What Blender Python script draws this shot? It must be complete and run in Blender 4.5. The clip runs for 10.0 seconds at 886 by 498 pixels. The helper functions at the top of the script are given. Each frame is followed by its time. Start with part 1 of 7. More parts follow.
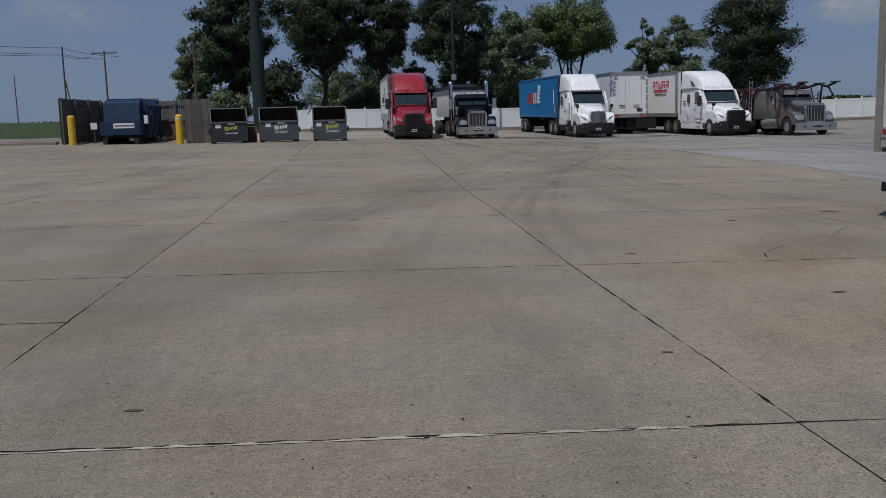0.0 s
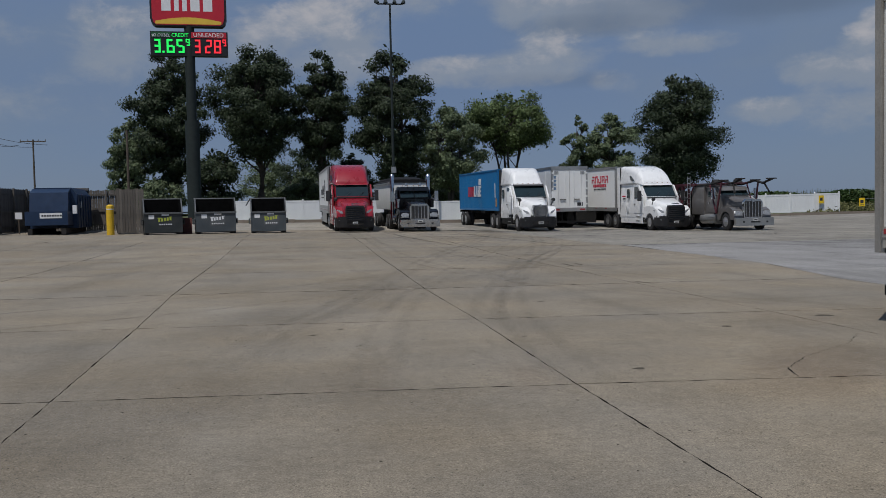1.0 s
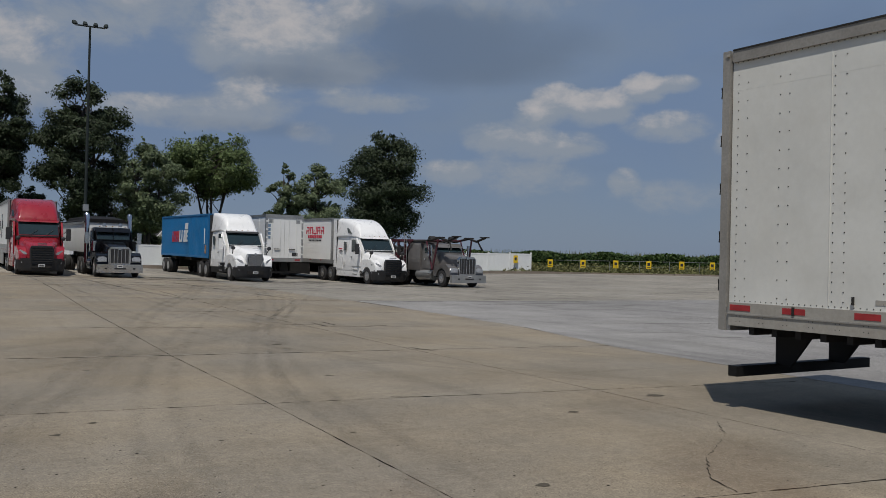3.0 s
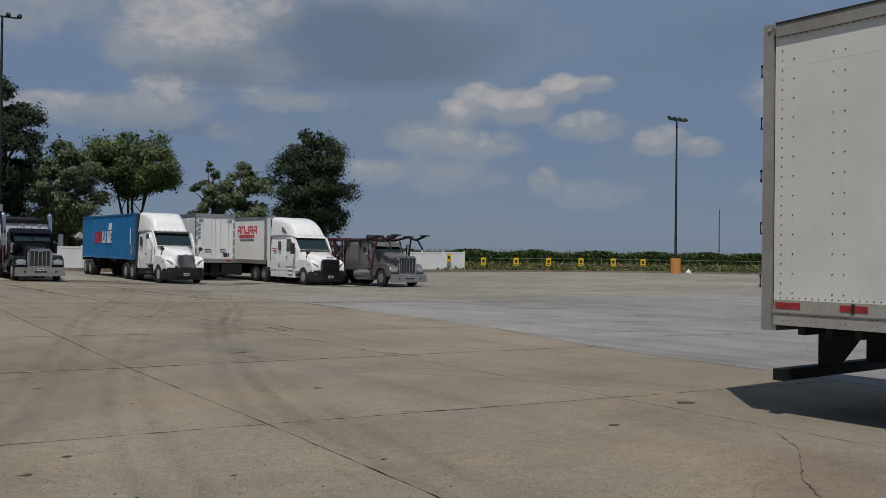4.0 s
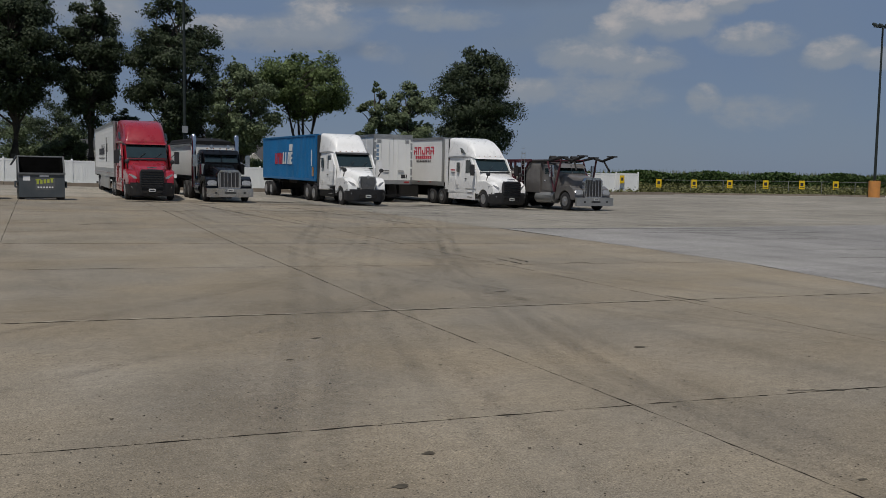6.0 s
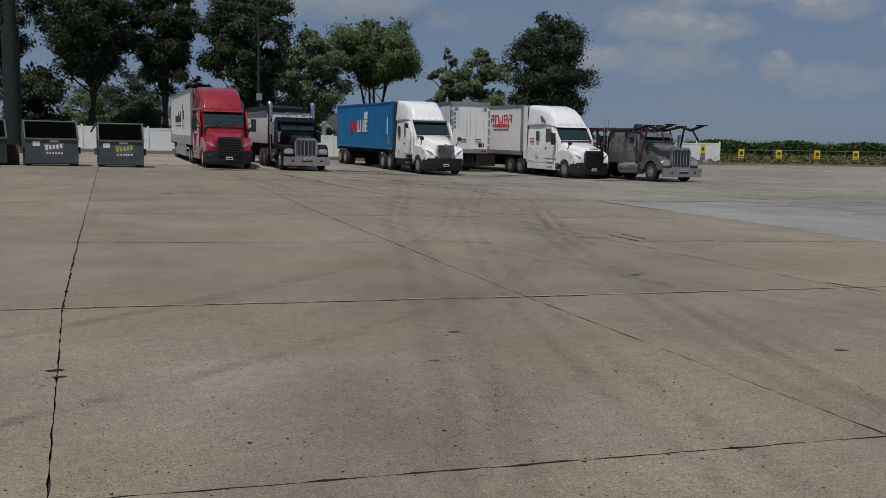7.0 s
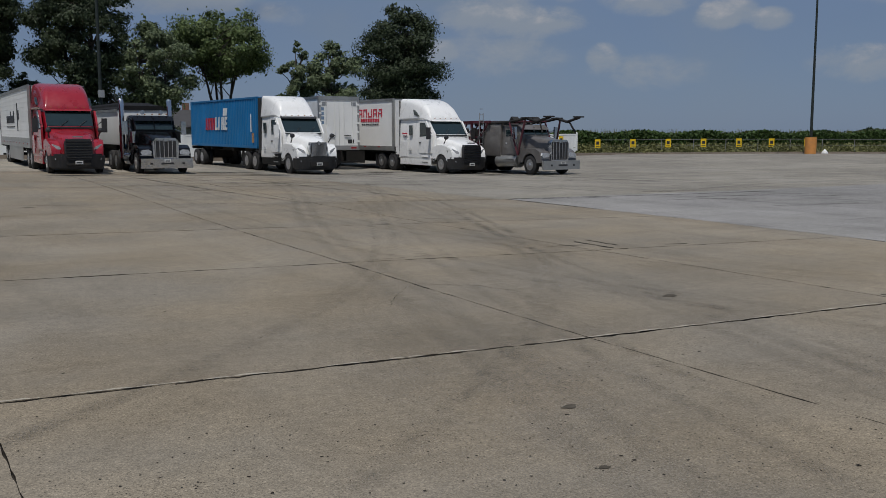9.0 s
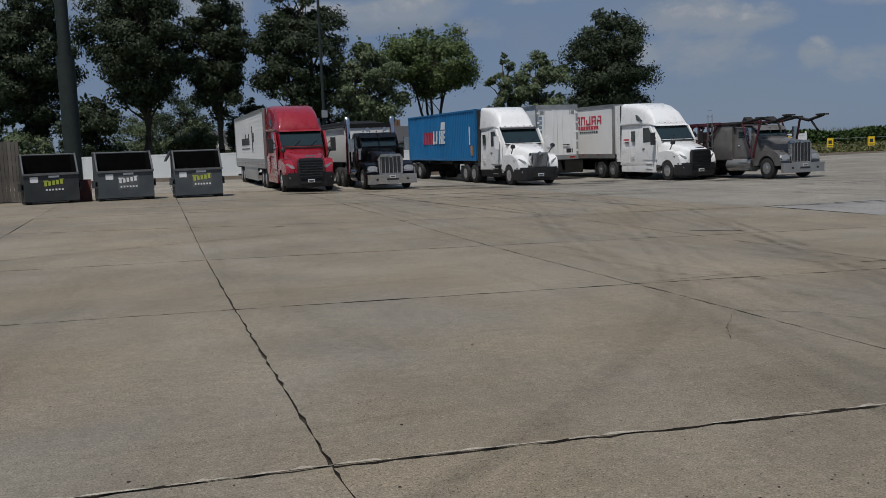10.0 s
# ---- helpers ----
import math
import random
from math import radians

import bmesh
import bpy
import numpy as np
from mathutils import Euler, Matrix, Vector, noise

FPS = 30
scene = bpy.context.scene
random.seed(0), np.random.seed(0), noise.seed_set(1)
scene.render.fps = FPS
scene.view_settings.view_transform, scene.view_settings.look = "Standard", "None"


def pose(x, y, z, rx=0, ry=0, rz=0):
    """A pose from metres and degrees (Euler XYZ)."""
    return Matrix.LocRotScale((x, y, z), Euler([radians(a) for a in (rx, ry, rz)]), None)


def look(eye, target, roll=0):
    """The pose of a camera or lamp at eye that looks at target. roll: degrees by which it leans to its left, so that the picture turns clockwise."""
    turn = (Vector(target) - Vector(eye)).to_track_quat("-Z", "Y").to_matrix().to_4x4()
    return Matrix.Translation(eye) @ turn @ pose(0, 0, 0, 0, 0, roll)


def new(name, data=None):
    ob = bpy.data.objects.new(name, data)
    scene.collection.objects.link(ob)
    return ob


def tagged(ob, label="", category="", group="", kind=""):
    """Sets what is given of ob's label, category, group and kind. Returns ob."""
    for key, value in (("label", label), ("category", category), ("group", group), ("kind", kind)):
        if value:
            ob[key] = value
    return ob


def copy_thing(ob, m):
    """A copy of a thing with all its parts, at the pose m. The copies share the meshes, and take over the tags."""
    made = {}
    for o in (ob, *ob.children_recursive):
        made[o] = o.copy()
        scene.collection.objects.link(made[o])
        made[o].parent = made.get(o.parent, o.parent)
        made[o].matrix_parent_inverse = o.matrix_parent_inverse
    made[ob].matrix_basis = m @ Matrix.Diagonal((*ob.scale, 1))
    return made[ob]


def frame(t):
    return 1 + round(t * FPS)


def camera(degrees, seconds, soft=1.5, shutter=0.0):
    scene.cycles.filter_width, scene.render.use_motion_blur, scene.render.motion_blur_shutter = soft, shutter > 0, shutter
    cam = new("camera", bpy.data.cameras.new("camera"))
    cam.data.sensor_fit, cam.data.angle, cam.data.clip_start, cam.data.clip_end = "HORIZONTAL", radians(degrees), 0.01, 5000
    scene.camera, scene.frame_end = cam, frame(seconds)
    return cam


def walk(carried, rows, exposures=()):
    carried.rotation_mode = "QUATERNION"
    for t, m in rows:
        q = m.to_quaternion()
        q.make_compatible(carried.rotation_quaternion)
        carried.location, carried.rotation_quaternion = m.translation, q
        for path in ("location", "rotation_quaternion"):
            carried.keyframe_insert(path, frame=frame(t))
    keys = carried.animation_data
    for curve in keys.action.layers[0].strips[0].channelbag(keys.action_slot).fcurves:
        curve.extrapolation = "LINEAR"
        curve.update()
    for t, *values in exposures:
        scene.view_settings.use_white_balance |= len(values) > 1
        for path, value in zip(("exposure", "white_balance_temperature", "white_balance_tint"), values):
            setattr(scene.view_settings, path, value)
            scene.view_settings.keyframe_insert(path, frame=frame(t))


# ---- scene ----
cam = camera(52.6, 10.0, soft=0.5)
PATH = [
    (0, (0.368, 0.911, 1.483), (0.537, 2.883, 1.194), -1.6),
    (0.2, (0.266, 1.207, 1.51), (0.453, 3.182, 1.252), -1.4),
    (0.5, (0.224, 1.537, 1.502), (0.418, 3.521, 1.336), -1.4),
    (0.7, (0.13, 1.884, 1.528), (0.328, 3.87, 1.403), -1.5),
    (0.8, (0.096, 2.000, 1.531), (0.322, 3.984, 1.409), -1.4),
    (1, (0.032, 2.193, 1.533), (0.354, 4.165, 1.443), -1.1),
    (1.2, (-0.071, 2.492, 1.54), (0.358, 4.443, 1.436), -1.0),
    (1.5, (-0.131, 2.808, 1.508), (0.369, 4.741, 1.395), -0.7),
    (1.7, (-0.223, 3.183, 1.519), (0.292, 5.112, 1.411), -0.1),
    (2, (-0.3, 3.5, 1.539), (0.255, 5.42, 1.459), 0.8),
    (2.5, (-0.484, 4.088, 1.54), (0.167, 5.978, 1.471), 1.0),
    (2.7, (-0.614, 4.362, 1.562), (0.113, 6.224, 1.501), 1.1),
    (3, (-0.644, 4.775, 1.631), (0.318, 6.528, 1.652), 1.3),
    (3.2, (-0.733, 5.026, 1.626), (0.369, 6.694, 1.686), 1.1),
    (4.3, (-0.986, 6.627, 1.58), (0.13, 8.287, 1.553), 0.8),
    (4.5, (-1.072, 6.798, 1.611), (0.053, 8.45, 1.538), 1.0),
    (4.6, (-1.096, 6.985, 1.583), (0.021, 8.643, 1.511), 1.0),
    (4.7, (-1.115, 7.188, 1.555), (-0.036, 8.871, 1.484), 0.9),
    (5, (-1.223, 7.524, 1.645), (-0.305, 9.3, 1.577), 0.6),
    (5.2, (-1.300, 7.760, 1.641), (-0.452, 9.569, 1.554), 0.5),
    (5.5, (-1.399, 8.197, 1.635), (-0.55, 10.002, 1.485), 0.3),
    (5.8, (-1.481, 8.627, 1.657), (-0.643, 10.436, 1.496), 0.4),
    (6, (-1.543, 8.912, 1.669), (-0.727, 10.731, 1.509), 0.9),
    (6.2, (-1.618, 9.206, 1.648), (-0.851, 11.046, 1.487), 1.3),
    (7.3, (-1.858, 10.83, 1.654), (-1.177, 12.693, 1.396), 1.2),
    (7.5, (-1.907, 11.095, 1.667), (-1.158, 12.929, 1.39), 0.8),
    (7.8, (-1.989, 11.53, 1.631), (-1.104, 13.298, 1.327), 0.1),
    (8, (-2.061, 11.795, 1.69), (-1.128, 13.537, 1.385), -0.5),
    (8.2, (-2.223, 12.052, 1.727), (-1.263, 13.788, 1.474), -0.0),
    (8.3, (-2.289, 12.190, 1.724), (-1.326, 13.929, 1.505), 0.0),
    (8.5, (-2.375, 12.477, 1.715), (-1.404, 14.211, 1.495), 0.0),
    (8.7, (-2.448, 12.764, 1.716), (-1.458, 14.484, 1.473), 0.1),
    (9, (-2.571, 13.21, 1.734), (-1.575, 14.927, 1.493), -0.1),
    (9.3, (-2.745, 13.685, 1.784), (-1.787, 15.424, 1.546), -0.6),
    (9.5, (-2.908, 13.964, 1.761), (-2.036, 15.748, 1.519), -0.9),
    (9.7, (-3.064, 14.22, 1.799), (-2.31, 16.058, 1.566), -1.7),
    (10, (-3.136, 14.799, 1.741), (-2.543, 16.697, 1.531), -2.3),
]
TINT = [(0, -0.11, 6150, 13), (1.0, -0.07, 6250, 11), (2.0, -0.03, 6500, 10), (3.2, 0.04, 6600, 10), (4.5, -0.03, 6700, 10), (5.5, -0.07, 6700, 10), (7.3, -0.07, 6500, 10), (8.5, -0.06, 6400, 10), (9.5, -0.07, 6450, 10), (10.0, -0.03, 6450, 10)]
walk(cam, [(t, look(eye, target, roll)) for t, eye, target, roll in PATH], TINT)

# ---- world, sun, exposure ----
SUN_TO = Vector((-1.3, -1.5, 4.1)).normalized()
world = bpy.data.worlds.new("world")
scene.world = world
world.use_nodes = True


def build_sky(nt):
    nt.nodes.clear()
    N, L = nt.nodes.new, nt.links.new
    out, bg = N("ShaderNodeOutputWorld"), N("ShaderNodeBackground")
    sky = N("ShaderNodeTexSky")
    sky.sky_type, sky.sun_disc = "NISHITA", False
    sky.sun_elevation = math.asin(SUN_TO.z)
    sky.sun_rotation = math.atan2(SUN_TO.x, SUN_TO.y)
    sky.air_density, sky.dust_density, sky.ozone_density = 1.0, 0.6, 2.0
    co = N("ShaderNodeTexCoord")

    def math_node(op, a, b=None, clamp=False):
        n = N("ShaderNodeMath")
        n.operation, n.use_clamp = op, clamp
        for i, v in enumerate((a, b)):
            if v is None:
                continue
            if isinstance(v, (int, float)):
                n.inputs[i].default_value = v
            else:
                L(v, n.inputs[i])
        return n.outputs[0]

    def mix(fac, a, b):
        n = N("ShaderNodeMix")
        n.data_type = "RGBA"
        for sock, v in ((n.inputs[0], fac), (n.inputs[6], a), (n.inputs[7], b)):
            if isinstance(v, (int, float, tuple)):
                sock.default_value = v
            else:
                L(v, sock)
        return n.outputs[2]

    sep = N("ShaderNodeSeparateXYZ")
    L(co.outputs["Generated"], sep.inputs[0])
    up = math_node("MAXIMUM", sep.outputs[2], 0.0)

    # hazy slate-blue air over the clear sky
    haze = N("ShaderNodeValToRGB")
    e = haze.color_ramp.elements
    e[0].position, e[0].color = 0.0, (1.55, 2.25, 3.52, 1)
    e[1].position, e[1].color = 0.32, (1.72, 2.46, 3.85, 1)
    mid = haze.color_ramp.elements.new(0.12)
    mid.color = (1.48, 2.12, 3.48, 1)
    L(up, haze.inputs[0])
    col = mix(0.86, sky.outputs[0], haze.outputs[0])

    # cloud layer: seen on a flat deck overhead, so that it draws together near the horizon
    deck = math_node("ADD", up, 0.16)
    comb = N("ShaderNodeCombineXYZ")
    L(math_node("DIVIDE", sep.outputs[0], deck), comb.inputs[0])
    L(math_node("DIVIDE", sep.outputs[1], deck), comb.inputs[1])

    def fbm(scale, detail, rough, off, dist=0.0, flat=False):
        m = N("ShaderNodeMapping")
        m.inputs[1].default_value = off
        m.inputs[3].default_value = (1, 1, 1) if flat else (2.0, 2.0, 3.4)
        L(comb.outputs[0] if flat else co.outputs["Generated"], m.inputs[0])
        n = N("ShaderNodeTexNoise")
        n.inputs["Scale"].default_value, n.inputs["Detail"].default_value = scale, detail
        n.inputs["Roughness"].default_value, n.inputs["Distortion"].default_value = rough, dist
        L(m.outputs[0], n.inputs["Vector"])
        return n.outputs[0]

    def smooth(v, lo, hi):
        n = N("ShaderNodeMapRange")
        n.interpolation_type = "SMOOTHSTEP"
        n.inputs[1].default_value, n.inputs[2].default_value = lo, hi
        L(v, n.inputs[0])
        return n.outputs[0]

    # soft cloud banks, one lobe each: direction in degrees right of +y, elevation, half sizes, weight
    wob = fbm(8.0, 10.0, 0.62, (3.1, 1.7, 0.0), 0.25)
    az = math_node("ARCTAN2", sep.outputs[0], sep.outputs[1])
    el = math_node("ARCSINE", sep.outputs[2])

    def lobe_sum(rows):
        """Soft banks run together: weights add up where they overlap."""
        lobes = None
        for a, h, wa, wh, k in rows:
            da = math_node("DIVIDE", math_node("SUBTRACT", az, radians(a)), radians(wa))
            dh = math_node("DIVIDE", math_node("SUBTRACT", el, radians(h)), radians(wh))
            r = math_node("ADD", math_node("MULTIPLY", da, da), math_node("MULTIPLY", dh, dh))
            v = math_node("MULTIPLY", math_node("SUBTRACT", 1.0, math_node("MULTIPLY", r, 0.5), True), k)
            lobes = v if lobes is None else math_node("SUBTRACT", math_node("ADD", lobes, v), math_node("MULTIPLY", lobes, v))
        return lobes

    def rough(amount, noise):
        return math_node("MULTIPLY", math_node("SUBTRACT", noise, 0.5), amount)

    lobes = lobe_sum([r[:5] for r in CLOUDS])
    sunny = lobe_sum([(a - 0.1 * wa, h + 0.5 * wh, wa * 0.85, wh * 0.66, k) for a, h, wa, wh, _, k in CLOUDS])
    gloom = lobe_sum(DARK)
    mist = fbm(3.0, 6.0, 0.5, (5.2, 0.3, 0.0))
    body = smooth(math_node("ADD", lobes, rough(2.3, wob)), 0.1, 1.0)
    body = math_node("MULTIPLY", body, smooth(lobes, 0.02, 0.4))
    billow = fbm(20.0, 7.0, 0.6, (7.7, 2.9, 1.0), 0.25)
    lit = smooth(math_node("ADD", math_node("ADD", sunny, rough(2.0, wob)), rough(1.6, billow)), 0.25, 1.4)
    lit = math_node("MULTIPLY", lit, smooth(sunny, 0.03, 0.45))
    thin = smooth(fbm(1.6, 6.0, 0.55, (0.4, 2.2, 0.0), 0.3), 0.38, 0.75)
    dark = smooth(math_node("ADD", gloom, rough(1.2, mist)), 0.15, 0.95)
    col = mix(math_node("MULTIPLY", thin, 0.42), col, (2.32, 2.82, 3.35, 1))
    col = mix(math_node("MULTIPLY", body, 0.8), col, (2.95, 3.35, 3.9, 1))
    col = mix(math_node("MULTIPLY", dark, 0.62), col, (1.25, 1.7, 2.45, 1))
    col = mix(math_node("MULTIPLY", lit, 0.95), col, (4.85, 4.75, 4.9, 1))
    L(col, bg.inputs[0])
    bg.inputs[1].default_value = SKY_STRENGTH
    L(bg.outputs[0], out.inputs[0])


SKY_STRENGTH = 0.083
CLOUDS = [(18.2, 13.4, 4.8, 2.5, 1, 0.9), (22.6, 15.1, 1.7, 1.4, 0.9, 0.7), (15.8, 12.6, 2.2, 1.8, 0.9, 0.7), (19.6, 11.9, 5.5, 1.4, 0.9, 0.3), (26.5, 16.2, 11.3, 1.3, 0.6, 0.2),
          (16.6, 9.6, 2.6, 1.3, 0.95, 0.7), (13.0, 8.6, 4.7, 1.0, 0.95, 0.5), (9.3, 8.5, 2.2, 0.8, 0.8, 0.4), (23.8, 9.8, 3.3, 0.7, 0.9, 0.5), (20.5, 7.7, 1.6, 0.7, 0.7, 0.35),
          (35.9, 10.0, 1.5, 1.1, 1, 1), (34.4, 9.0, 1.5, 0.9, 1, 0.95), (37.9, 9.6, 1.5, 1.0, 1, 0.85), (32.8, 7.7, 2.6, 1.0, 0.95, 0.5), (36.1, 7.3, 2.5, 0.8, 0.95, 0.6),
          (41.1, 10.7, 1.2, 0.9, 1, 1), (39.5, 9.8, 1.2, 0.9, 1, 0.9), (43.2, 11.0, 1.2, 0.5, 0.8, 0.6), (42.7, 8.5, 2.4, 0.9, 1, 0.75), (46.7, 7.2, 1.1, 0.7, 0.8, 0.5),
          (28.9, 5.5, 1.7, 0.7, 0.85, 0.5), (33.2, 5.2, 4.0, 1.2, 0.7, 0.2), (40.1, 5.1, 0.9, 0.7, 0.8, 0.5), (42.9, 4.1, 3.3, 1.0, 0.65, 0.2), (55.5, 10.2, 3.3, 1.6, 1, 0.95),
          (54.7, 4.4, 2.4, 1.0, 0.85, 0.45), (47.4, 7.6, 1.4, 0.8, 0.9, 0.55), (49.8, 7.0, 1.1, 0.6, 0.8, 0.4), (56.7, 8.8, 3.3, 1.1, 0.8, 0.3), (-1.0, 10.4, 2.9, 2.0, 0.9, 0.7),
          (2.7, 11.0, 3.3, 2.2, 0.95, 0.85), (-9.8, 10.4, 3.0, 2.2, 0.85, 0.65), (3.7, 8.9, 2.2, 1.1, 0.7, 0.4), (-16.2, 10.4, 2.6, 0.9, 0.5, 0.2), (-17.2, 7.1, 7.3, 1.8, 0.4, 0.1),
          (7.5, 15.0, 5.0, 2.6, 0.8, 0.6), (31.0, 20.0, 8.0, 2.4, 0.8, 0.5)]
DARK = [(30.9, 13.4, 7.9, 1.8, 0.8), (25.2, 11.8, 9.4, 1.2, 0.6), (26.5, 15.0, 6.5, 1.4, 0.6), (17.2, 11.0, 5.4, 0.65, 0.5), (14.7, 7.9, 6.1, 0.6, 0.5), (35.8, 5.9, 4.0, 0.5, 0.3), (41.0, 15.2, 7.2, 1.8, 0.15),
        (-4.0, 8.2, 5.0, 1.4, 0.35), (50.0, 13.0, 6.0, 2.0, 0.45)]
build_sky(world.node_tree)
sun_data = bpy.data.lights.new("sun", "SUN")
sun_data.energy, sun_data.angle, sun_data.color = 3.1, radians(0.6), (1.0, 0.955, 0.89)
sun = new("sun", sun_data)
sun.matrix_world = look(SUN_TO * 200, (0, 0, 0))

# ---- materials ----
MATS = {}


def mat(name, color, rough=0.6, metal=0.0, vary=0.12, scale=3.0, fine=0.06, bump=0.0, bump_scale=60.0, dirt=0.0, dirt_color=(0.12, 0.1, 0.08),
        coat=0.0, emit=None, power=1.0, rand=0.0, spec=0.5):
    """A painted, metal, wood or rubber surface: its colour with stains at two sizes, grain and a fine relief."""
    if name in MATS:
        return MATS[name]
    m = bpy.data.materials.new(name)
    m.use_nodes = True
    nt = m.node_tree
    N, L = nt.nodes.new, nt.links.new
    b = nt.nodes["Principled BSDF"]
    b.inputs["Roughness"].default_value, b.inputs["Metallic"].default_value = rough, metal
    b.inputs["Coat Weight"].default_value = coat
    b.inputs["Coat Roughness"].default_value = 0.08
    b.inputs["Specular IOR Level"].default_value = spec
    co = N("ShaderNodeTexCoord")
    big, small = N("ShaderNodeTexNoise"), N("ShaderNodeTexNoise")
    big.inputs["Scale"].default_value, big.inputs["Detail"].default_value = scale, 6
    small.inputs["Scale"].default_value, small.inputs["Detail"].default_value = scale * 17, 3
    L(co.outputs["Object"], big.inputs["Vector"])
    L(co.outputs["Object"], small.inputs["Vector"])

    def ramp(src, lo, hi, to0, to1):
        r = N("ShaderNodeMapRange")
        for i, v in enumerate((lo, hi, to0, to1)):
            r.inputs[i + 1].default_value = v
        L(src, r.inputs[0])
        return r.outputs[0]

    v1 = ramp(big.outputs[0], 0.3, 0.7, 1 - vary, 1 + vary)
    v2 = ramp(small.outputs[0], 0.3, 0.7, 1 - fine, 1 + fine)
    mul = N("ShaderNodeMath")
    mul.operation = "MULTIPLY"
    L(v1, mul.inputs[0]), L(v2, mul.inputs[1])
    val = mul.outputs[0]
    if rand:
        info, m3 = N("ShaderNodeObjectInfo"), N("ShaderNodeMath")
        m3.operation = "MULTIPLY"
        L(val, m3.inputs[0]), L(ramp(info.outputs["Random"], 0, 1, 1 - rand, 1 + rand), m3.inputs[1])
        val = m3.outputs[0]
    sc = N("ShaderNodeVectorMath")
    sc.operation = "SCALE"
    sc.inputs[0].default_value = color
    L(val, sc.inputs["Scale"])
    col = sc.outputs[0]
    if dirt:
        d = N("ShaderNodeTexNoise")
        d.inputs["Scale"].default_value, d.inputs["Detail"].default_value, d.inputs["Roughness"].default_value = scale * 0.6, 9, 0.7
        L(co.outputs["Object"], d.inputs["Vector"])
        mx = N("ShaderNodeMix")
        mx.data_type = "RGBA"
        L(ramp(d.outputs[0], 0.45, 0.75, 0.0, dirt), mx.inputs[0])
        L(col, mx.inputs[6])
        mx.inputs[7].default_value = (*dirt_color, 1)
        col = mx.outputs[2]
    L(col, b.inputs["Base Color"])
    L(ramp(big.outputs[0], 0.3, 0.7, max(rough - 0.06, 0.02), min(rough + 0.08, 1)), b.inputs["Roughness"])
    if bump:
        bn, bt = N("ShaderNodeBump"), N("ShaderNodeTexNoise")
        bt.inputs["Scale"].default_value, bt.inputs["Detail"].default_value = bump_scale, 5
        L(co.outputs["Object"], bt.inputs["Vector"])
        bn.inputs["Strength"].default_value, bn.inputs["Distance"].default_value = bump, 0.02
        L(bt.outputs[0], bn.inputs["Height"])
        L(bn.outputs[0], b.inputs["Normal"])
    if emit:
        b.inputs["Emission Color"].default_value = (*emit, 1)
        b.inputs["Emission Strength"].default_value = power
    MATS[name] = m
    return m


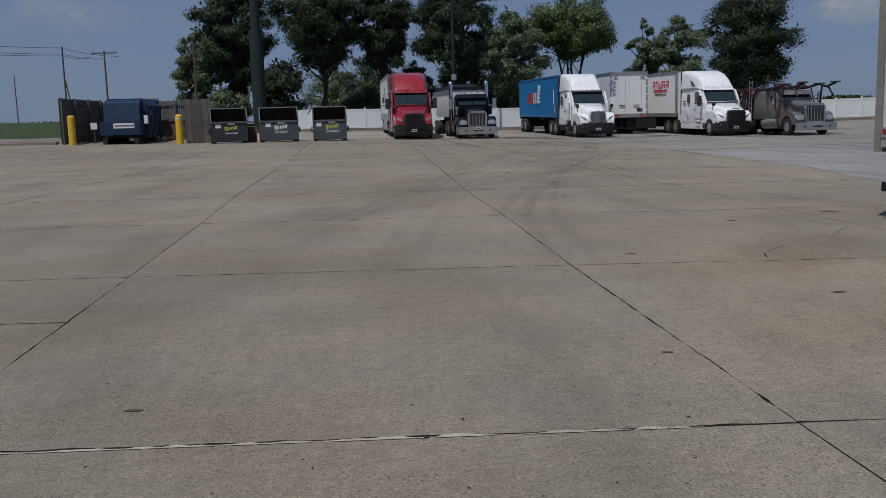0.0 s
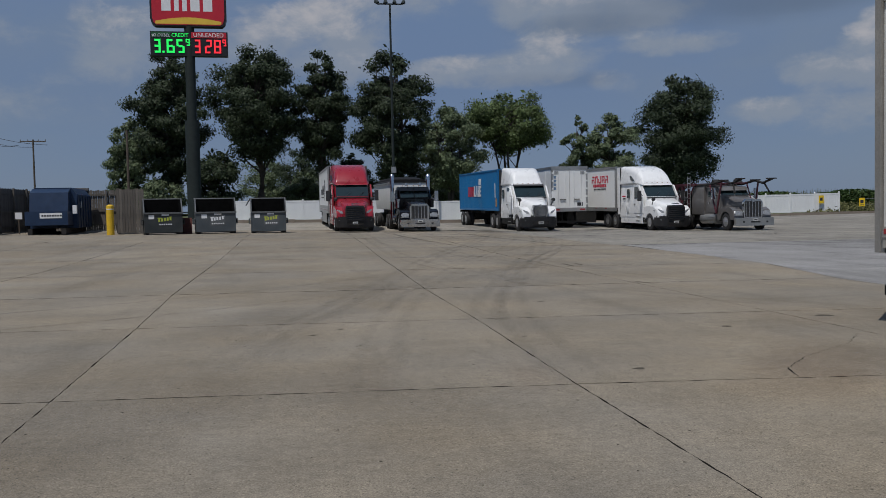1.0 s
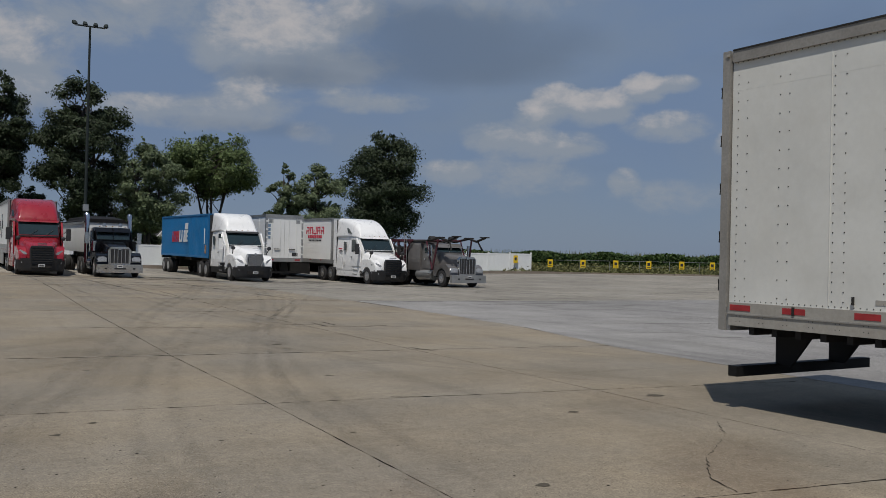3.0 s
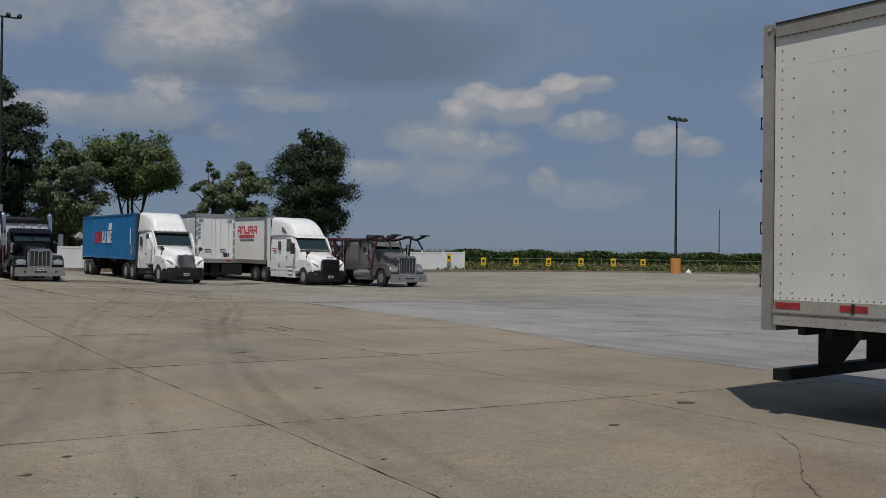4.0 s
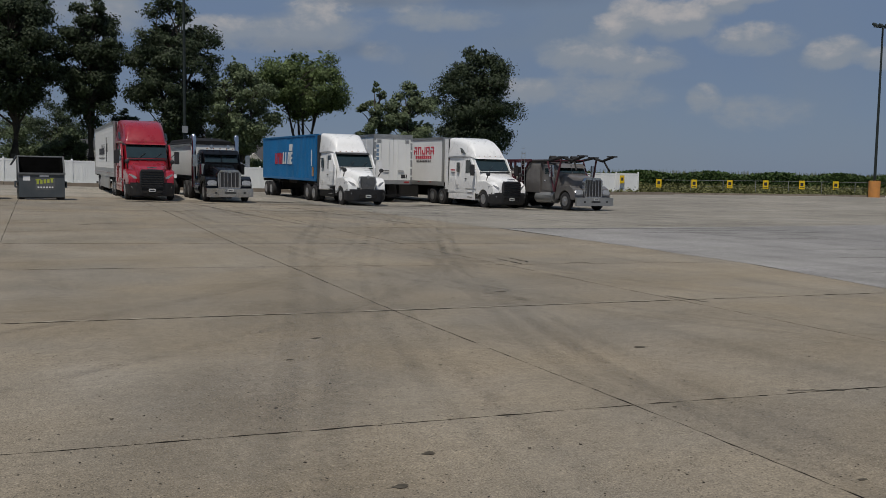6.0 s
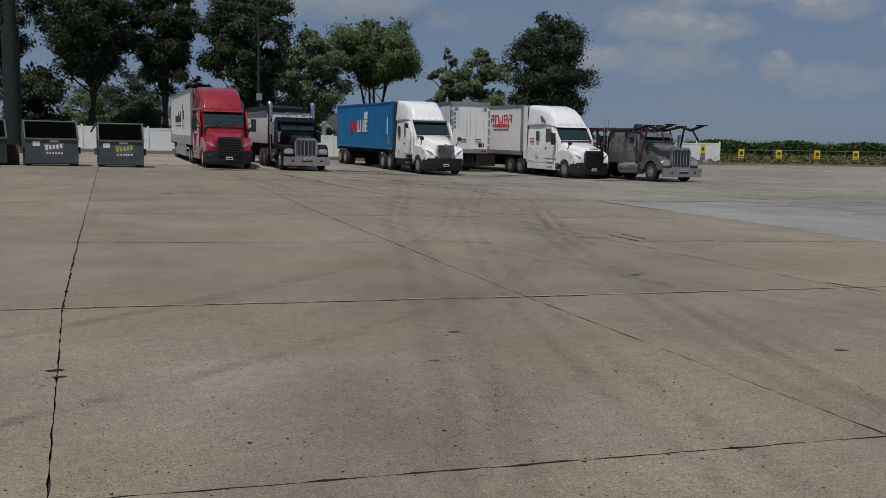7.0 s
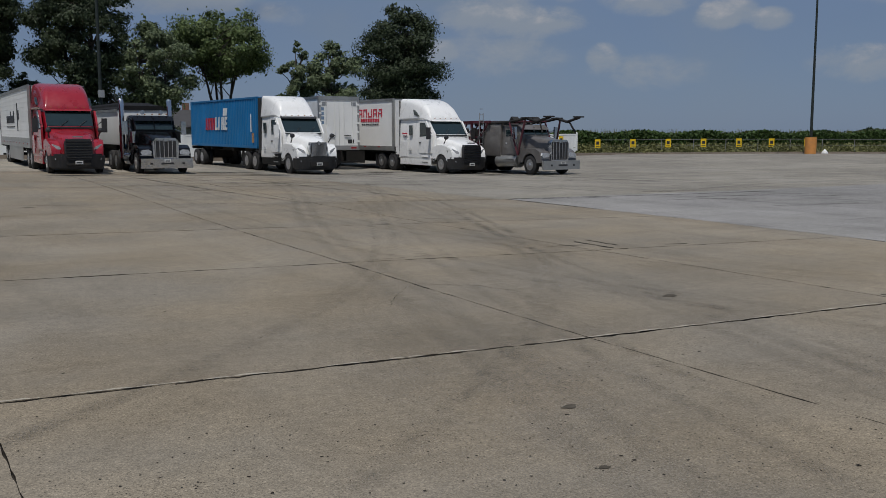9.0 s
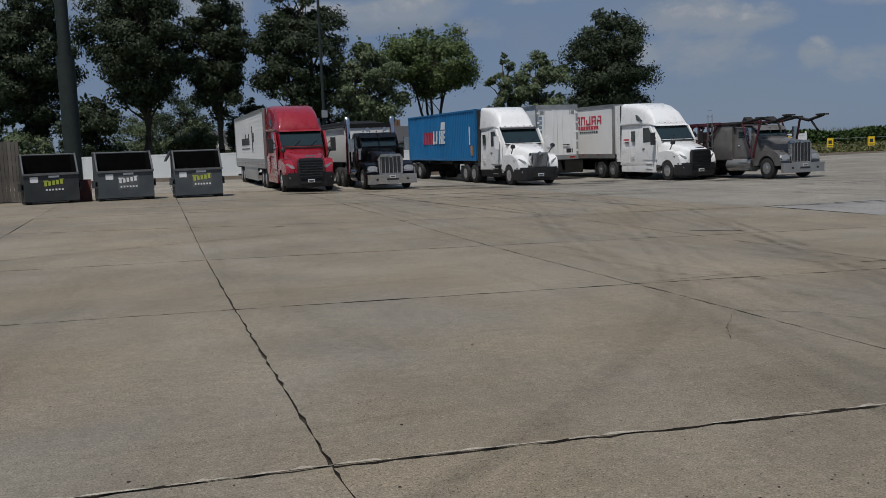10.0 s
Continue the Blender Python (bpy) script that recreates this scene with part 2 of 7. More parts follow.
def ground_mat(name, base, stain, spots, warm=(1, 1, 1), rand=0.06, joint=False, streak=0.5, pits=1.0):
    """Worn pavement: aggregate grain, broad stains, tyre wear and small dark spots, in world metres."""
    m = bpy.data.materials.new(name)
    m.use_nodes = True
    nt = m.node_tree
    N, L = nt.nodes.new, nt.links.new
    b = nt.nodes["Principled BSDF"]
    b.inputs["Roughness"].default_value = 0.88
    b.inputs["Specular IOR Level"].default_value = 0.3
    geo = N("ShaderNodeNewGeometry")

    def tex(scale, detail=4, rough=0.55, stretch=None, turn=0.0, dist=0.0):
        n = N("ShaderNodeTexNoise")
        n.inputs["Scale"].default_value, n.inputs["Detail"].default_value = scale, detail
        n.inputs["Roughness"].default_value, n.inputs["Distortion"].default_value = rough, dist
        src = geo.outputs["Position"]
        if stretch:
            mp = N("ShaderNodeMapping")
            mp.inputs[2].default_value = (0, 0, radians(turn))
            mp.inputs[3].default_value = stretch
            L(src, mp.inputs[0])
            src = mp.outputs[0]
        L(src, n.inputs["Vector"])
        return n.outputs[0]

    def rng(src, lo, hi, a, c, smooth=False):
        r = N("ShaderNodeMapRange")
        if smooth:
            r.interpolation_type = "SMOOTHSTEP"
        for i, v in enumerate((lo, hi, a, c)):
            r.inputs[i + 1].default_value = v
        L(src, r.inputs[0])
        return r.outputs[0]

    def mul(a, c):
        n = N("ShaderNodeMath")
        n.operation = "MULTIPLY"
        L(a, n.inputs[0]), L(c, n.inputs[1])
        return n.outputs[0]

    grain = tex(78, 4, 0.75)
    v = rng(grain, 0.36, 0.64, 0.66, 1.28)
    v = mul(v, rng(tex(34, 4, 0.65), 0.32, 0.68, 0.82, 1.17))
    v = mul(v, rng(tex(9, 5, 0.65), 0.34, 0.66, 0.88, 1.1))
    v = mul(v, rng(tex(0.55, 7, 0.6), 0.32, 0.68, 1 - stain, 1 + stain * 0.6))
    v = mul(v, rng(tex(0.11, 4, 0.5), 0.35, 0.65, 1 - stain * 0.8, 1 + stain * 0.5))
    if streak:
        s1 = tex(1.0, 5, 0.6, (1.1, 0.09, 1), -14, 0.4)
        s2 = tex(1.0, 5, 0.6, (0.09, 1.6, 1), -6, 0.2)
        v = mul(v, rng(s1, 0.5, 0.72, 1.0, 1 - 0.3 * streak, True))
        v = mul(v, rng(s2, 0.55, 0.75, 1.0, 1 - 0.24 * streak, True))
    info = N("ShaderNodeObjectInfo")
    v = mul(v, rng(info.outputs["Random"], 0, 1, 1 - rand, 1 + rand))
    # small dark pits and pebbles
    vor = N("ShaderNodeTexVoronoi")
    vor.inputs["Scale"].default_value = 17
    L(geo.outputs["Position"], vor.inputs["Vector"])
    gate = mul(rng(vor.outputs["Distance"], 0.09, 0.16, 1, 0, True), rng(tex(5.0, 3), 0.44, 0.62, 0, 1))
    v = mul(v, rng(gate, 0, 1, 1.0, 1 - 0.55 * pits))
    # finer holes and pale stones where the skin has worn through
    worn = rng(tex(0.7, 5, 0.6), 0.4, 0.6, 0.4, 1)
    for scale_, lo, hi, tint in ((58, 0.2, 0.32, 0.42), (49, 0.18, 0.32, 1.5), (38, 0.14, 0.24, 0.36), (23, 0.09, 0.15, 0.3)):
        vf = N("ShaderNodeTexVoronoi")
        vf.inputs["Scale"].default_value = scale_
        L(geo.outputs["Position"], vf.inputs["Vector"])
        g2 = mul(mul(rng(vf.outputs["Distance"], lo, hi, 1, 0, True), rng(tex(scale_ * 0.45, 2), 0.45, 0.55, 0, 1)), worn)
        v = mul(v, rng(g2, 0, 1, 1.0, tint))
    sc = N("ShaderNodeVectorMath")
    sc.operation = "SCALE"
    hue = N("ShaderNodeMix")
    hue.data_type = "RGBA"
    L(rng(tex(0.35, 5), 0.35, 0.65, 0, 1), hue.inputs[0])
    hue.inputs[6].default_value, hue.inputs[7].default_value = (*base, 1), (*[c * w for c, w in zip(base, warm)], 1)
    L(hue.outputs[2], sc.inputs[0]), L(v, sc.inputs["Scale"])
    L(sc.outputs[0], b.inputs["Base Color"])
    bn = N("ShaderNodeBump")
    bn.inputs["Strength"].default_value, bn.inputs["Distance"].default_value = 0.6, 0.008
    L(grain, bn.inputs["Height"])
    L(bn.outputs[0], b.inputs["Normal"])
    return m


M_CONC = ground_mat("worn concrete", (0.249, 0.22, 0.176), 0.17, 1, (1.04, 0.98, 0.88), 0.05)
M_ASPH = ground_mat("bleached asphalt", (0.27, 0.26, 0.244), 0.2, 1, (1.0, 1.0, 1.03), 0.0, streak=0.9)
M_FAR = ground_mat("worn lot surface", (0.266, 0.246, 0.213), 0.2, 1, (1.0, 0.99, 0.95), 0.0, streak=0.7)
M_PALE = ground_mat("pale dusty concrete", (0.31, 0.288, 0.25), 0.2, 1, (1.0, 0.97, 0.9), 0.06, streak=0.4)
M_JOINT = mat("tarred joint", (0.042, 0.037, 0.031), 0.95, spec=0.1, vary=0.3, scale=8)
M_KERB = mat("kerb concrete", (0.21, 0.175, 0.14), 0.9, vary=0.25, scale=1.0, bump=0.3, dirt=0.5)
M_GRAVEL = mat("pale gravel", (0.36, 0.33, 0.28), 0.95, vary=0.15, scale=0.6, fine=0.2, bump=0.4)
M_GRASS = mat("grassy earth", (0.075, 0.085, 0.03), 0.95, vary=0.35, scale=0.25, fine=0.25, bump=0.4, bump_scale=9)
M_TYRE = mat("tyre rubber", (0.018, 0.018, 0.019), 0.85, vary=0.25, scale=6, bump=0.2, dirt=0.35, dirt_color=(0.09, 0.08, 0.07))
M_RIM = mat("brushed wheel metal", (0.52, 0.52, 0.53), 0.35, 0.85, vary=0.15, dirt=0.3)
M_BLACK = mat("black moulded plastic", (0.022, 0.022, 0.024), 0.55, vary=0.2, bump=0.1, dirt=0.25, dirt_color=(0.08, 0.075, 0.07))
M_GLOSS = mat("glossy black trim", (0.012, 0.012, 0.013), 0.2, vary=0.15, coat=0.5)
M_STEEL = mat("black chassis steel", (0.02, 0.019, 0.018), 0.7, vary=0.3, dirt=0.35, dirt_color=(0.06, 0.05, 0.042), spec=0.3)
M_CHROME = mat("chrome", (0.55, 0.56, 0.58), 0.13, 1.0, vary=0.05)
M_ALU = mat("dull aluminium", (0.4, 0.4, 0.39), 0.42, 0.75, vary=0.15, scale=1.2, dirt=0.25)
M_GLASS = mat("dark tinted glass", (0.014, 0.026, 0.028), 0.06, 0.0, vary=0.1, spec=0.8)
M_LAMP = mat("clear lamp lens", (0.4, 0.42, 0.45), 0.1, 0.3, vary=0.25, scale=14, coat=1)
M_AMBER = mat("amber marker lens", (0.3, 0.12, 0.02), 0.25, coat=0.5)
M_REDL = mat("red reflective tape", (0.32, 0.025, 0.028), 0.4, vary=0.2, scale=9)
M_WHITEP = mat("white sheet paint", (0.78, 0.78, 0.76), 0.42, vary=0.04, scale=0.7, fine=0.02, dirt=0.14, dirt_color=(0.5, 0.47, 0.41))
M_NEAR = mat("dusty white trailer sheet", (0.64, 0.64, 0.6), 0.5, vary=0.07, scale=0.9, fine=0.02, dirt=0.38, dirt_color=(0.42, 0.39, 0.32))
M_RAIL = mat("dusty grey-painted rail", (0.33, 0.315, 0.28), 0.55, vary=0.12, scale=1.5, fine=0.08, dirt=0.45, dirt_color=(0.22, 0.19, 0.15))
M_POST = mat("weathered grey steel frame", (0.25, 0.24, 0.22), 0.6, vary=0.15, scale=2, fine=0.1, dirt=0.4, dirt_color=(0.13, 0.11, 0.09))
M_GUARD = mat("black-painted guard steel", (0.009, 0.009, 0.009), 0.6, vary=0.3, spec=0.25)
M_CABW = mat("white truck paint", (0.8, 0.8, 0.79), 0.3, vary=0.03, coat=0.6, dirt=0.08, dirt_color=(0.45, 0.42, 0.38))
M_CABR = mat("red truck paint", (0.28, 0.006, 0.016), 0.3, vary=0.08, coat=0.6, dirt=0.1, dirt_color=(0.2, 0.05, 0.04))
M_CABK = mat("black truck paint", (0.004, 0.004, 0.005), 0.16, vary=0.2, coat=0.0, spec=0.28)
M_CABG = mat("dusty grey truck paint", (0.12, 0.113, 0.108), 0.35, vary=0.15, coat=0.3, dirt=0.25)
M_BLUE = mat("blue container paint", (0.006, 0.135, 0.33), 0.5, vary=0.1, scale=0.9, dirt=0.15, dirt_color=(0.06, 0.11, 0.18))
M_OXIDE = mat("dark red carrier steel", (0.075, 0.011, 0.02), 0.55, vary=0.25, dirt=0.25, dirt_color=(0.06, 0.035, 0.03))
M_MARKR = mat("red decal", (0.5, 0.03, 0.06), 0.5, vary=0.05)
M_MARKW = mat("white decal", (0.75, 0.75, 0.75), 0.5, vary=0.05)
M_MARKK = mat("black decal", (0.03, 0.03, 0.035), 0.5, vary=0.1)
M_PLATE = mat("number plate", (0.6, 0.6, 0.58), 0.5, vary=0.1)

# ---- builders ----


def gz(x, y):
    """Height of the lot: flat near the walk, then rising gently to the north, more on its west side."""
    xs = (-60, -18, -11, -4, 2.5, 7, 14, 24, 40, 65, 200)
    zs = (0.66, 0.52, 0.39, 0.36, 0.28, 0.16, 0.03, -0.1, 0.04, 0.33, 0.6)
    a = float(np.interp(x, xs, zs))
    t = min(max((y - 27) / 28, 0), 1)
    t = t * t * (3 - 2 * t)
    u = min(max((y - 57) / 30, 0), 1)
    return a * t + 0.32 * u


def finish(bm, name, material, bevel=0.0, smooth=35, seg=1):
    if bevel:
        bmesh.ops.bevel(bm, geom=[e for e in bm.edges if len(e.link_faces) == 2 and e.calc_face_angle(0) > 0.5], offset=bevel, segments=seg,
                        affect="EDGES", clamp_overlap=True)
    bmesh.ops.recalc_face_normals(bm, faces=bm.faces)
    me = bpy.data.meshes.new(name)
    bm.to_mesh(me)
    bm.free()
    if smooth:
        me.polygons.foreach_set("use_smooth", [True] * len(me.polygons))
        me.set_sharp_from_angle(angle=radians(smooth))
    me.materials.append(material)
    return me


def part(name, bm, material, parent, label="", bevel=0.0, smooth=35, kind=""):
    me = bm if isinstance(bm, bpy.types.Mesh) else finish(bm, name, material, bevel, smooth)
    ob = new(name, me)
    ob.parent = parent
    return tagged(ob, label, kind=kind)


def thing(name, m, label, category, group="", kind="", data=None):
    ob = new(name, data)
    ob.matrix_basis = m
    return tagged(ob, label, category, group, kind)


def box(bm, x0, x1, y0, y1, z0, z1):
    v = [bm.verts.new((x, y, z)) for z in (z0, z1) for y in (y0, y1) for x in (x0, x1)]
    for f in ((0, 2, 3, 1), (4, 5, 7, 6), (0, 1, 5, 4), (2, 6, 7, 3), (0, 4, 6, 2), (1, 3, 7, 5)):
        bm.faces.new([v[i] for i in f])
    return bm


def B(*a):
    return box(bmesh.new(), *a)


def boxes(rows):
    bm = bmesh.new()
    for r in rows:
        box(bm, *r)
    return bm


def prism(bm, pts, axis, a, b):
    """A flat outline drawn out along an axis from a to b. Outline: (y, z) for x, (x, z) for y, (x, y) for z."""
    def at(p, k):
        return {"x": (k, p[0], p[1]), "y": (p[0], k, p[1]), "z": (p[0], p[1], k)}[axis]
    v0, v1 = [bm.verts.new(at(p, a)) for p in pts], [bm.verts.new(at(p, b)) for p in pts]
    bm.faces.new(v0), bm.faces.new(v1[::-1])
    for i in range(len(pts)):
        j = (i + 1) % len(pts)
        bm.faces.new((v0[i], v1[i], v1[j], v0[j]))
    return bm


def tube(bm, pts, r, n=8, r1=None):
    """A round bar through points, closed at the ends; r to r1."""
    pts = [Vector(p) for p in pts]
    rings = []
    for i, p in enumerate(pts):
        d = (pts[min(i + 1, len(pts) - 1)] - pts[max(i - 1, 0)]).normalized()
        q = d.to_track_quat("Z", "Y")
        rr = r if r1 is None else r + (r1 - r) * i / (len(pts) - 1)
        rings.append([bm.verts.new(p + q @ Vector((rr * math.cos(2 * math.pi * k / n), rr * math.sin(2 * math.pi * k / n), 0))) for k in range(n)])
    for a, b in zip(rings, rings[1:]):
        for k in range(n):
            bm.faces.new((a[k], a[(k + 1) % n], b[(k + 1) % n], b[k]))
    bm.faces.new(rings[0][::-1]), bm.faces.new(rings[-1])
    return bm


def T(pts, r, n=8, r1=None):
    return tube(bmesh.new(), pts, r, n, r1)


def loft(bm, stations, n=5):
    """A body through rounded cross-sections: (y, z0, z1, half width below, half width above, corner radius)."""
    rings = []
    for y, z0, z1, w0, w1, r in stations:
        r = min(r, (z1 - z0) * 0.49, w0 * 0.98, w1 * 0.98)
        ring = []
        for sx, top, a0 in ((1, 0, -90), (1, 1, 0), (-1, 1, 90), (-1, 0, 180)):
            w, rr = (w1, r) if top else (w0, r * 0.4)
            cx, cz = sx * (w - rr), (z1 - rr) if top else (z0 + rr)
            for k in range(n):
                a = radians(a0 + 90 * k / (n - 1))
                ring.append(bm.verts.new((cx + rr * math.cos(a), y, cz + rr * math.sin(a))))
        rings.append(ring)
    m = len(rings[0])
    for a, b in zip(rings, rings[1:]):
        for k in range(m):
            bm.faces.new((a[k], a[(k + 1) % m], b[(k + 1) % m], b[k]))
    bm.faces.new(rings[0][::-1]), bm.faces.new(rings[-1])
    return bm


def lathe(bm, prof, n, x=0.0):
    """Turned about the x axis: (x, radius) rows, open where the radius is above nought."""
    rings = [[bm.verts.new((x + px, r * math.cos(2 * math.pi * k / n), r * math.sin(2 * math.pi * k / n))) for k in range(n)] for px, r in prof]
    for a, b in zip(rings, rings[1:]):
        for k in range(n):
            bm.faces.new((a[k], a[(k + 1) % n], b[(k + 1) % n], b[k]))
    bm.faces.new(rings[0][::-1]), bm.faces.new(rings[-1])
    return bm


WHEELS = {}


def wheel(parent, x, y, r=0.51, w=0.28, dual=False, rim=M_RIM, z=None, name="wheel"):
    """A road wheel standing on the ground: tyre with its rim and hub; dual ones are two tyres deep."""
    side = -1 if x < 0 else 1
    key = (r, w, dual, side, rim.name)
    if key not in WHEELS:
        ww = w * (2.15 if dual else 1)
        prof = [(-ww / 2, r * 0.55), (-ww / 2, r * 0.9), (-ww / 2 + 0.03, r * 0.985), (-ww / 2 + 0.06, r)]
        if dual:
            prof += [(-0.05, r), (-0.02, r * 0.9), (0.02, r * 0.9), (0.05, r)]
        prof += [(ww / 2 - 0.06, r), (ww / 2 - 0.03, r * 0.985), (ww / 2, r * 0.9), (ww / 2, r * 0.55)]
        ty = finish(lathe(bmesh.new(), prof, 28), "tyre", M_TYRE)
        o = side * ww / 2
        i = -side * (0.11 if dual else 0.03)
        rp = [(o + side * 0.008, r * 0.57), (o + side * 0.008, r * 0.52), (o + i, r * 0.48), (o + i * 1.1, r * 0.3), (o + i * 0.2, r * 0.28), (o + i * 0.1 + side * 0.03, r * 0.16),
              (o + side * 0.05, r * 0.1)]
        bm = lathe(bmesh.new(), rp, 20)
        for k in range(10):
            a = 2 * math.pi * k / 10
            tube(bm, [(o + i, r * 0.38 * math.cos(a), r * 0.38 * math.sin(a)), (o + i + side * 0.05, r * 0.38 * math.cos(a), r * 0.38 * math.sin(a))], 0.018, 5)
        WHEELS[key] = ty, finish(bm, "rim", rim)
    ty, rm = WHEELS[key]
    ob = part(name, ty, None, parent)
    ob.location = (x, y, r if z is None else z)
    part("rim", rm, None, ob)
    return ob

# ---- large structure ----
KERB0, KERB_DIR = Vector((50.0, 78.5)), Vector((0.86, -0.51)).normalized()
KERB_N = Vector((-KERB_DIR.y, KERB_DIR.x))


def on_kerb(s, off=0.0):
    """A point s metres along the north-east kerb and off metres beyond it."""
    p = KERB0 + KERB_DIR * s + KERB_N * off
    return p.x, p.y


def grid_mesh(name, xs, ys, zf, material):
    v = [(x, y, zf(x, y)) for y in ys for x in xs]
    n = len(xs)
    f = [(j * n + i, j * n + i + 1, (j + 1) * n + i + 1, (j + 1) * n + i) for j in range(len(ys) - 1) for i in range(n - 1)]
    me = bpy.data.meshes.new(name)
    me.from_pydata(v, [], f)
    me.polygons.foreach_set("use_smooth", [True] * len(f))
    me.materials.append(material)
    return me


def steps(*parts):
    out = []
    for a, b, n in parts:
        out += [a + (b - a) * i / n for i in range(n)]
    return out + [parts[-1][1]]


gx = steps((-1600, -200, 8), (-200, -60, 10), (-60, 100, 64), (100, 300, 12), (300, 1600, 8))
gy = steps((-300, -30, 8), (-30, 100, 60), (100, 300, 12), (300, 2400, 10))
ground = thing("ground", Matrix(), "grassy earth round the lot, reaching to the horizon", "ground", kind="structure",
               data=grid_mesh("ground", gx, gy, lambda x, y: gz(x, y) - 0.1, M_GRASS))

# lot surface under the slabs, with its tarred joints
lot_x = steps((-70, -30, 8), (-30, 14, 40))
lot_y = steps((-30, 25, 20), (25, 60, 35), (60, 84, 10))
base = thing("pavement", Matrix(), "worn tan concrete slabs with dark tarred joints and cracks", "pavement", kind="structure",
             data=grid_mesh("pavement", lot_x, lot_y, lambda x, y: gz(x, y) - 0.022, M_JOINT))


def edge_x(y):
    """The ragged line where slabs meet the bleached asphalt."""
    return float(np.interp(y, (-40, 10, 15.3, 18.2, 22.7, 28, 35.2), (9.9, 10.3, 10.55, 10.7, 11.7, 12.1, 12.4)))


asph_y = steps((-30, 35.0, 90))
asph_me = bpy.data.meshes.new("asphalt")
av, af = [], []
cols = [0, 0.4, 2, 5, 10, 18, 30, 50, 75, 100]
for y in asph_y:
    e0 = edge_x(y) - 0.1 + 0.07 * noise.noise((y * 2.3, 0.5, 0)) + 0.03 * noise.noise((y * 7, 1.5, 0))
    av += [(e0 + c, y, gz(e0 + c, y) + 0.004) for c in cols]
nc = len(cols)
af = [(j * nc + i, j * nc + i + 1, (j + 1) * nc + i + 1, (j + 1) * nc + i) for j in range(len(asph_y) - 1) for i in range(nc - 1)]
asph_me.from_pydata(av, [], af)
asph_me.materials.append(M_ASPH)
thing("asphalt", Matrix(), "bleached grey asphalt beside the concrete slabs, streaked with tar", "asphalt", kind="structure", data=asph_me)

far_me = bpy.data.meshes.new("lot_surface")
fv, ff = [], []
rows_n, cols_n = 30, 50
for j in range(rows_n + 1):
    for i in range(cols_n + 1):
        # from the slabs' end to the north-east kerb
        x = 12.0 + 100 * i / cols_n
        k = (KERB0.y + (x - KERB0.x) * KERB_DIR.y / KERB_DIR.x) if x > 50 else KERB0.y + (50 - x) * 0.03
        y = 35.0 + (max(k, 35.4) - 35.0) * j / rows_n
        fv.append((x, y, gz(x, y) + 0.002))
for j in range(rows_n):
    for i in range(cols_n):
        a = j * (cols_n + 1) + i
        ff.append((a, a + 1, a + cols_n + 2, a + cols_n + 1))
far_me.from_pydata(fv, [], ff)
far_me.materials.append(M_FAR)
thing("lot_surface", Matrix(), "worn pale lot surface before the field, stained by tyres", "pavement", kind="structure", data=far_me)

# kerbs
bm = bmesh.new()
for s in range(-2, 90, 4):
    for k in range(1):
        (x0, y0), (x1, y1), (x2, y2), (x3, y3) = on_kerb(s), on_kerb(s + 3.97), on_kerb(s + 3.97, 0.35), on_kerb(s, 0.35)
        prism(bm, [(x0, y0), (x1, y1), (x2, y2), (x3, y3)], "z", gz(x0, y0) - 0.1, gz(x0, y0) + 0.16)
thing("kerb", Matrix(), "weathered concrete kerb between the lot and the weeds", "kerb", kind="structure", data=finish(bm, "kerb", M_KERB, 0.02))
bm = bmesh.new()
for i in range(17):
    x = -16 + 4 * i
    y = 82.3 - 0.09 * (x + 16)
    prism(bm, [(x, y), (x + 3.97, y - 0.36), (x + 3.97, y), (x, y + 0.36)], "z", gz(x, y) - 0.1, gz(x, y) + 0.24)
thing("kerb", Matrix(), "low concrete kerb before the white fence", "kerb", kind="structure", data=finish(bm, "kerb", M_KERB, 0.02))
# gravel road on the west side, beyond the bins
gr = grid_mesh("gravel_road", steps((-160, -20, 30)), steps((63, 74, 6)), lambda x, y: gz(x, y) + 0.0, M_GRAVEL)
thing("gravel_road", Matrix(), "pale gravel track before the green field", "road", kind="structure", data=gr)
bm = bmesh.new()
for i in range(12):
    x = -18.2 - 4 * i
    prism(bm, [(x, 57.6 + 0.3 * i), (x - 3.97, 57.9 + 0.3 * i), (x - 3.97, 58.6 + 0.3 * i), (x, 58.3 + 0.3 * i)], "z", gz(x, 58) - 0.1, gz(x, 58) + 0.14)
thing("kerb", Matrix(), "dark weathered kerb at the edge of the lot", "kerb", kind="structure", data=finish(bm, "kerb", M_KERB, 0.02))

# ---- things: near trailer and the row of trucks ----


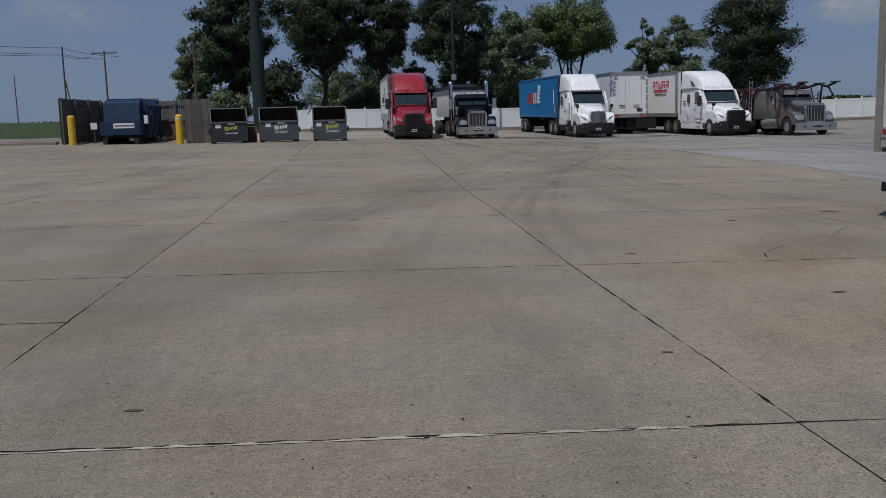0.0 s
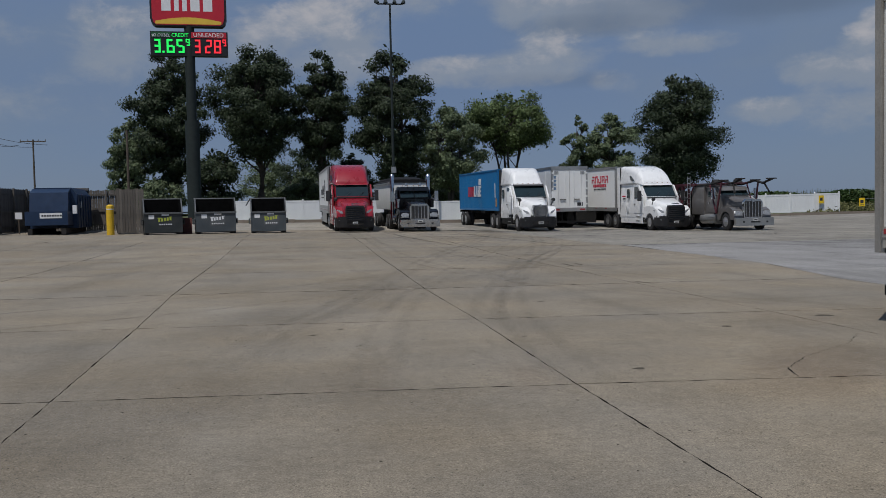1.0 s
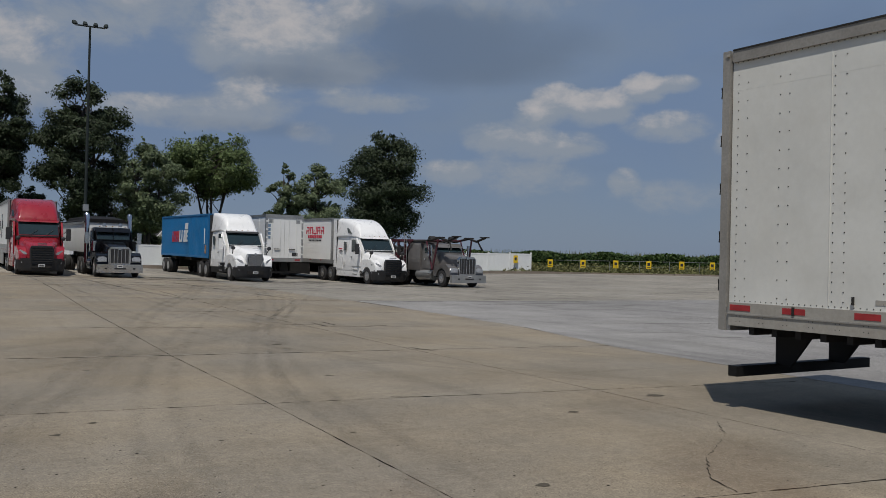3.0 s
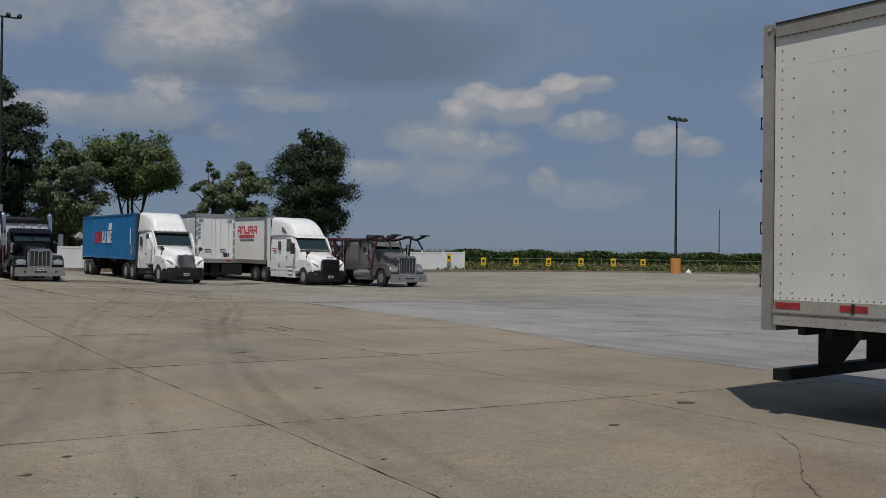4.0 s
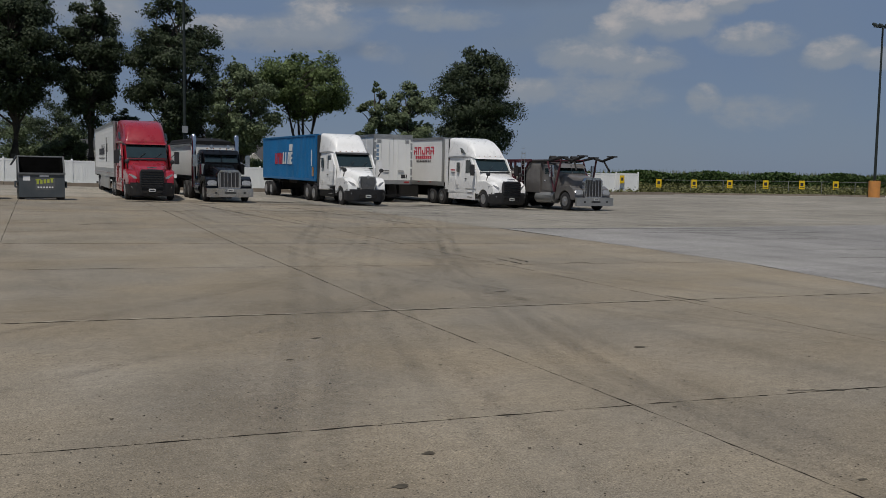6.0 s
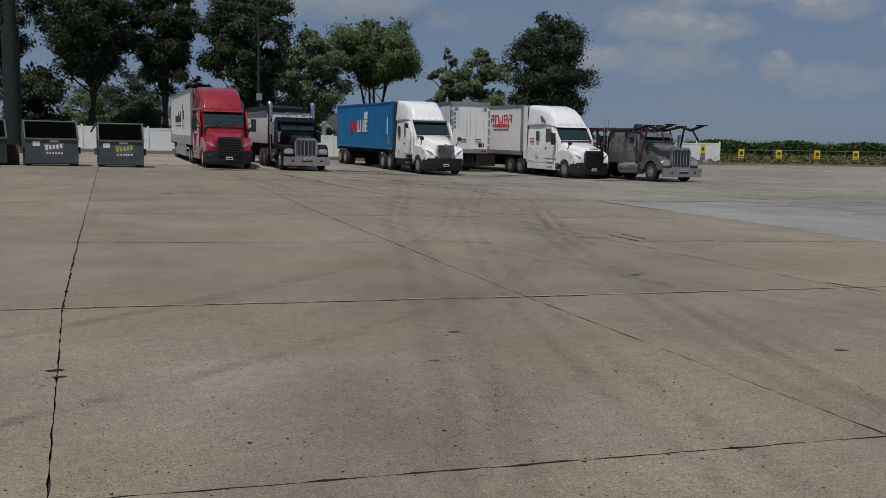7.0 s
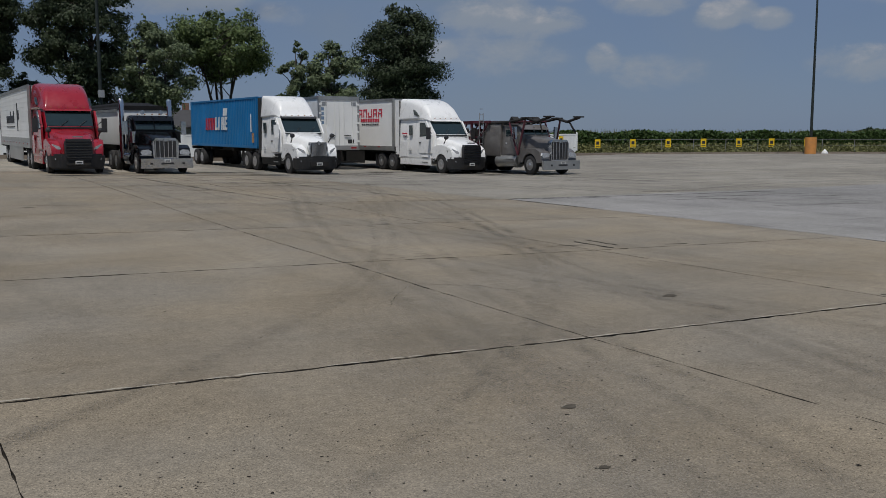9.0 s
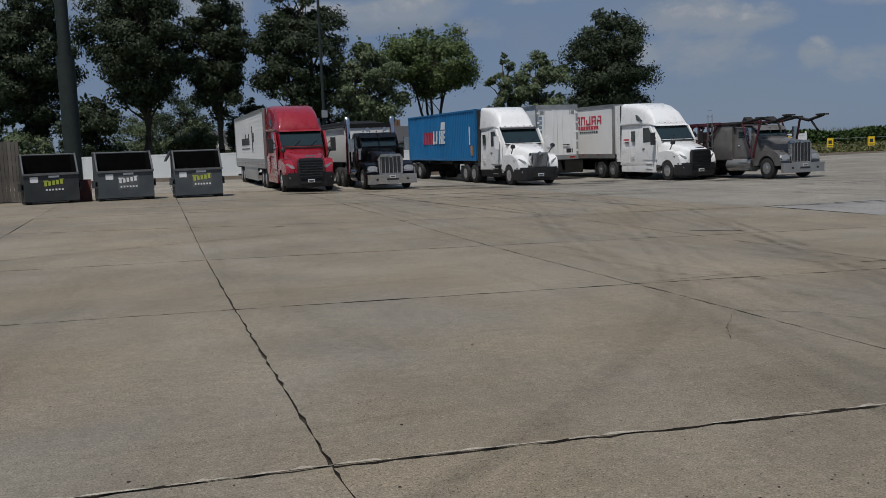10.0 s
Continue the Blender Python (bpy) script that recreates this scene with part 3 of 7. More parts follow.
def van_trailer(m, label, L=16.15, zb=1.0, zt=4.1, W=1.3, paint=M_WHITEP, axles=(2.9, 4.2), skirt=False, rivets=False, ribs=True, bars=(), group="semi-trailers",
                legs=True, name="semi_trailer"):
    """Box trailer, front at y = 0, doors at y = L."""
    t = thing(name, m, label, "trailer", group)
    rail = M_RAIL if rivets else M_ALU
    part("body", B(-W + 0.02, W - 0.02, 0, L - 0.12, zb + 0.24, zt - 0.1), paint, t, "white sheet-metal box", 0.015)
    part("roof", B(-W + 0.03, W - 0.03, 0.02, L - 0.02, zt - 0.1, zt - 0.02), M_ALU, t)
    for s in (-1, 1):
        xa, xb = sorted((s * (W - 0.03), s * (W + 0.012)))
        part("top_rail", B(xa, xb, 0, L - 0.14, zt - (0.13 if rivets else 0.17), zt), M_POST if rivets else rail, t, "aluminium top rail", 0.008)
        if rivets:
            part("roof_edge", B(*sorted((s * (W - 0.02), s * (W + 0.02))), 0, L - 0.14, zt, zt + 0.018), M_STEEL, t, "dark roof edge strip", 0.004)
        part("bottom_rail", B(xa, xb, 0, L - 0.14, zb, zb + 0.26), rail, t, "grey bottom rail with bolts", 0.008)
        part("corner_post", B(*sorted((s * (W - 0.1), s * (W + 0.01))), -0.03, 0.12, zb, zt), M_ALU, t, "", 0.02)
        part("rear_post", B(*sorted((s * (W - 0.1), s * (W + 0.016))), L - (0.1 if rivets else 0.15), L, zb - 0.06, zt + 0.01), M_POST if rivets else rail, t, "grey steel rear post", 0.012)
        if rivets:
            part("rail_lip", B(*sorted((s * (W + 0.005), s * (W + 0.022))), 0.0, L - 0.12, zb + 0.125, zb + 0.14), M_POST, t, "grey rail lip", 0.003)
        # panel seams and rivets
        n = int(L / 1.22)
        if rivets:
            seams = boxes([(*sorted((s * (W - 0.03), s * (W - 0.014))), L - 0.16 - 1.22 * k - 0.008, L - 0.16 - 1.22 * k, zb + 0.26, zt - 0.17) for k in range(1, n)])
            part("panel_seam", seams, paint, t)
            part("panel_seam", B(*sorted((s * (W - 0.03), s * (W - 0.0192))), 0.15, L - 0.16, zt - 0.456, zt - 0.452), paint, t)
            part("latch_hook", B(*sorted((s * (W + 0.01), s * (W + 0.03))), L - 1.01, L - 0.985, zb + 0.16, zb + 0.25), M_STEEL, t, "rusty latch hook", 0.006)
            part("latch_hook", B(*sorted((s * (W - 0.02), s * (W + 0.01))), L - 1.675, L - 1.66, zb + 0.31, zb + 0.39), M_STEEL, t, "rusty latch hook", 0.005)
            for y0, y1 in ((1.9, 2.03), (2.3, 2.6)):
                part("data_plate", B(*sorted((s * (W - 0.02), s * (W - 0.016))), L - y1, L - y0, zb + 0.32, zb + 0.37), rail, t)
            v, f = [], []

            def rivet(y, z, r=0.016, x=W - 0.02):
                i = len(v)
                v.extend([(s * (x + 0.008), y, z)] + [(s * (x - 0.004), y + r * math.cos(k * math.pi / 3), z + r * math.sin(k * math.pi / 3)) for k in range(6)])
                f.extend([(i, i + 1 + k, i + 1 + (k + 1) % 6) for k in range(6)])
            for k in range(n + 1):
                for c, step in ((0.0, 0.1), (0.13, 0.2), (0.56, 0.2), (0.68, 0.2)):
                    y = L - 0.2 - 1.22 * k - c
                    z = zb + 0.33
                    while z < zt - 0.2 and y > 0.1:
                        rivet(y, z, 0.013)
                        z += step if step < 0.15 or k == 0 or z > 2.5 else step / 2
            y = L - 0.2
            while y > 0.1:
                rivet(y, zb + 0.28, 0.012), rivet(y, zt - 0.14, 0.008, W)
                y -= 0.07
            for k in range(int(L / 0.3)):
                for dy in (0, 0.05):
                    for dz in (0.06, 0.12):
                        rivet(L - 0.25 - 0.31 * k - dy, zb + dz - 0.01, 0.018, W + 0.008)
            me = bpy.data.meshes.new("rivets")
            me.from_pydata(v, [], f)
            me.materials.append(M_STEEL)
            part("rivets", me, None, t, "rows of small dark rivets", kind="stuff")
        elif ribs == 2:
            for k in range(11):
                z = zb + 0.4 + k * (zt - zb - 0.75) / 10
                part("side_rib", B(*sorted((s * (W - 0.025), s * (W - 0.014))), 0.15, L - 0.2, z, z + 0.05), paint, t)
            part("kick_panel", B(*sorted((s * (W - 0.02), s * (W + 0.003))), 0.15, L - 0.2, zb + 0.28, zb + 0.5), M_ALU, t, "bare aluminium lower panel")
        elif ribs:
            part("panel_seam", boxes([(*sorted((s * (W - 0.025), s * (W - 0.008))), 1.22 * k, 1.22 * k + 0.03, zb + 0.26, zt - 0.17) for k in range(1, n + 1)]), paint, t)
        # reflective tape
        for k in range(9):
            y = L - 0.3 - 1.75 * k if not rivets else L - (0.16, 0.86, 1.7, 2.6, 3.5, 4.6, 6, 8, 10)[k]
            if y > 0.6:
                part("reflector", B(*sorted((s * (W + 0.01), s * (W + 0.016))), y - 0.28, y, zb + 0.17, zb + 0.235), M_REDL, t, "red reflective tape")
        if skirt:
            part("side_skirt", B(*sorted((s * (W - 0.06), s * (W - 0.03))), 3.6, L - 4.9, 0.32, zb), M_ALU if skirt == 1 else M_STEEL, t, "long side skirt")
        for a in axles:
            wheel(t, s * 0.95, L - a, dual=True)
        part("mudflap", B(*sorted((s * 0.62, s * 1.24)), L - axles[0] + 0.6, L - axles[0] + 0.62, 0.22, zb), M_BLACK, t)
        part("marker_lamp", B(*sorted((s * (W - 0.02), s * (W + 0.03))), L - 0.1, L - 0.06, zt - 0.06, zt - 0.03), M_REDL if not rivets else rail, t)
    # chassis below the floor
    part("floor_frame", boxes([(-W + 0.05, W - 0.05, 0.3 * k + 0.1, 0.3 * k + 0.17, zb - 0.09, zb + 0.1) for k in range(int(L / 0.3))] +
                              [(-W + 0.02, W - 0.02, 0.02, L - 0.1, zb + 0.1, zb + 0.2)]), M_STEEL, t, "black cross-members")
    yb = L - axles[-1]
    part("bogie", boxes([(-0.55, -0.42, yb - 1.2, L - axles[0] + 1.0, 0.72, zb - 0.09), (0.42, 0.55, yb - 1.2, L - axles[0] + 1.0, 0.72, zb - 0.09)] +
                        [(-0.9, 0.9, L - a - 0.07, L - a + 0.07, 0.44, 0.58) for a in axles]), M_STEEL, t)
    if legs:
        for s in (-1, 1):
            part("landing_leg", boxes([(s * 0.85 - 0.07, s * 0.85 + 0.07, 2.6, 2.76, 0.32, zb), (s * 0.85 - 0.14, s * 0.85 + 0.14, 2.55, 2.81, 0.28, 0.33)]), M_STEEL, t, "", 0.01)
    # doors and under-ride guard
    part("sill", B(-W, W, L - 0.16, L, zb - 0.06, zb + 0.2), M_ALU, t, "steel rear sill", 0.01)
    part("header", B(-W + 0.1, W - 0.1, L - 0.14, L, zt - 0.22, zt + 0.01), M_ALU, t, "", 0.01)
    for s in (-1, 1):
        d = part("door", B(*sorted((s * 0.01, s * (W - 0.1))), L - 0.12, L - 0.03, zb + 0.2, zt - 0.22), paint, t, "white rear door leaf", 0.012)
        for xx in (0.3, 0.85):
            part("lock_rod", T([(s * xx, L + 0.0, zb + 0.22), (s * xx, L + 0.0, zt - 0.24)], 0.015, 6), paint, d)
        part("handle", B(*sorted((s * 0.3, s * 0.72)), L + 0.0, L + 0.04, zb + 0.75, zb + 0.8), M_STEEL, d)
        for k in range(5):
            z = zb + 0.45 + k * (zt - zb - 0.9) / 4
            part("hinge", boxes([(*sorted((s * (W - (0.22 if rivets else 0.15)), s * (W + (0.006 if rivets else 0.004)))), L - 0.03, L + 0.008, z - 0.055, z + 0.055)]), M_POST if rivets else paint, d, "steel hinge", 0.01)
            if rivets:
                part("hinge_loop", T([(s * (W - 0.04), L, z - 0.06), (s * (W - 0.04), L + 0.055, z - 0.06), (s * (W - 0.04), L + 0.055, z + 0.06), (s * (W - 0.04), L, z + 0.06)], 0.011, 6), M_STEEL, d, "dark hinge loop")
        part("tail_lamp", B(*sorted((s * 0.75, s * 1.1)), L, L + 0.02, zb + 0.02, zb + 0.12), M_REDL, t)
        part("guard_upright", prism(bmesh.new(), [(L - 0.7, zb - 0.05), (L - 0.17, zb - 0.05), (L - 0.17, 0.47), (L - 0.38, 0.47)], "x", s * 0.5 - 0.02, s * 0.5 + 0.02), M_GUARD, t, "", 0.008)
    part("under_ride_guard", B(-W + 0.05, W - 0.05, L - 0.22, L - 0.1, 0.37, 0.49), M_GUARD, t, "black under-ride bar", 0.01)
    for s in (-1, 1):
        part("door_vent", B(*sorted((s * 0.8, s * 1.1)), L - 0.03, L - 0.024, zt - 0.55, zt - 0.32), M_ALU, t)
    part("plate_holder", B(-0.95, -0.55, L - 0.03, L - 0.015, zb + 0.32, zb + 0.55), M_BLACK, t)
    if bars:
        for mname, rows in bars:
            for r in rows:
                part("lettering", B(-W - 0.004, -W + 0.02, *r), mname, t, "plain decal bar")
    return t


def mirror(t, s, x, y, z0, z1, arm, mt=M_BLACK):
    ob = part("mirror", B(x - 0.12, x + 0.12, y, y + 0.1, z0, z1), mt, t, "", 0.035)
    bm = bmesh.new()
    for z in (z0 + 0.08, z1 - 0.05):
        tube(bm, [(x, y + 0.05, z), arm], 0.02, 6)
    part("mirror_arm", bm, mt, ob)


def arch(yc, r, y0, y1, z0, top):
    """Wing outline (y, z) with a round wheel opening."""
    pts = [(y0, z0)] + top + [(y1, z0), (yc + r, z0)]
    pts += [(yc + r * math.cos(radians(a)), max(0.51 + r * math.sin(radians(a)), z0)) for a in range(15, 180, 15)]
    return pts + [(yc - r, z0)]


def round_nose(bm, k=0.16, reach=1.0):
    """Draw the front of a part in towards the middle, as seen from above."""
    for v in bm.verts:
        u = min(max((reach - v.co.y) / reach, 0), 1)
        v.co.x *= 1 - k * u * u
    return bm


def aero_tractor(m, paint, label, style, drive, end, roof=3.98):
    """Streamlined sleeper tractor facing -y, bumper at y = 0."""
    t = thing("truck_tractor", m, label, "truck", "row of parked trucks")
    intl = style == "oval"
    rear = drive[1] + 0.75
    part("chassis_frame", boxes([(-0.5, -0.38, 0.6, rear, 0.68, 0.98), (0.38, 0.5, 0.6, rear, 0.68, 0.98)] + [(-0.9, 0.9, y - 0.08, y + 0.08, 0.42, 0.6) for y in (1.25, *drive)] +
                                [(-0.45, 0.45, drive[0] - 0.1, drive[1] + 0.1, 0.98, 1.12), (-1.2, 1.2, 1.8, end, 0.5, 0.8)]), M_STEEL, t)
    if intl:
        hood = [(0.28, 0.95, 1.62, 0.5, 0.42, 0.2), (0.5, 0.95, 1.78, 0.68, 0.55, 0.28), (1.1, 1.0, 1.93, 0.86, 0.72, 0.32), (1.9, 1.05, 2.08, 1.02, 0.9, 0.28), (2.15, 1.05, 2.12, 1.06, 0.96, 0.22)]
    else:
        hood = [(0.16, 0.9, 1.54, 0.7, 0.58, 0.14), (0.4, 0.92, 1.66, 0.86, 0.7, 0.22), (1.1, 1.0, 1.83, 1.03, 0.84, 0.28), (1.9, 1.05, 1.98, 1.14, 1.0, 0.24), (2.15, 1.05, 2.04, 1.16, 1.04, 0.2)]
    part("hood", loft(bmesh.new(), hood), paint, t, "", smooth=50)
    for s in (-1, 1):
        top = [(0.24, 1.02), (0.4, 1.34), (0.8, 1.52), (1.7, 1.56), (2.12, 1.4)]
        xa, xb = sorted((s * 0.62, s * 1.2))
        bm = prism(bmesh.new(), arch(1.25, 0.6, 0.26, 2.12, 0.6, top), "x", xa, xb)
        bmesh.ops.bevel(bm, geom=bm.edges[:], offset=0.09, segments=2, affect="EDGES", clamp_overlap=True)
        part("wing", round_nose(bm, 0.17, 1.1), paint, t, "", smooth=60)
        hl = [(0.72, 1.1), (0.8, 1.22), (1.06, 1.34), (1.16, 1.26), (1.12, 1.1)]
        lamp = prism(bmesh.new(), [(s * a, b) for a, b in hl], "y", 0.2, 0.55)
        for v in lamp.verts:
            v.co.y += max(abs(v.co.x) - 0.7, 0) * 0.45
        part("headlamp", round_nose(lamp, 0.1), M_LAMP, t, "clear headlamp lens", 0.02)
        part("fog_lamp", lathe(bmesh.new(), [(0, 0.05), (0.03, 0.045)], 10), M_LAMP, t).matrix_basis = pose(s * 0.93, 0.16, 0.68, 0, 0, -90)
    bump = prism(bmesh.new(), [(-1.2, 0.7), (-1.21, 0.36), (-1.02, 0.1), (-0.55, 0), (0.55, 0), (1.02, 0.1), (1.21, 0.36), (1.2, 0.7)], "z", 0.22, 0.9)
    for v in bump.verts:
        if v.co.z < 0.5:
            v.co.x *= 0.95
            v.co.y += 0.1
    bmesh.ops.bevel(bump, geom=bump.edges[:], offset=0.08, segments=2, affect="EDGES", clamp_overlap=True)
    part("bumper", bump, M_BLACK, t, "dark moulded bumper", smooth=50)
    part("bumper_intake", B(-0.5, 0.5, 0.015, 0.12, 0.4, 0.62), M_STEEL, t, "", 0.02)
    if intl:
        g = prism(bmesh.new(), [(-0.42, 0.86), (-0.52, 1.3), (-0.44, 1.62), (0.44, 1.62), (0.52, 1.3), (0.42, 0.86)], "y", 0.1, 0.34)
        part("grille_surround", g, M_CHROME, t, "chrome grille surround", 0.05)
        gb = prism(bmesh.new(), [(-0.36, 0.9), (-0.45, 1.3), (-0.38, 1.56), (0.38, 1.56), (0.45, 1.3), (0.36, 0.9)], "y", 0.085, 0.2)
        g = part("grille", gb, M_BLACK, t)
        for k in range(13):
            x = -0.36 + 0.06 * k
            part("grille_bar", B(x - 0.012, x + 0.012, 0.07, 0.1, 0.92, 1.54), M_CHROME, g)
        part("badge", prism(bmesh.new(), [(-0.1, 1.6), (0, 1.46), (0.1, 1.6), (0, 1.68)], "y", 0.05, 0.12), M_CHROME, t, "", 0.01)
    else:
        g = part("grille", prism(bmesh.new(), [(-0.46, 0.62), (-0.58, 0.9), (-0.58, 1.4), (-0.5, 1.56), (0.5, 1.56), (0.58, 1.4), (0.58, 0.9), (0.46, 0.62)], "y", -0.02, 0.3), M_BLACK, t, "black grille", 0.03)
        for k in range(7):
            z = 0.72 + 0.12 * k
            part("grille_slat", B(-0.53, 0.53, -0.06, -0.015, z, z + 0.05), M_GLOSS, g, "glossy black slat", 0.012)
        part("badge", B(-0.22, 0.22, 0.06, 0.2, 1.63, 1.69), M_CHROME, t, "", 0.015)
    pl = part("number_plate", B(-0.16, 0.16, -0.035 if not intl else -0.02, -0.005, 0.45, 0.6), M_PLATE, t, "white number plate")
    part("plate_bar", B(-0.12, 0.12, -0.042 if not intl else -0.027, -0.03 if not intl else -0.015, 0.49, 0.55), M_MARKK, pl)
    # cab and sleeper
    cab = [(2.0, 0.95, 2.08, 1.12, 1.02, 0.12), (2.06, 0.8, 2.16, 1.18, 1.03, 0.14), (2.72, 0.75, 2.95, 1.22, 1.04, 0.2), (3.3, 0.75, 3.02, 1.24, 1.1, 0.18), (end, 0.75, 3.02, 1.25, 1.16, 0.12)]
    part("cab", loft(bmesh.new(), cab), paint, t, "", smooth=40)
    if intl:
        rf = [(2.62, 2.86, 2.98, 0.98, 0.92, 0.08), (2.85, 2.88, 3.1, 1.04, 0.96, 0.14), (3.0, 2.9, 3.42, 1.08, 0.95, 0.3), (3.3, 2.9, 3.75, 1.14, 0.98, 0.4), (4.0, 2.9, roof - 0.06, 1.2, 1.06, 0.3), (end, 2.9, roof, 1.24, 1.14, 0.16)]
    else:
        rf = [(2.58, 2.85, 2.97, 1.04, 0.98, 0.08), (2.75, 2.88, 3.18, 1.1, 1.0, 0.2), (3.1, 2.9, roof - 0.56, 1.16, 1.02, 0.32), (3.7, 2.9, roof - 0.22, 1.21, 1.06, 0.4), (4.5, 2.9, roof - 0.04, 1.24, 1.1, 0.36), (end, 2.9, roof, 1.25, 1.14, 0.25)]
    part("roof_fairing", loft(bmesh.new(), rf, 6), paint, t, "tall roof fairing", smooth=50)
    w = bmesh.new()
    prism(w, [(2.0, 2.13), (2.0, 2.1), (2.68, 2.87), (2.66, 2.9)], "x", -1.0, 1.0)
    for v in w.verts:
        v.co.y += 0.2 * (abs(v.co.x) ** 3) * 0.3
    bmesh.ops.translate(w, verts=w.verts, vec=(0, -0.03, 0.03))
    ws = part("windscreen", w, M_GLASS, t, "tinted windscreen")
    for x in (-0.45, 0.35):
        part("wiper", T([(x, 1.96, 2.13), (x + 0.4, 2.2, 2.42)], 0.012, 5), M_BLACK, ws)
    part("sun_visor", prism(bmesh.new(), [(2.5, 2.9), (2.46, 2.84), (2.72, 2.9), (2.74, 2.98)], "x", -1.0, 1.0), M_BLACK if intl else paint, t, "", 0.01)
    for k in range(5):
        x = -0.72 + 0.36 * k
        part("marker_lamp", B(x - 0.035, x + 0.035, 2.6 if not intl else 2.64, 2.72, 2.97, 3.02), M_AMBER, t, "", 0.01)
    part("cowl", B(-1.0, 1.0, 1.93, 2.05, 2.03, 2.1), M_BLACK, t, "", 0.015)
    for s in (-1, 1):
        def sx(a, b):
            return sorted((s * a, s * b))
        d = part("door", prism(bmesh.new(), [(2.14, 1.08), (2.14, 2.1), (2.72, 2.86), (3.42, 2.86), (3.42, 1.08)], "x", *sx(1.16, 1.252)), paint, t, "", 0.012)
        part("window_pane", prism(bmesh.new(), [(2.3, 2.06), (2.8, 2.76), (3.32, 2.76), (3.32, 1.98)], "x", *sx(1.2, 1.262)), M_GLASS, d, "dark door window", 0.006)
        part("handle", B(*sx(1.25, 1.29), 3.2, 3.36, 1.62, 1.68), M_BLACK, d)
        if end > 4.8:
            part("sleeper_window", B(*sx(1.2, 1.262), 4.2, 4.48, 2.05, 2.62), M_GLASS, t, "", 0.03)
            part("vent_louvre", boxes([(*sx(1.24, 1.268), 4.2, 4.5, z, z + 0.05) for z in (1.1, 1.22, 1.34)]), paint, t, "", 0.008)
            part("locker_door", B(*sx(1.24, 1.262), 4.65, end - 0.15, 0.86, 1.7), paint, t, "", 0.01)
        if not intl:
            part("roof_window", prism(bmesh.new(), [(3.5, 3.12), (3.95, 3.45), (4.1, 3.5), (3.95, 3.2)], "x", *sx(1.15, 1.235)), M_GLASS, t)
        part("tank_fairing", loft(bmesh.new(), [(2.2, 0.4, 1.02, 0.16, 0.14, 0.06), (end - 0.1, 0.4, 1.02, 0.16, 0.14, 0.06)]), paint if not intl else M_GUARD, t, "", smooth=40).location = (s * 1.08, 0, 0)
        part("step", boxes([(*sx(1.2, 1.26), 2.5, 3.1, z, z + 0.05) for z in (0.55, 0.82)]), M_ALU, t)
        part("side_extender", B(*sx(1.16, 1.22), end, end + 0.45, 0.95, roof - 0.12), paint if not intl else M_BLACK, t, "rear side fairing", 0.02)
        part("gap_seal", B(*sx(1.17, 1.235), end - 0.02, end + 0.02, 0.95, roof - 0.1), M_BLACK, t)
        mirror(t, s, s * 1.5, 2.0, 1.85, 2.5, (s * 1.12, 2.25, 2.1), M_BLACK if not intl else paint)
        part("hood_mirror", lathe(bmesh.new(), [(-0.1, 0.02), (-0.06, 0.1), (0.06, 0.12), (0.08, 0.1)], 12), M_BLACK, t).matrix_basis = pose(s * 1.1, 0.85, 1.95, 0, 0, 90)
        part("hood_mirror_arm", T([(s * 1.1, 0.88, 1.9), (s * 1.04, 1.2, 1.6)], 0.03, 6), M_BLACK, t)
        wheel(t, s * 1.04, 1.25, rim=M_RIM)
        for y in drive:
            wheel(t, s * 0.93, y, dual=True)
        part("mudflap", B(*sx(0.62, 1.22), rear - 0.05, rear - 0.03, 0.2, 0.95), M_BLACK, t)
        part("quarter_wing", prism(bmesh.new(), [(drive[0] - 0.62, 0.75), (drive[0] - 0.5, 1.08), (drive[0] - 0.1, 1.12), (drive[0] - 0.1, 1.08), (drive[0] - 0.47, 1.04), (drive[0] - 0.58, 0.75)], "x", *sx(0.62, 1.22)), M_BLACK, t)
    return t


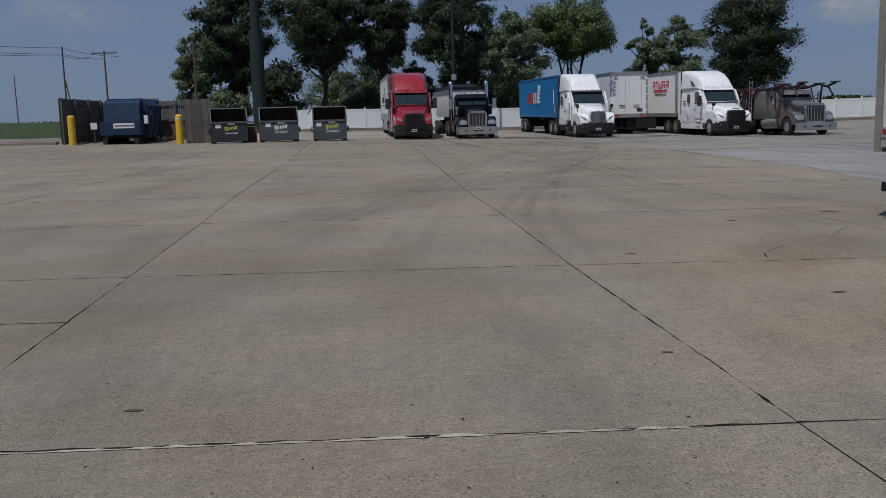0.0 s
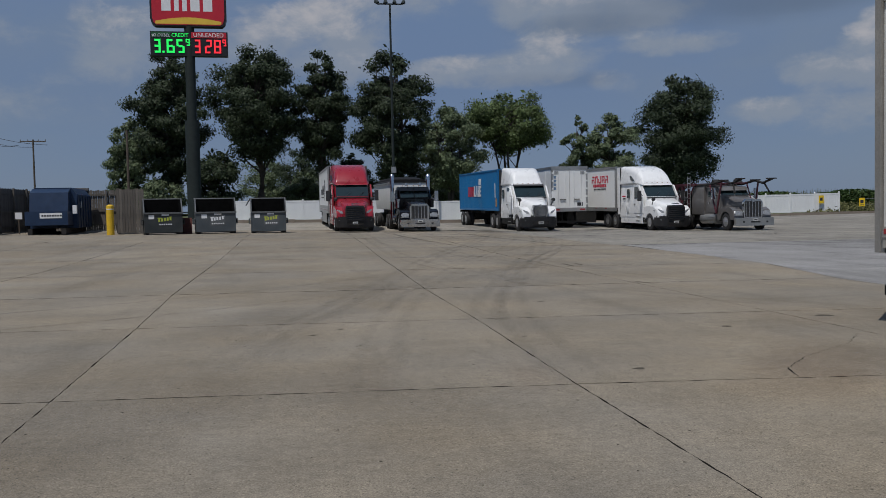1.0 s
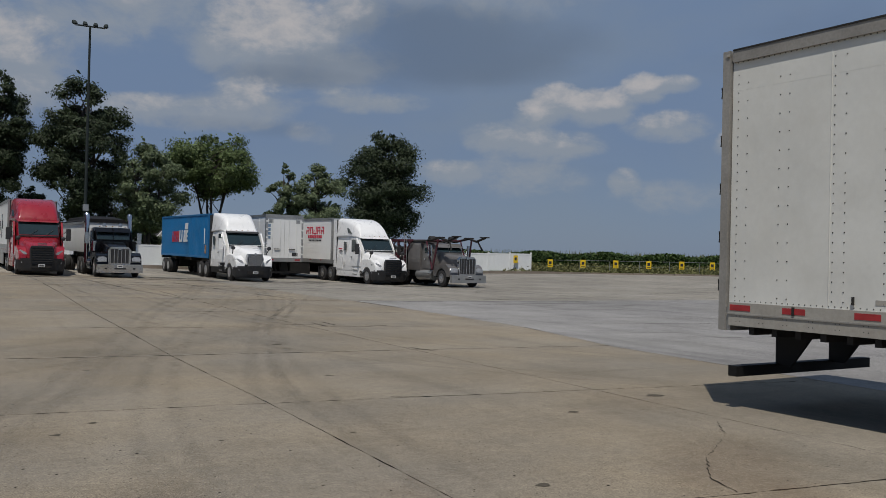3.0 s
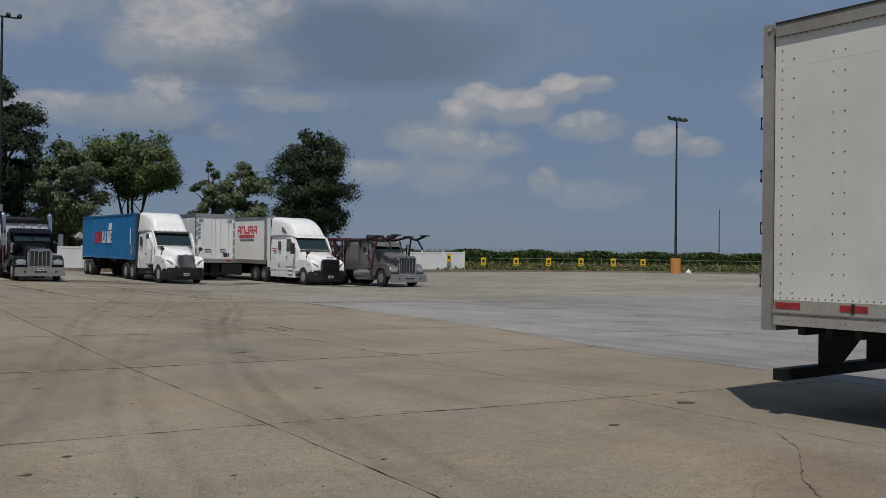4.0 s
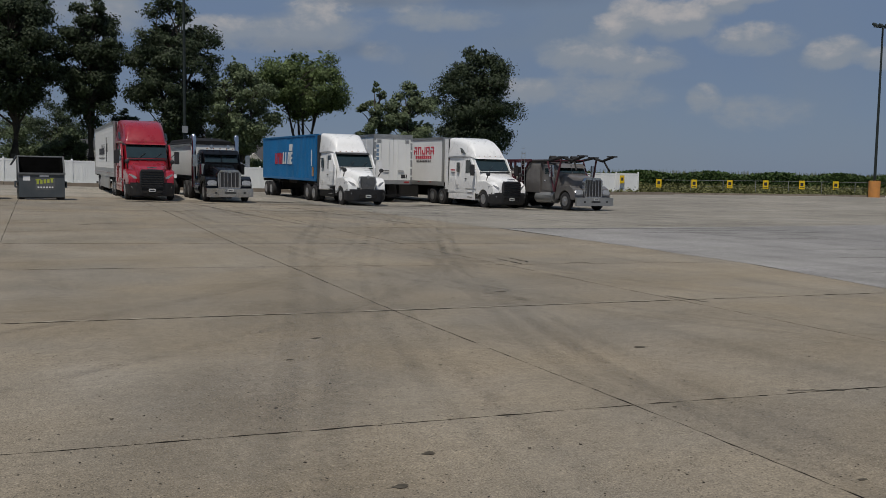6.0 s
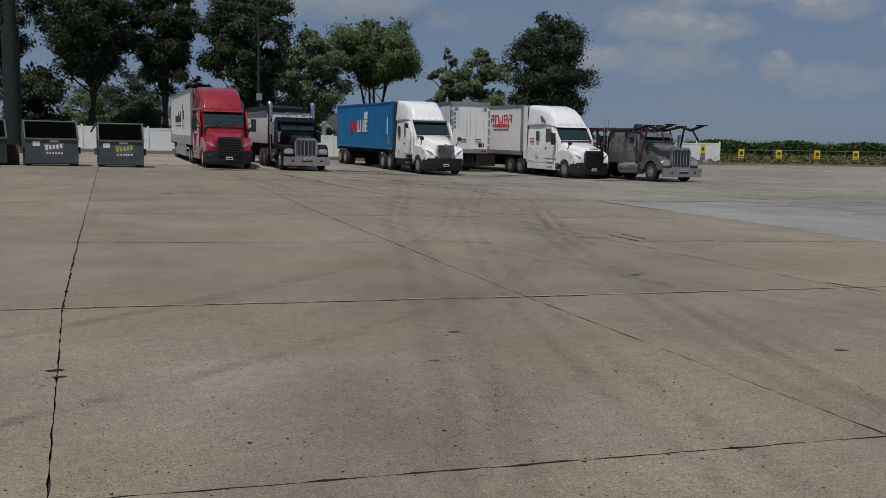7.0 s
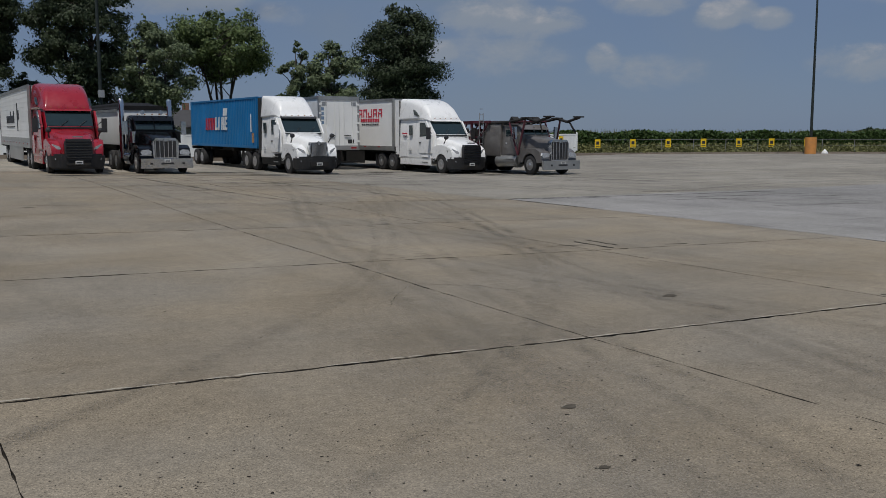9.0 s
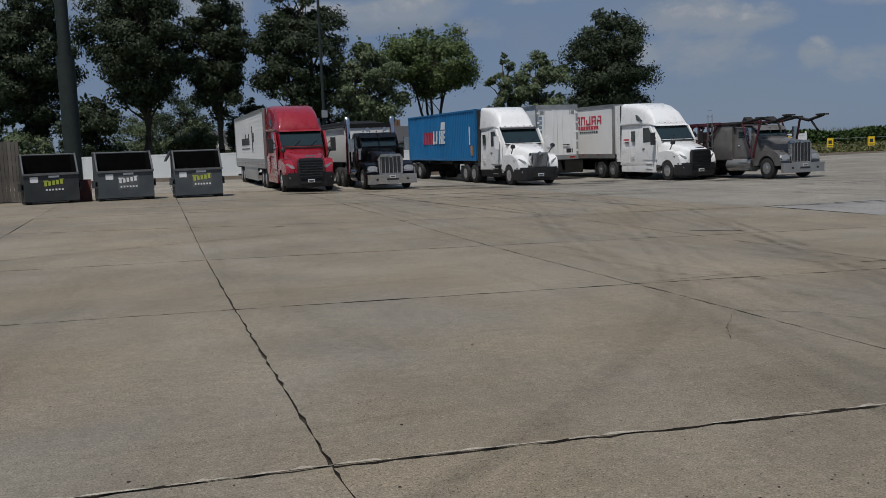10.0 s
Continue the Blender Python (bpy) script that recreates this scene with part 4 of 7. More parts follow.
def classic_tractor(m, paint, label, drive, end, sleeper=None, stacks=True, cab_top=2.78, sloped=0.0):
    """Square-nosed tractor facing -y, chrome bumper at y = 0."""
    t = thing("truck_tractor", m, label, "truck", "row of parked trucks")
    rear = drive[1] + 0.75
    part("chassis_frame", boxes([(-0.5, -0.38, 0.4, rear, 0.68, 0.98), (0.38, 0.5, 0.4, rear, 0.68, 0.98)] + [(-0.9, 0.9, y - 0.08, y + 0.08, 0.42, 0.6) for y in (1.3, *drive)] +
                                [(-0.45, 0.45, drive[0] - 0.1, drive[1] + 0.1, 0.98, 1.12), (-1.0, 1.0, 2.2, end, 0.55, 0.9)]), M_STEEL, t)
    hood = [(0.42, 0.86, 1.74 - sloped, 0.5, 0.46, 0.14), (0.6, 0.9, 1.82 - sloped, 0.56, 0.5, 0.2), (1.4, 0.95, 1.94 - sloped * 0.5, 0.68, 0.58, 0.24), (2.35, 1.0, 2.04, 0.86, 0.76, 0.22)]
    part("hood", loft(bmesh.new(), hood), paint, t, "", smooth=50)
    part("bumper", prism(bmesh.new(), [(-1.24, 0.22), (-1.22, 0.06), (-0.9, 0), (0.9, 0), (1.22, 0.06), (1.24, 0.22)], "z", 0.28, 0.74), M_CHROME if stacks else M_ALU, t, "wide chrome bumper", 0.03)
    for xa, xb in ((-0.3, 0.3), (-0.81, -0.69), (0.69, 0.81)):
        part("bumper_slot", B(xa, xb, -0.008, 0.02, 0.46, 0.55), M_BLACK, t)
    pl = part("number_plate", B(-0.15, 0.15, -0.02, -0.009, 0.56, 0.69), M_PLATE, t)
    part("plate_bar", B(-0.11, 0.11, -0.026, -0.015, 0.6, 0.65), M_MARKK, pl)
    gs = prism(bmesh.new(), [(-0.57, 0.72), (-0.61, 1.0), (-0.61, 1.64 - sloped), (-0.46, 1.82 - sloped), (0.46, 1.82 - sloped), (0.61, 1.64 - sloped), (0.61, 1.0), (0.57, 0.72)], "y", 0.26, 0.46)
    part("grille_surround", gs, M_CHROME, t, "chrome grille surround", 0.04)
    g = part("grille", B(-0.52, 0.52, 0.24, 0.4, 0.79, 1.7 - sloped), M_BLACK, t)
    for k in range(6):
        x = -0.49 + 0.196 * k
        part("grille_bar", B(x - 0.018, x + 0.018, 0.2, 0.26, 0.8, 1.68 - sloped), M_CHROME, g, "chrome grille bar")
    part("badge", lathe(bmesh.new(), [(0, 0.1), (0.03, 0.09)], 14), M_CHROME, t).matrix_basis = pose(0, 0.25, 1.74 - sloped, 0, 0, -90)
    cab = [(2.3, 0.95, 2.06, 1.0, 0.94, 0.1), (2.62, 0.9, cab_top - 0.12, 1.04, 0.94, 0.14), (2.9, 0.9, cab_top, 1.05, 0.96, 0.18), (3.9, 0.9, cab_top + 0.02, 1.06, 0.98, 0.16)]
    part("cab", loft(bmesh.new(), cab), paint, t, "", smooth=40)
    for s in (-1, 1):
        part("windscreen", prism(bmesh.new(), [(2.28, 2.1), (2.3, 2.1), (2.6, cab_top - 0.15), (2.57, cab_top - 0.15)], "x", *sorted((s * 0.03, s * 0.88))), M_GLASS, t, "flat windscreen half")
    part("windscreen_frame", boxes([(-0.03, 0.03, 2.42, 2.5, 2.1, cab_top - 0.1), (-0.95, 0.95, 2.3, 2.36, 2.03, 2.1)]), paint, t)
    part("sun_visor", prism(bmesh.new(), [(2.36, cab_top - 0.24), (2.3, cab_top - 0.26), (2.62, cab_top - 0.05), (2.68, cab_top - 0.02)], "x", -0.96, 0.96), paint, t, "", 0.008)
    for k in range(5):
        x = -0.7 + 0.35 * k
        part("marker_lamp", lathe(bmesh.new(), [(-0.1, 0.02), (-0.02, 0.035), (0.04, 0.03)], 8), M_AMBER if stacks else paint, t).matrix_basis = pose(x, 2.72, cab_top + 0.06, 0, 0, 90)
    if stacks:
        for x in (-0.45, 0.45):
            part("roof_horn", lathe(bmesh.new(), [(-0.4, 0.03), (-0.15, 0.05), (0.02, 0.11), (0.05, 0.115)], 12), M_CHROME, t, "chrome roof horn").matrix_basis = pose(x, 2.85, cab_top + 0.16, 0, 0, -90)
    if sleeper:
        part("sleeper_box", loft(bmesh.new(), [(3.92, 0.9, sleeper, 1.16, 1.12, 0.12), (end, 0.9, sleeper + 0.02, 1.18, 1.14, 0.12)]), paint, t, "flat-sided sleeper box", smooth=40)
    for s in (-1, 1):
        def sx(a, b):
            return sorted((s * a, s * b))
        top = [(0.36, 0.9), (0.5, 1.2), (0.85, 1.36), (1.75, 1.36), (2.2, 1.12)]
        part("wing", prism(bmesh.new(), arch(1.3, 0.6, 0.36, 2.2, 0.62, top), "x", *sx(0.6, 1.2)), paint, t, "", 0.09)
        hl = part("headlamp", prism(bmesh.new(), [(s * a, b) for a, b in ((0.68, 0.92), (0.66, 1.08), (0.8, 1.16), (1.08, 1.14), (1.16, 1.0), (1.08, 0.9))], "y", 0.3, 0.5), M_LAMP, t, "clear headlamp", 0.03)
        part("bezel", B(*sx(0.64, 1.18), 0.33, 0.48, 0.86, 0.9), M_CHROME, hl)
        d = part("door", prism(bmesh.new(), [(2.5, 1.05), (2.5, 2.1), (2.75, cab_top - 0.2), (3.6, cab_top - 0.2), (3.6, 1.05)], "x", *sx(1.0, 1.066)), paint, t, "", 0.01)
        part("window_pane", prism(bmesh.new(), [(2.6, 2.06), (2.82, cab_top - 0.28), (3.5, cab_top - 0.28), (3.5, 2.0)], "x", *sx(1.02, 1.076)), M_GLASS, d)
        part("handle", B(*sx(1.06, 1.1), 3.36, 3.52, 1.6, 1.66), M_CHROME, d)
        bm = T([(0, 2.45, 0.66), (0, 4.3 if sleeper else 3.7, 0.66)], 0.33, 18)
        tk = part("fuel_tank", bm, M_CHROME if stacks else M_ALU, t, "bright fuel tank")
        tk.location = (s * 0.92, 0, 0)
        part("tank_strap", B(-0.2, 0.2, 2.7, 2.76, 0.94, 1.0), M_STEEL, tk)
        part("step", boxes([(*sx(1.1, 1.26), 2.6, 3.3, z, z + 0.04) for z in (0.42, 0.76)]), M_ALU, t)
        if stacks:
            st = part("exhaust_stack", T([(s * 1.18, 4.0, 0.7), (s * 1.18, 4.0, 2.0), (s * 1.18, 4.0, 3.25), (s * 1.18, 4.04, 3.45), (s * 1.2, 4.14, 3.56)], 0.13, 14), M_CHROME, t, "tall chrome exhaust stack")
            part("heat_shield", T([(s * 1.18, 4.0, 1.0), (s * 1.18, 4.0, 2.3)], 0.15, 14), M_CHROME, st)
            part("air_cleaner", T([(s * 1.06, 2.15, 1.45), (s * 1.06, 2.15, 2.0)], 0.16, 14), M_CHROME if s < 0 else paint, t)
        mirror(t, s, s * 1.42, 2.25, 1.85, 2.5, (s * 1.05, 2.5, 2.1), M_CHROME)
        wheel(t, s * 1.03, 1.3)
        for y in drive:
            wheel(t, s * 0.93, y, dual=True)
        part("mudflap", B(*sx(0.62, 1.2), rear - 0.05, rear - 0.03, 0.2, 0.95), M_BLACK, t)
    return t


def stand(x, y, th):
    """Pose of a vehicle whose front centre stands at x, y and whose rear points th degrees west of north."""
    s = radians(th)
    za, zb = gz(x, y + 1), gz(x - 12 * math.sin(s), y + 12)
    return pose(x, y, za, math.degrees(math.atan2(zb - za, 11)), 0, th)


def behind(m, d):
    """The pose d metres further back along a vehicle."""
    return m @ pose(0, d, 0)


# trailer beside the walk
th = 2.9
REAR = Vector((8.4, 12.33, 0))
LT = 16.15
near = pose(REAR.x + LT * math.sin(radians(th)), REAR.y - LT * math.cos(radians(th)), 0, 0, 0, th)
van_trailer(near, "white riveted box trailer with grey rails and black under-ride bar", LT, 0.95, 4.06, rivets=True, group="", paint=M_NEAR)

# red truck with its white trailer
m_red = stand(3.54, 56.0, 0.6)
aero_tractor(m_red, M_CABR, "bright red sleeper truck with dark bumper, coupled to a white trailer", "slat", (6.45, 7.75), 5.6, 4.2)
red = bpy.data.objects["truck_tractor"]
for k in range(8):
    b = part("lettering", B(-0.5 + 0.125 * k, -0.41 + 0.125 * k, -0.02, 0.02, -0.06, 0.06 + 0.03 * (k in (0, 2))), M_MARKW, red, "plain white decal bar")
    b.matrix_basis = pose(0, 3.15, 3.53, -42, 0, 0)
side = [(M_MARKK, [(7.0 + 0.55 * k, 7.0 + 0.55 * k + 0.4, 2.35, 2.75 + (0.25 if k in (0, 3) else 0)) for k in range(8)] + [(5.2, 5.5, 1.9, 3.4), (4.6, 5.0, 2.5, 3.0), (7.0, 11.2, 2.1, 2.16)])]
van_trailer(behind(m_red, 6.15), "white ribbed trailer with black side decals behind the red truck", 15.5, 1.05, 4.17, skirt=1, bars=side, legs=False, ribs=2)
# black truck and its hopper trailer
m_blk = stand(7.55, 56.6, 1.2)
classic_tractor(m_blk, M_CABK, "black truck with chrome grille, bumper and two exhaust stacks", (5.5, 6.8), 3.9, sloped=0.12)
# white truck with a blue container
m_wht = stand(15.0, 56.0, 2.0)
aero_tractor(m_wht, M_CABW, "white sleeper truck with oval chrome grille and dark bumper", "oval", (5.95, 7.25), 4.9, 4.08)
# white truck with a marked trailer
m_art = stand(23.2, 54.5, 3.2)
aero_tractor(m_art, M_CABW, "white streamlined sleeper truck with black grille and bumper", "slat", (6.45, 7.75), 5.6, 4.16)
glyph = []
for k in range(5):
    y = 1.3 + 0.62 * k
    glyph += [(y, y + 0.1, 3.12, 3.62), (y + 0.38, y + 0.48, 3.12, 3.62 if k % 2 else 3.42), (y + 0.1, y + 0.38, 3.53, 3.62) if k != 2 else (y + 0.1, y + 0.38, 3.12, 3.21)]
    if k in (0, 1, 4):
        glyph.append((y + 0.1, y + 0.38, 3.3, 3.37))
art = [(M_MARKR, glyph + [(1.65 + 0.3 * k, 1.87 + 0.3 * k, 2.84, 3.04) for k in range(8)]), (M_MARKK, [(1.75 + 0.24 * k, 1.9 + 0.24 * k, 2.64, 2.74) for k in range(9)])]
van_trailer(behind(m_art, 6.25), "white box trailer with red decal bars behind a white truck", 16.1, 1.15, 4.2, skirt=2, bars=art, legs=False, ribs=False)
# unhitched trailer with its doors towards the lot
L2 = 16.0
m_pl = pose(18.75, 62.0, gz(18.7, 63), 0, 0, 183.2) @ pose(0, -L2, 0)
van_trailer(m_pl, "scuffed white box trailer parked alone, rear doors facing out", L2, 1.2, 4.24)
lone = bpy.data.objects["semi_trailer.003"]
M_FLEET = mat("faded blue decal", (0.16, 0.24, 0.34), 0.5, vary=0.1)
for k in range(4):
    part("lettering", B(0.98, 1.16, L2 - 0.032, L2 - 0.022, 3.42 - 0.26 * k, 3.6 - 0.26 * k), M_FLEET, lone, "plain faded blue bar")
part("decal", B(-1.262, -1.248, 4.72, 5.25, 2.12, 2.2), M_MARKR, bpy.data.objects["truck_tractor.003"], "small red decal bar")
part("decal", B(-1.262, -1.248, 4.72, 5.1, 2.0, 2.05), M_MARKK, bpy.data.objects["truck_tractor.003"])
# grey truck of the car carrier
m_car = stand(26.35, 50.6, 3.0)
classic_tractor(m_car, M_CABG, "dusty grey square-nosed truck under a dark red car-carrier frame", (6.2, 7.5), 5.4, sleeper=2.7, stacks=False, cab_top=2.62)


def hopper_trailer(m):
    t = thing("hopper_trailer", m, "light grey bulk trailer with a rolled black tarpaulin", "trailer", "semi-trailers")
    part("tub", loft(bmesh.new(), [(0.0, 1.35, 3.1, 1.0, 1.26, 0.05), (0.25, 1.3, 3.12, 1.05, 1.27, 0.05), (9.5, 1.3, 3.12, 1.05, 1.27, 0.05), (10, 1.3, 3.1, 1.05, 1.27, 0.05)]), M_WHITEP, t, "light grey tub")
    part("tarpaulin", loft(bmesh.new(), [(-0.05, 3.08, 3.3, 1.28, 1.05, 0.2), (2.0, 3.08, 3.5, 1.28, 0.9, 0.35), (10.0, 3.08, 3.5, 1.28, 0.9, 0.35)]), mat("black tarpaulin cloth", (0.012, 0.012, 0.013), 0.8, vary=0.3, scale=1.5, bump=0.2, spec=0.2), t, "black tarpaulin")
    for s in (-1, 1):
        part("top_rail", B(*sorted((s * 1.2, s * 1.31)), 0, 10, 3.0, 3.12), M_ALU, t, "", 0.01)
        part("catwalk_box", B(*sorted((s * 0.7, s * 1.2)), -0.9, 0.3, 0.72, 1.1), M_CHROME, t, "bright tread-plate box", 0.02)
        for y in (8.0, 9.3):
            wheel(t, s * 0.95, y, dual=True)
        part("landing_leg", B(s * 0.8 - 0.07, s * 0.8 + 0.07, 2.4, 2.54, 0.4, 1.35), M_STEEL, t)
    part("beam", boxes([(-0.5, -0.38, 0.3, 9.9, 1.02, 1.34), (0.38, 0.5, 0.3, 9.9, 1.02, 1.34)] + [(-0.9, 0.9, y - 0.07, y + 0.07, 0.44, 0.58) for y in (8.0, 9.3)] + [(-0.6, 0.6, 7.4, 9.8, 0.58, 1.02)]), M_STEEL, t)


hopper_trailer(behind(m_blk, 4.6))


def container_chassis(m, L=12.2):
    t = thing("container_chassis", m, "black skeletal chassis carrying a blue container", "trailer", "semi-trailers")
    part("beam", boxes([(-0.5, -0.36, 0.0, L, 0.98, 1.2), (0.36, 0.5, 0.0, L, 0.98, 1.2)] + [(-1.2, 1.2, y, y + 0.14, 1.02, 1.2) for y in (0.05, 4, 8, L - 0.2)]), M_STEEL, t)
    part("bogie", boxes([(-0.9, 0.9, y - 0.07, y + 0.07, 0.44, 0.58) for y in (L - 1.0, L - 2.3)] + [(-0.6, 0.6, L - 3, L - 0.3, 0.58, 0.98)]), M_STEEL, t)
    for s in (-1, 1):
        for y in (L - 1.0, L - 2.3):
            wheel(t, s * 0.95, y, dual=True)
        part("landing_leg", B(s * 0.8 - 0.07, s * 0.8 + 0.07, 2.6, 2.74, 0.4, 1.0), M_STEEL, t)
    return t


def shipping_container(m, L=12.19, H=2.83, W=1.22):
    t = thing("shipping_container", m, "blue corrugated shipping container with red and white decal bars", "container")
    for s in (-1, 1):
        v, pts = bmesh.new(), []
        n = int((L - 0.4) / 0.28)
        for k in range(n):
            y = 0.2 + 0.28 * k
            pts += [(y, 0), (y + 0.07, -0.036), (y + 0.14, -0.036), (y + 0.21, 0)]
        pts.append((L - 0.2, 0))
        lo = [v.verts.new((s * (W - 0.02 + d), y, 0.14)) for y, d in pts]
        hi = [v.verts.new((s * (W - 0.02 + d), y, H - 0.1)) for y, d in pts]
        for i in range(len(pts) - 1):
            v.faces.new((lo[i], lo[i + 1], hi[i + 1], hi[i]))
        part("side_wall", v, M_BLUE, t, "", 0, 0)
        part("side_rail", B(*sorted((s * (W - 0.08), s * W)), 0, L, 0, 0.15), M_BLUE, t, "", 0.01)
        part("side_rail", B(*sorted((s * (W - 0.07), s * W)), 0, L, H - 0.1, H), M_BLUE, t, "", 0.01)
        for y in (0, L - 0.2):
            part("corner_post", B(*sorted((s * (W - 0.18), s * (W + 0.004))), y, y + 0.2, 0, H + 0.005), M_BLUE, t, "", 0.015)
    part("end_wall", B(-W + 0.05, W - 0.05, 0.03, 0.09, 0.05, H - 0.03), M_BLUE, t)
    part("end_wall", B(-W + 0.05, W - 0.05, L - 0.09, L - 0.03, 0.05, H - 0.03), M_BLUE, t)
    part("roof", B(-W + 0.05, W - 0.05, 0.05, L - 0.05, H - 0.06, H - 0.02), M_BLUE, t)
    part("floor", B(-W + 0.05, W - 0.05, 0.05, L - 0.05, 0.02, 0.1), M_STEEL, t)
    x0, x1 = -W - 0.004, -W + 0.03
    def slant(y, w, z0, z1):
        return prism(bmesh.new(), [(y, z0), (y - w, z0), (y - w - 0.12, z1), (y - 0.12, z1)], "x", x0, x1)
    for k in range(3):
        y = 9.1 - 0.62 * k
        for dy, w_, z0, z1 in ((0, 0.16, 1.0, 1.74), (-0.34, 0.16, 1.0, 1.74), (-0.16, 0.18, (1.0, 1.58, 1.3)[k], (1.14, 1.74, 1.46)[k])):
            part("lettering", slant(y + dy - 0.16 * (z0 - 1.0), w_, z0, z1), M_MARKR, t, "slanting red decal bar")
    for k in range(4):
        y = 7.2 - 0.58 * k
        rows = [(0, 0.17, 1.0, 1.8)] + ([(-0.17, 0.24, 1.0, 1.16)] if k in (0, 3) else []) + ([(-0.32, 0.14, 1.0, 1.8), (-0.14, 0.2, 1.3, 1.5)] if k == 2 else []) + ([(-0.17, 0.2, 1.62, 1.8), (-0.17, 0.2, 1.32, 1.46)] if k == 3 else [])
        for dy, w_, z0, z1 in rows:
            part("lettering", slant(y + dy - 0.16 * (z0 - 1.0), w_, z0, z1), M_MARKW, t, "slanting white decal bar")
    part("lettering", slant(5.7, 0.7, 1.86, 2.3), M_MARKW, t, "small white decal shape")
    part("lettering", B(x0, x1, 0.9, 0.98, 0.9, 1.9), M_MARKW, t)
    part("notice", B(x0, x1, 0.5, 0.8, 0.3, 0.85), M_AMBER, t)
    return t


mc = behind(m_wht, 5.6)
container_chassis(mc)
shipping_container(mc @ pose(0, 0, 1.22))


def car_carrier(m):
    """Two-deck steel frame; y = 0 at the truck's bumper, reaching over its cab."""
    t = thing("car_carrier", m, "dark red steel car-carrier frame reaching over the cab", "carrier")
    for s in (-1, 1):
        part("head_rail", T([(s * 1.1, 5.2, 2.72), (s * 1.1, 3.2, 2.76), (s * 1.06, 1.8, 2.94), (s * 1.02, 0.9, 2.76), (s * 0.98, -0.1, 2.98)], 0.075, 8), M_STEEL, t, "black head-rack rail")
        part("head_pad", B(s * 1.0 - 0.22, s * 1.0 + 0.22, -0.2, 0.2, 2.97, 3.04), M_STEEL, t, "", 0.02)
        part("head_pad", B(s * 1.05 - 0.22, s * 1.05 + 0.22, 1.55, 2.0, 2.93, 3.0), M_STEEL, t, "", 0.02)
        part("brace", T([(s * 1.28, 2.2, 1.0), (s * 1.2, 1.7, 2.85)], 0.06, 6), M_OXIDE, t)
        part("brace", T([(s * 1.0, 0.75, 2.78), (s * 1.12, 0.35, 2.2)], 0.05, 6), M_STEEL, t)
        part("brace", T([(s * 1.28, 2.2, 1.0), (s * 1.25, 3.0, 2.72)], 0.05, 6), M_OXIDE, t)
        part("top_deck_rail", boxes([(*sorted((s * 1.15, s * 1.28)), 4.8, 21.0, 2.72, 2.86)]), M_OXIDE, t, "", 0.01)
        part("low_deck_rail", boxes([(*sorted((s * 1.1, s * 1.28)), 8.4, 21.0, 0.85, 1.05)]), M_OXIDE, t, "", 0.01)
        for y in (5.7, 6.5, 8.6, 11.0, 13.5, 16.0, 18.5, 20.8):
            part("post", B(*sorted((s * 1.17, s * 1.27)), y, y + 0.12, 0.95 if y > 8 else 1.05, 2.74), M_OXIDE, t, "", 0.008)
        for y in (6.2, 12.2, 17.2):
            part("brace", T([(s * 1.22, y, 1.1), (s * 1.22, y + 1.3, 2.7)], 0.045, 6), M_OXIDE, t)
        for y in (5.0, 7.0, 9.4):
            part("brace", T([(s * 1.24, y + 1.4, 1.1), (s * 1.24, y, 2.7)], 0.05, 6), M_OXIDE, t)
        part("mid_rail", B(*sorted((s * 1.18, s * 1.26)), 5.6, 12.0, 1.9, 2.0), M_OXIDE, t, "", 0.008)
        part("winch_box", B(*sorted((s * 0.9, s * 1.24)), 5.75, 6.2, 1.1, 2.4), M_STEEL, t, "", 0.02)
        for y in (16.0, 17.3):
            wheel(t, s * 0.95, y, r=0.42, dual=True)
        part("hydraulic_ram", T([(s * 1.16, 6.9, 1.15), (s * 1.16, 5.9, 1.95)], 0.07, 8), M_STEEL, t)
        part("ram_rod", T([(s * 1.16, 5.9, 1.95), (s * 1.16, 5.25, 2.55)], 0.035, 8), M_CHROME, t, "bright ram rod")
        part("ramp_track", B(*sorted((s * 0.45, s * 1.0)), 2.6, 8.2, 2.78, 2.84), M_OXIDE, t, "", 0.01)
        part("tie_down_ratchet", boxes([(s * 1.3 - 0.05, s * 1.3 + 0.05, y, y + 0.16, 2.6, 2.74) for y in (5.4, 7.4, 9.6, 12.4)]), M_STEEL, t)
        part("wheel_stop", prism(bmesh.new(), [(2.9, 2.84), (3.25, 3.06), (3.4, 2.84)], "x", *sorted((s * 0.5, s * 0.95))), M_STEEL, t)
        part("strap_coil", lathe(bmesh.new(), [(-0.05, 0.02), (-0.05, 0.12), (0.05, 0.12), (0.05, 0.02)], 12, s * 1.3), M_BLACK, t).location = (0, 6.9, 2.35)
    part("deck_plate", boxes([(-1.2, 1.2, 4.9 + 0.9 * k, 5.2 + 0.9 * k, 2.76, 2.8) for k in range(17)]), M_STEEL, t)
    part("floor_plate", boxes([(-1.15, 1.15, 8.5, 20.9, 0.86, 0.92), (-0.9, 0.9, 15.9, 17.4, 0.4, 0.55)]), M_STEEL, t)
    part("white_tank", loft(bmesh.new(), [(6.1, 1.15, 2.35, 0.5, 0.5, 0.2), (8.2, 1.15, 2.35, 0.5, 0.5, 0.2)]), M_WHITEP, t, "white box behind the cab", smooth=40).location = (-0.6, 0, 0)
    bm = bmesh.new()
    for dx in (0, 0.34):
        tube(bm, [(-1.4, 5.2 + dx, 0.75), (-1.4, 5.2 + dx, 3.3)], 0.022, 6)
    for k in range(9):
        tube(bm, [(-1.4, 5.2, 0.95 + 0.32 * k), (-1.4, 5.54, 0.95 + 0.32 * k)], 0.016, 5)
    part("ladder", bm, M_ALU, t, "slim aluminium ladder")
    return t


car_carrier(m_car)

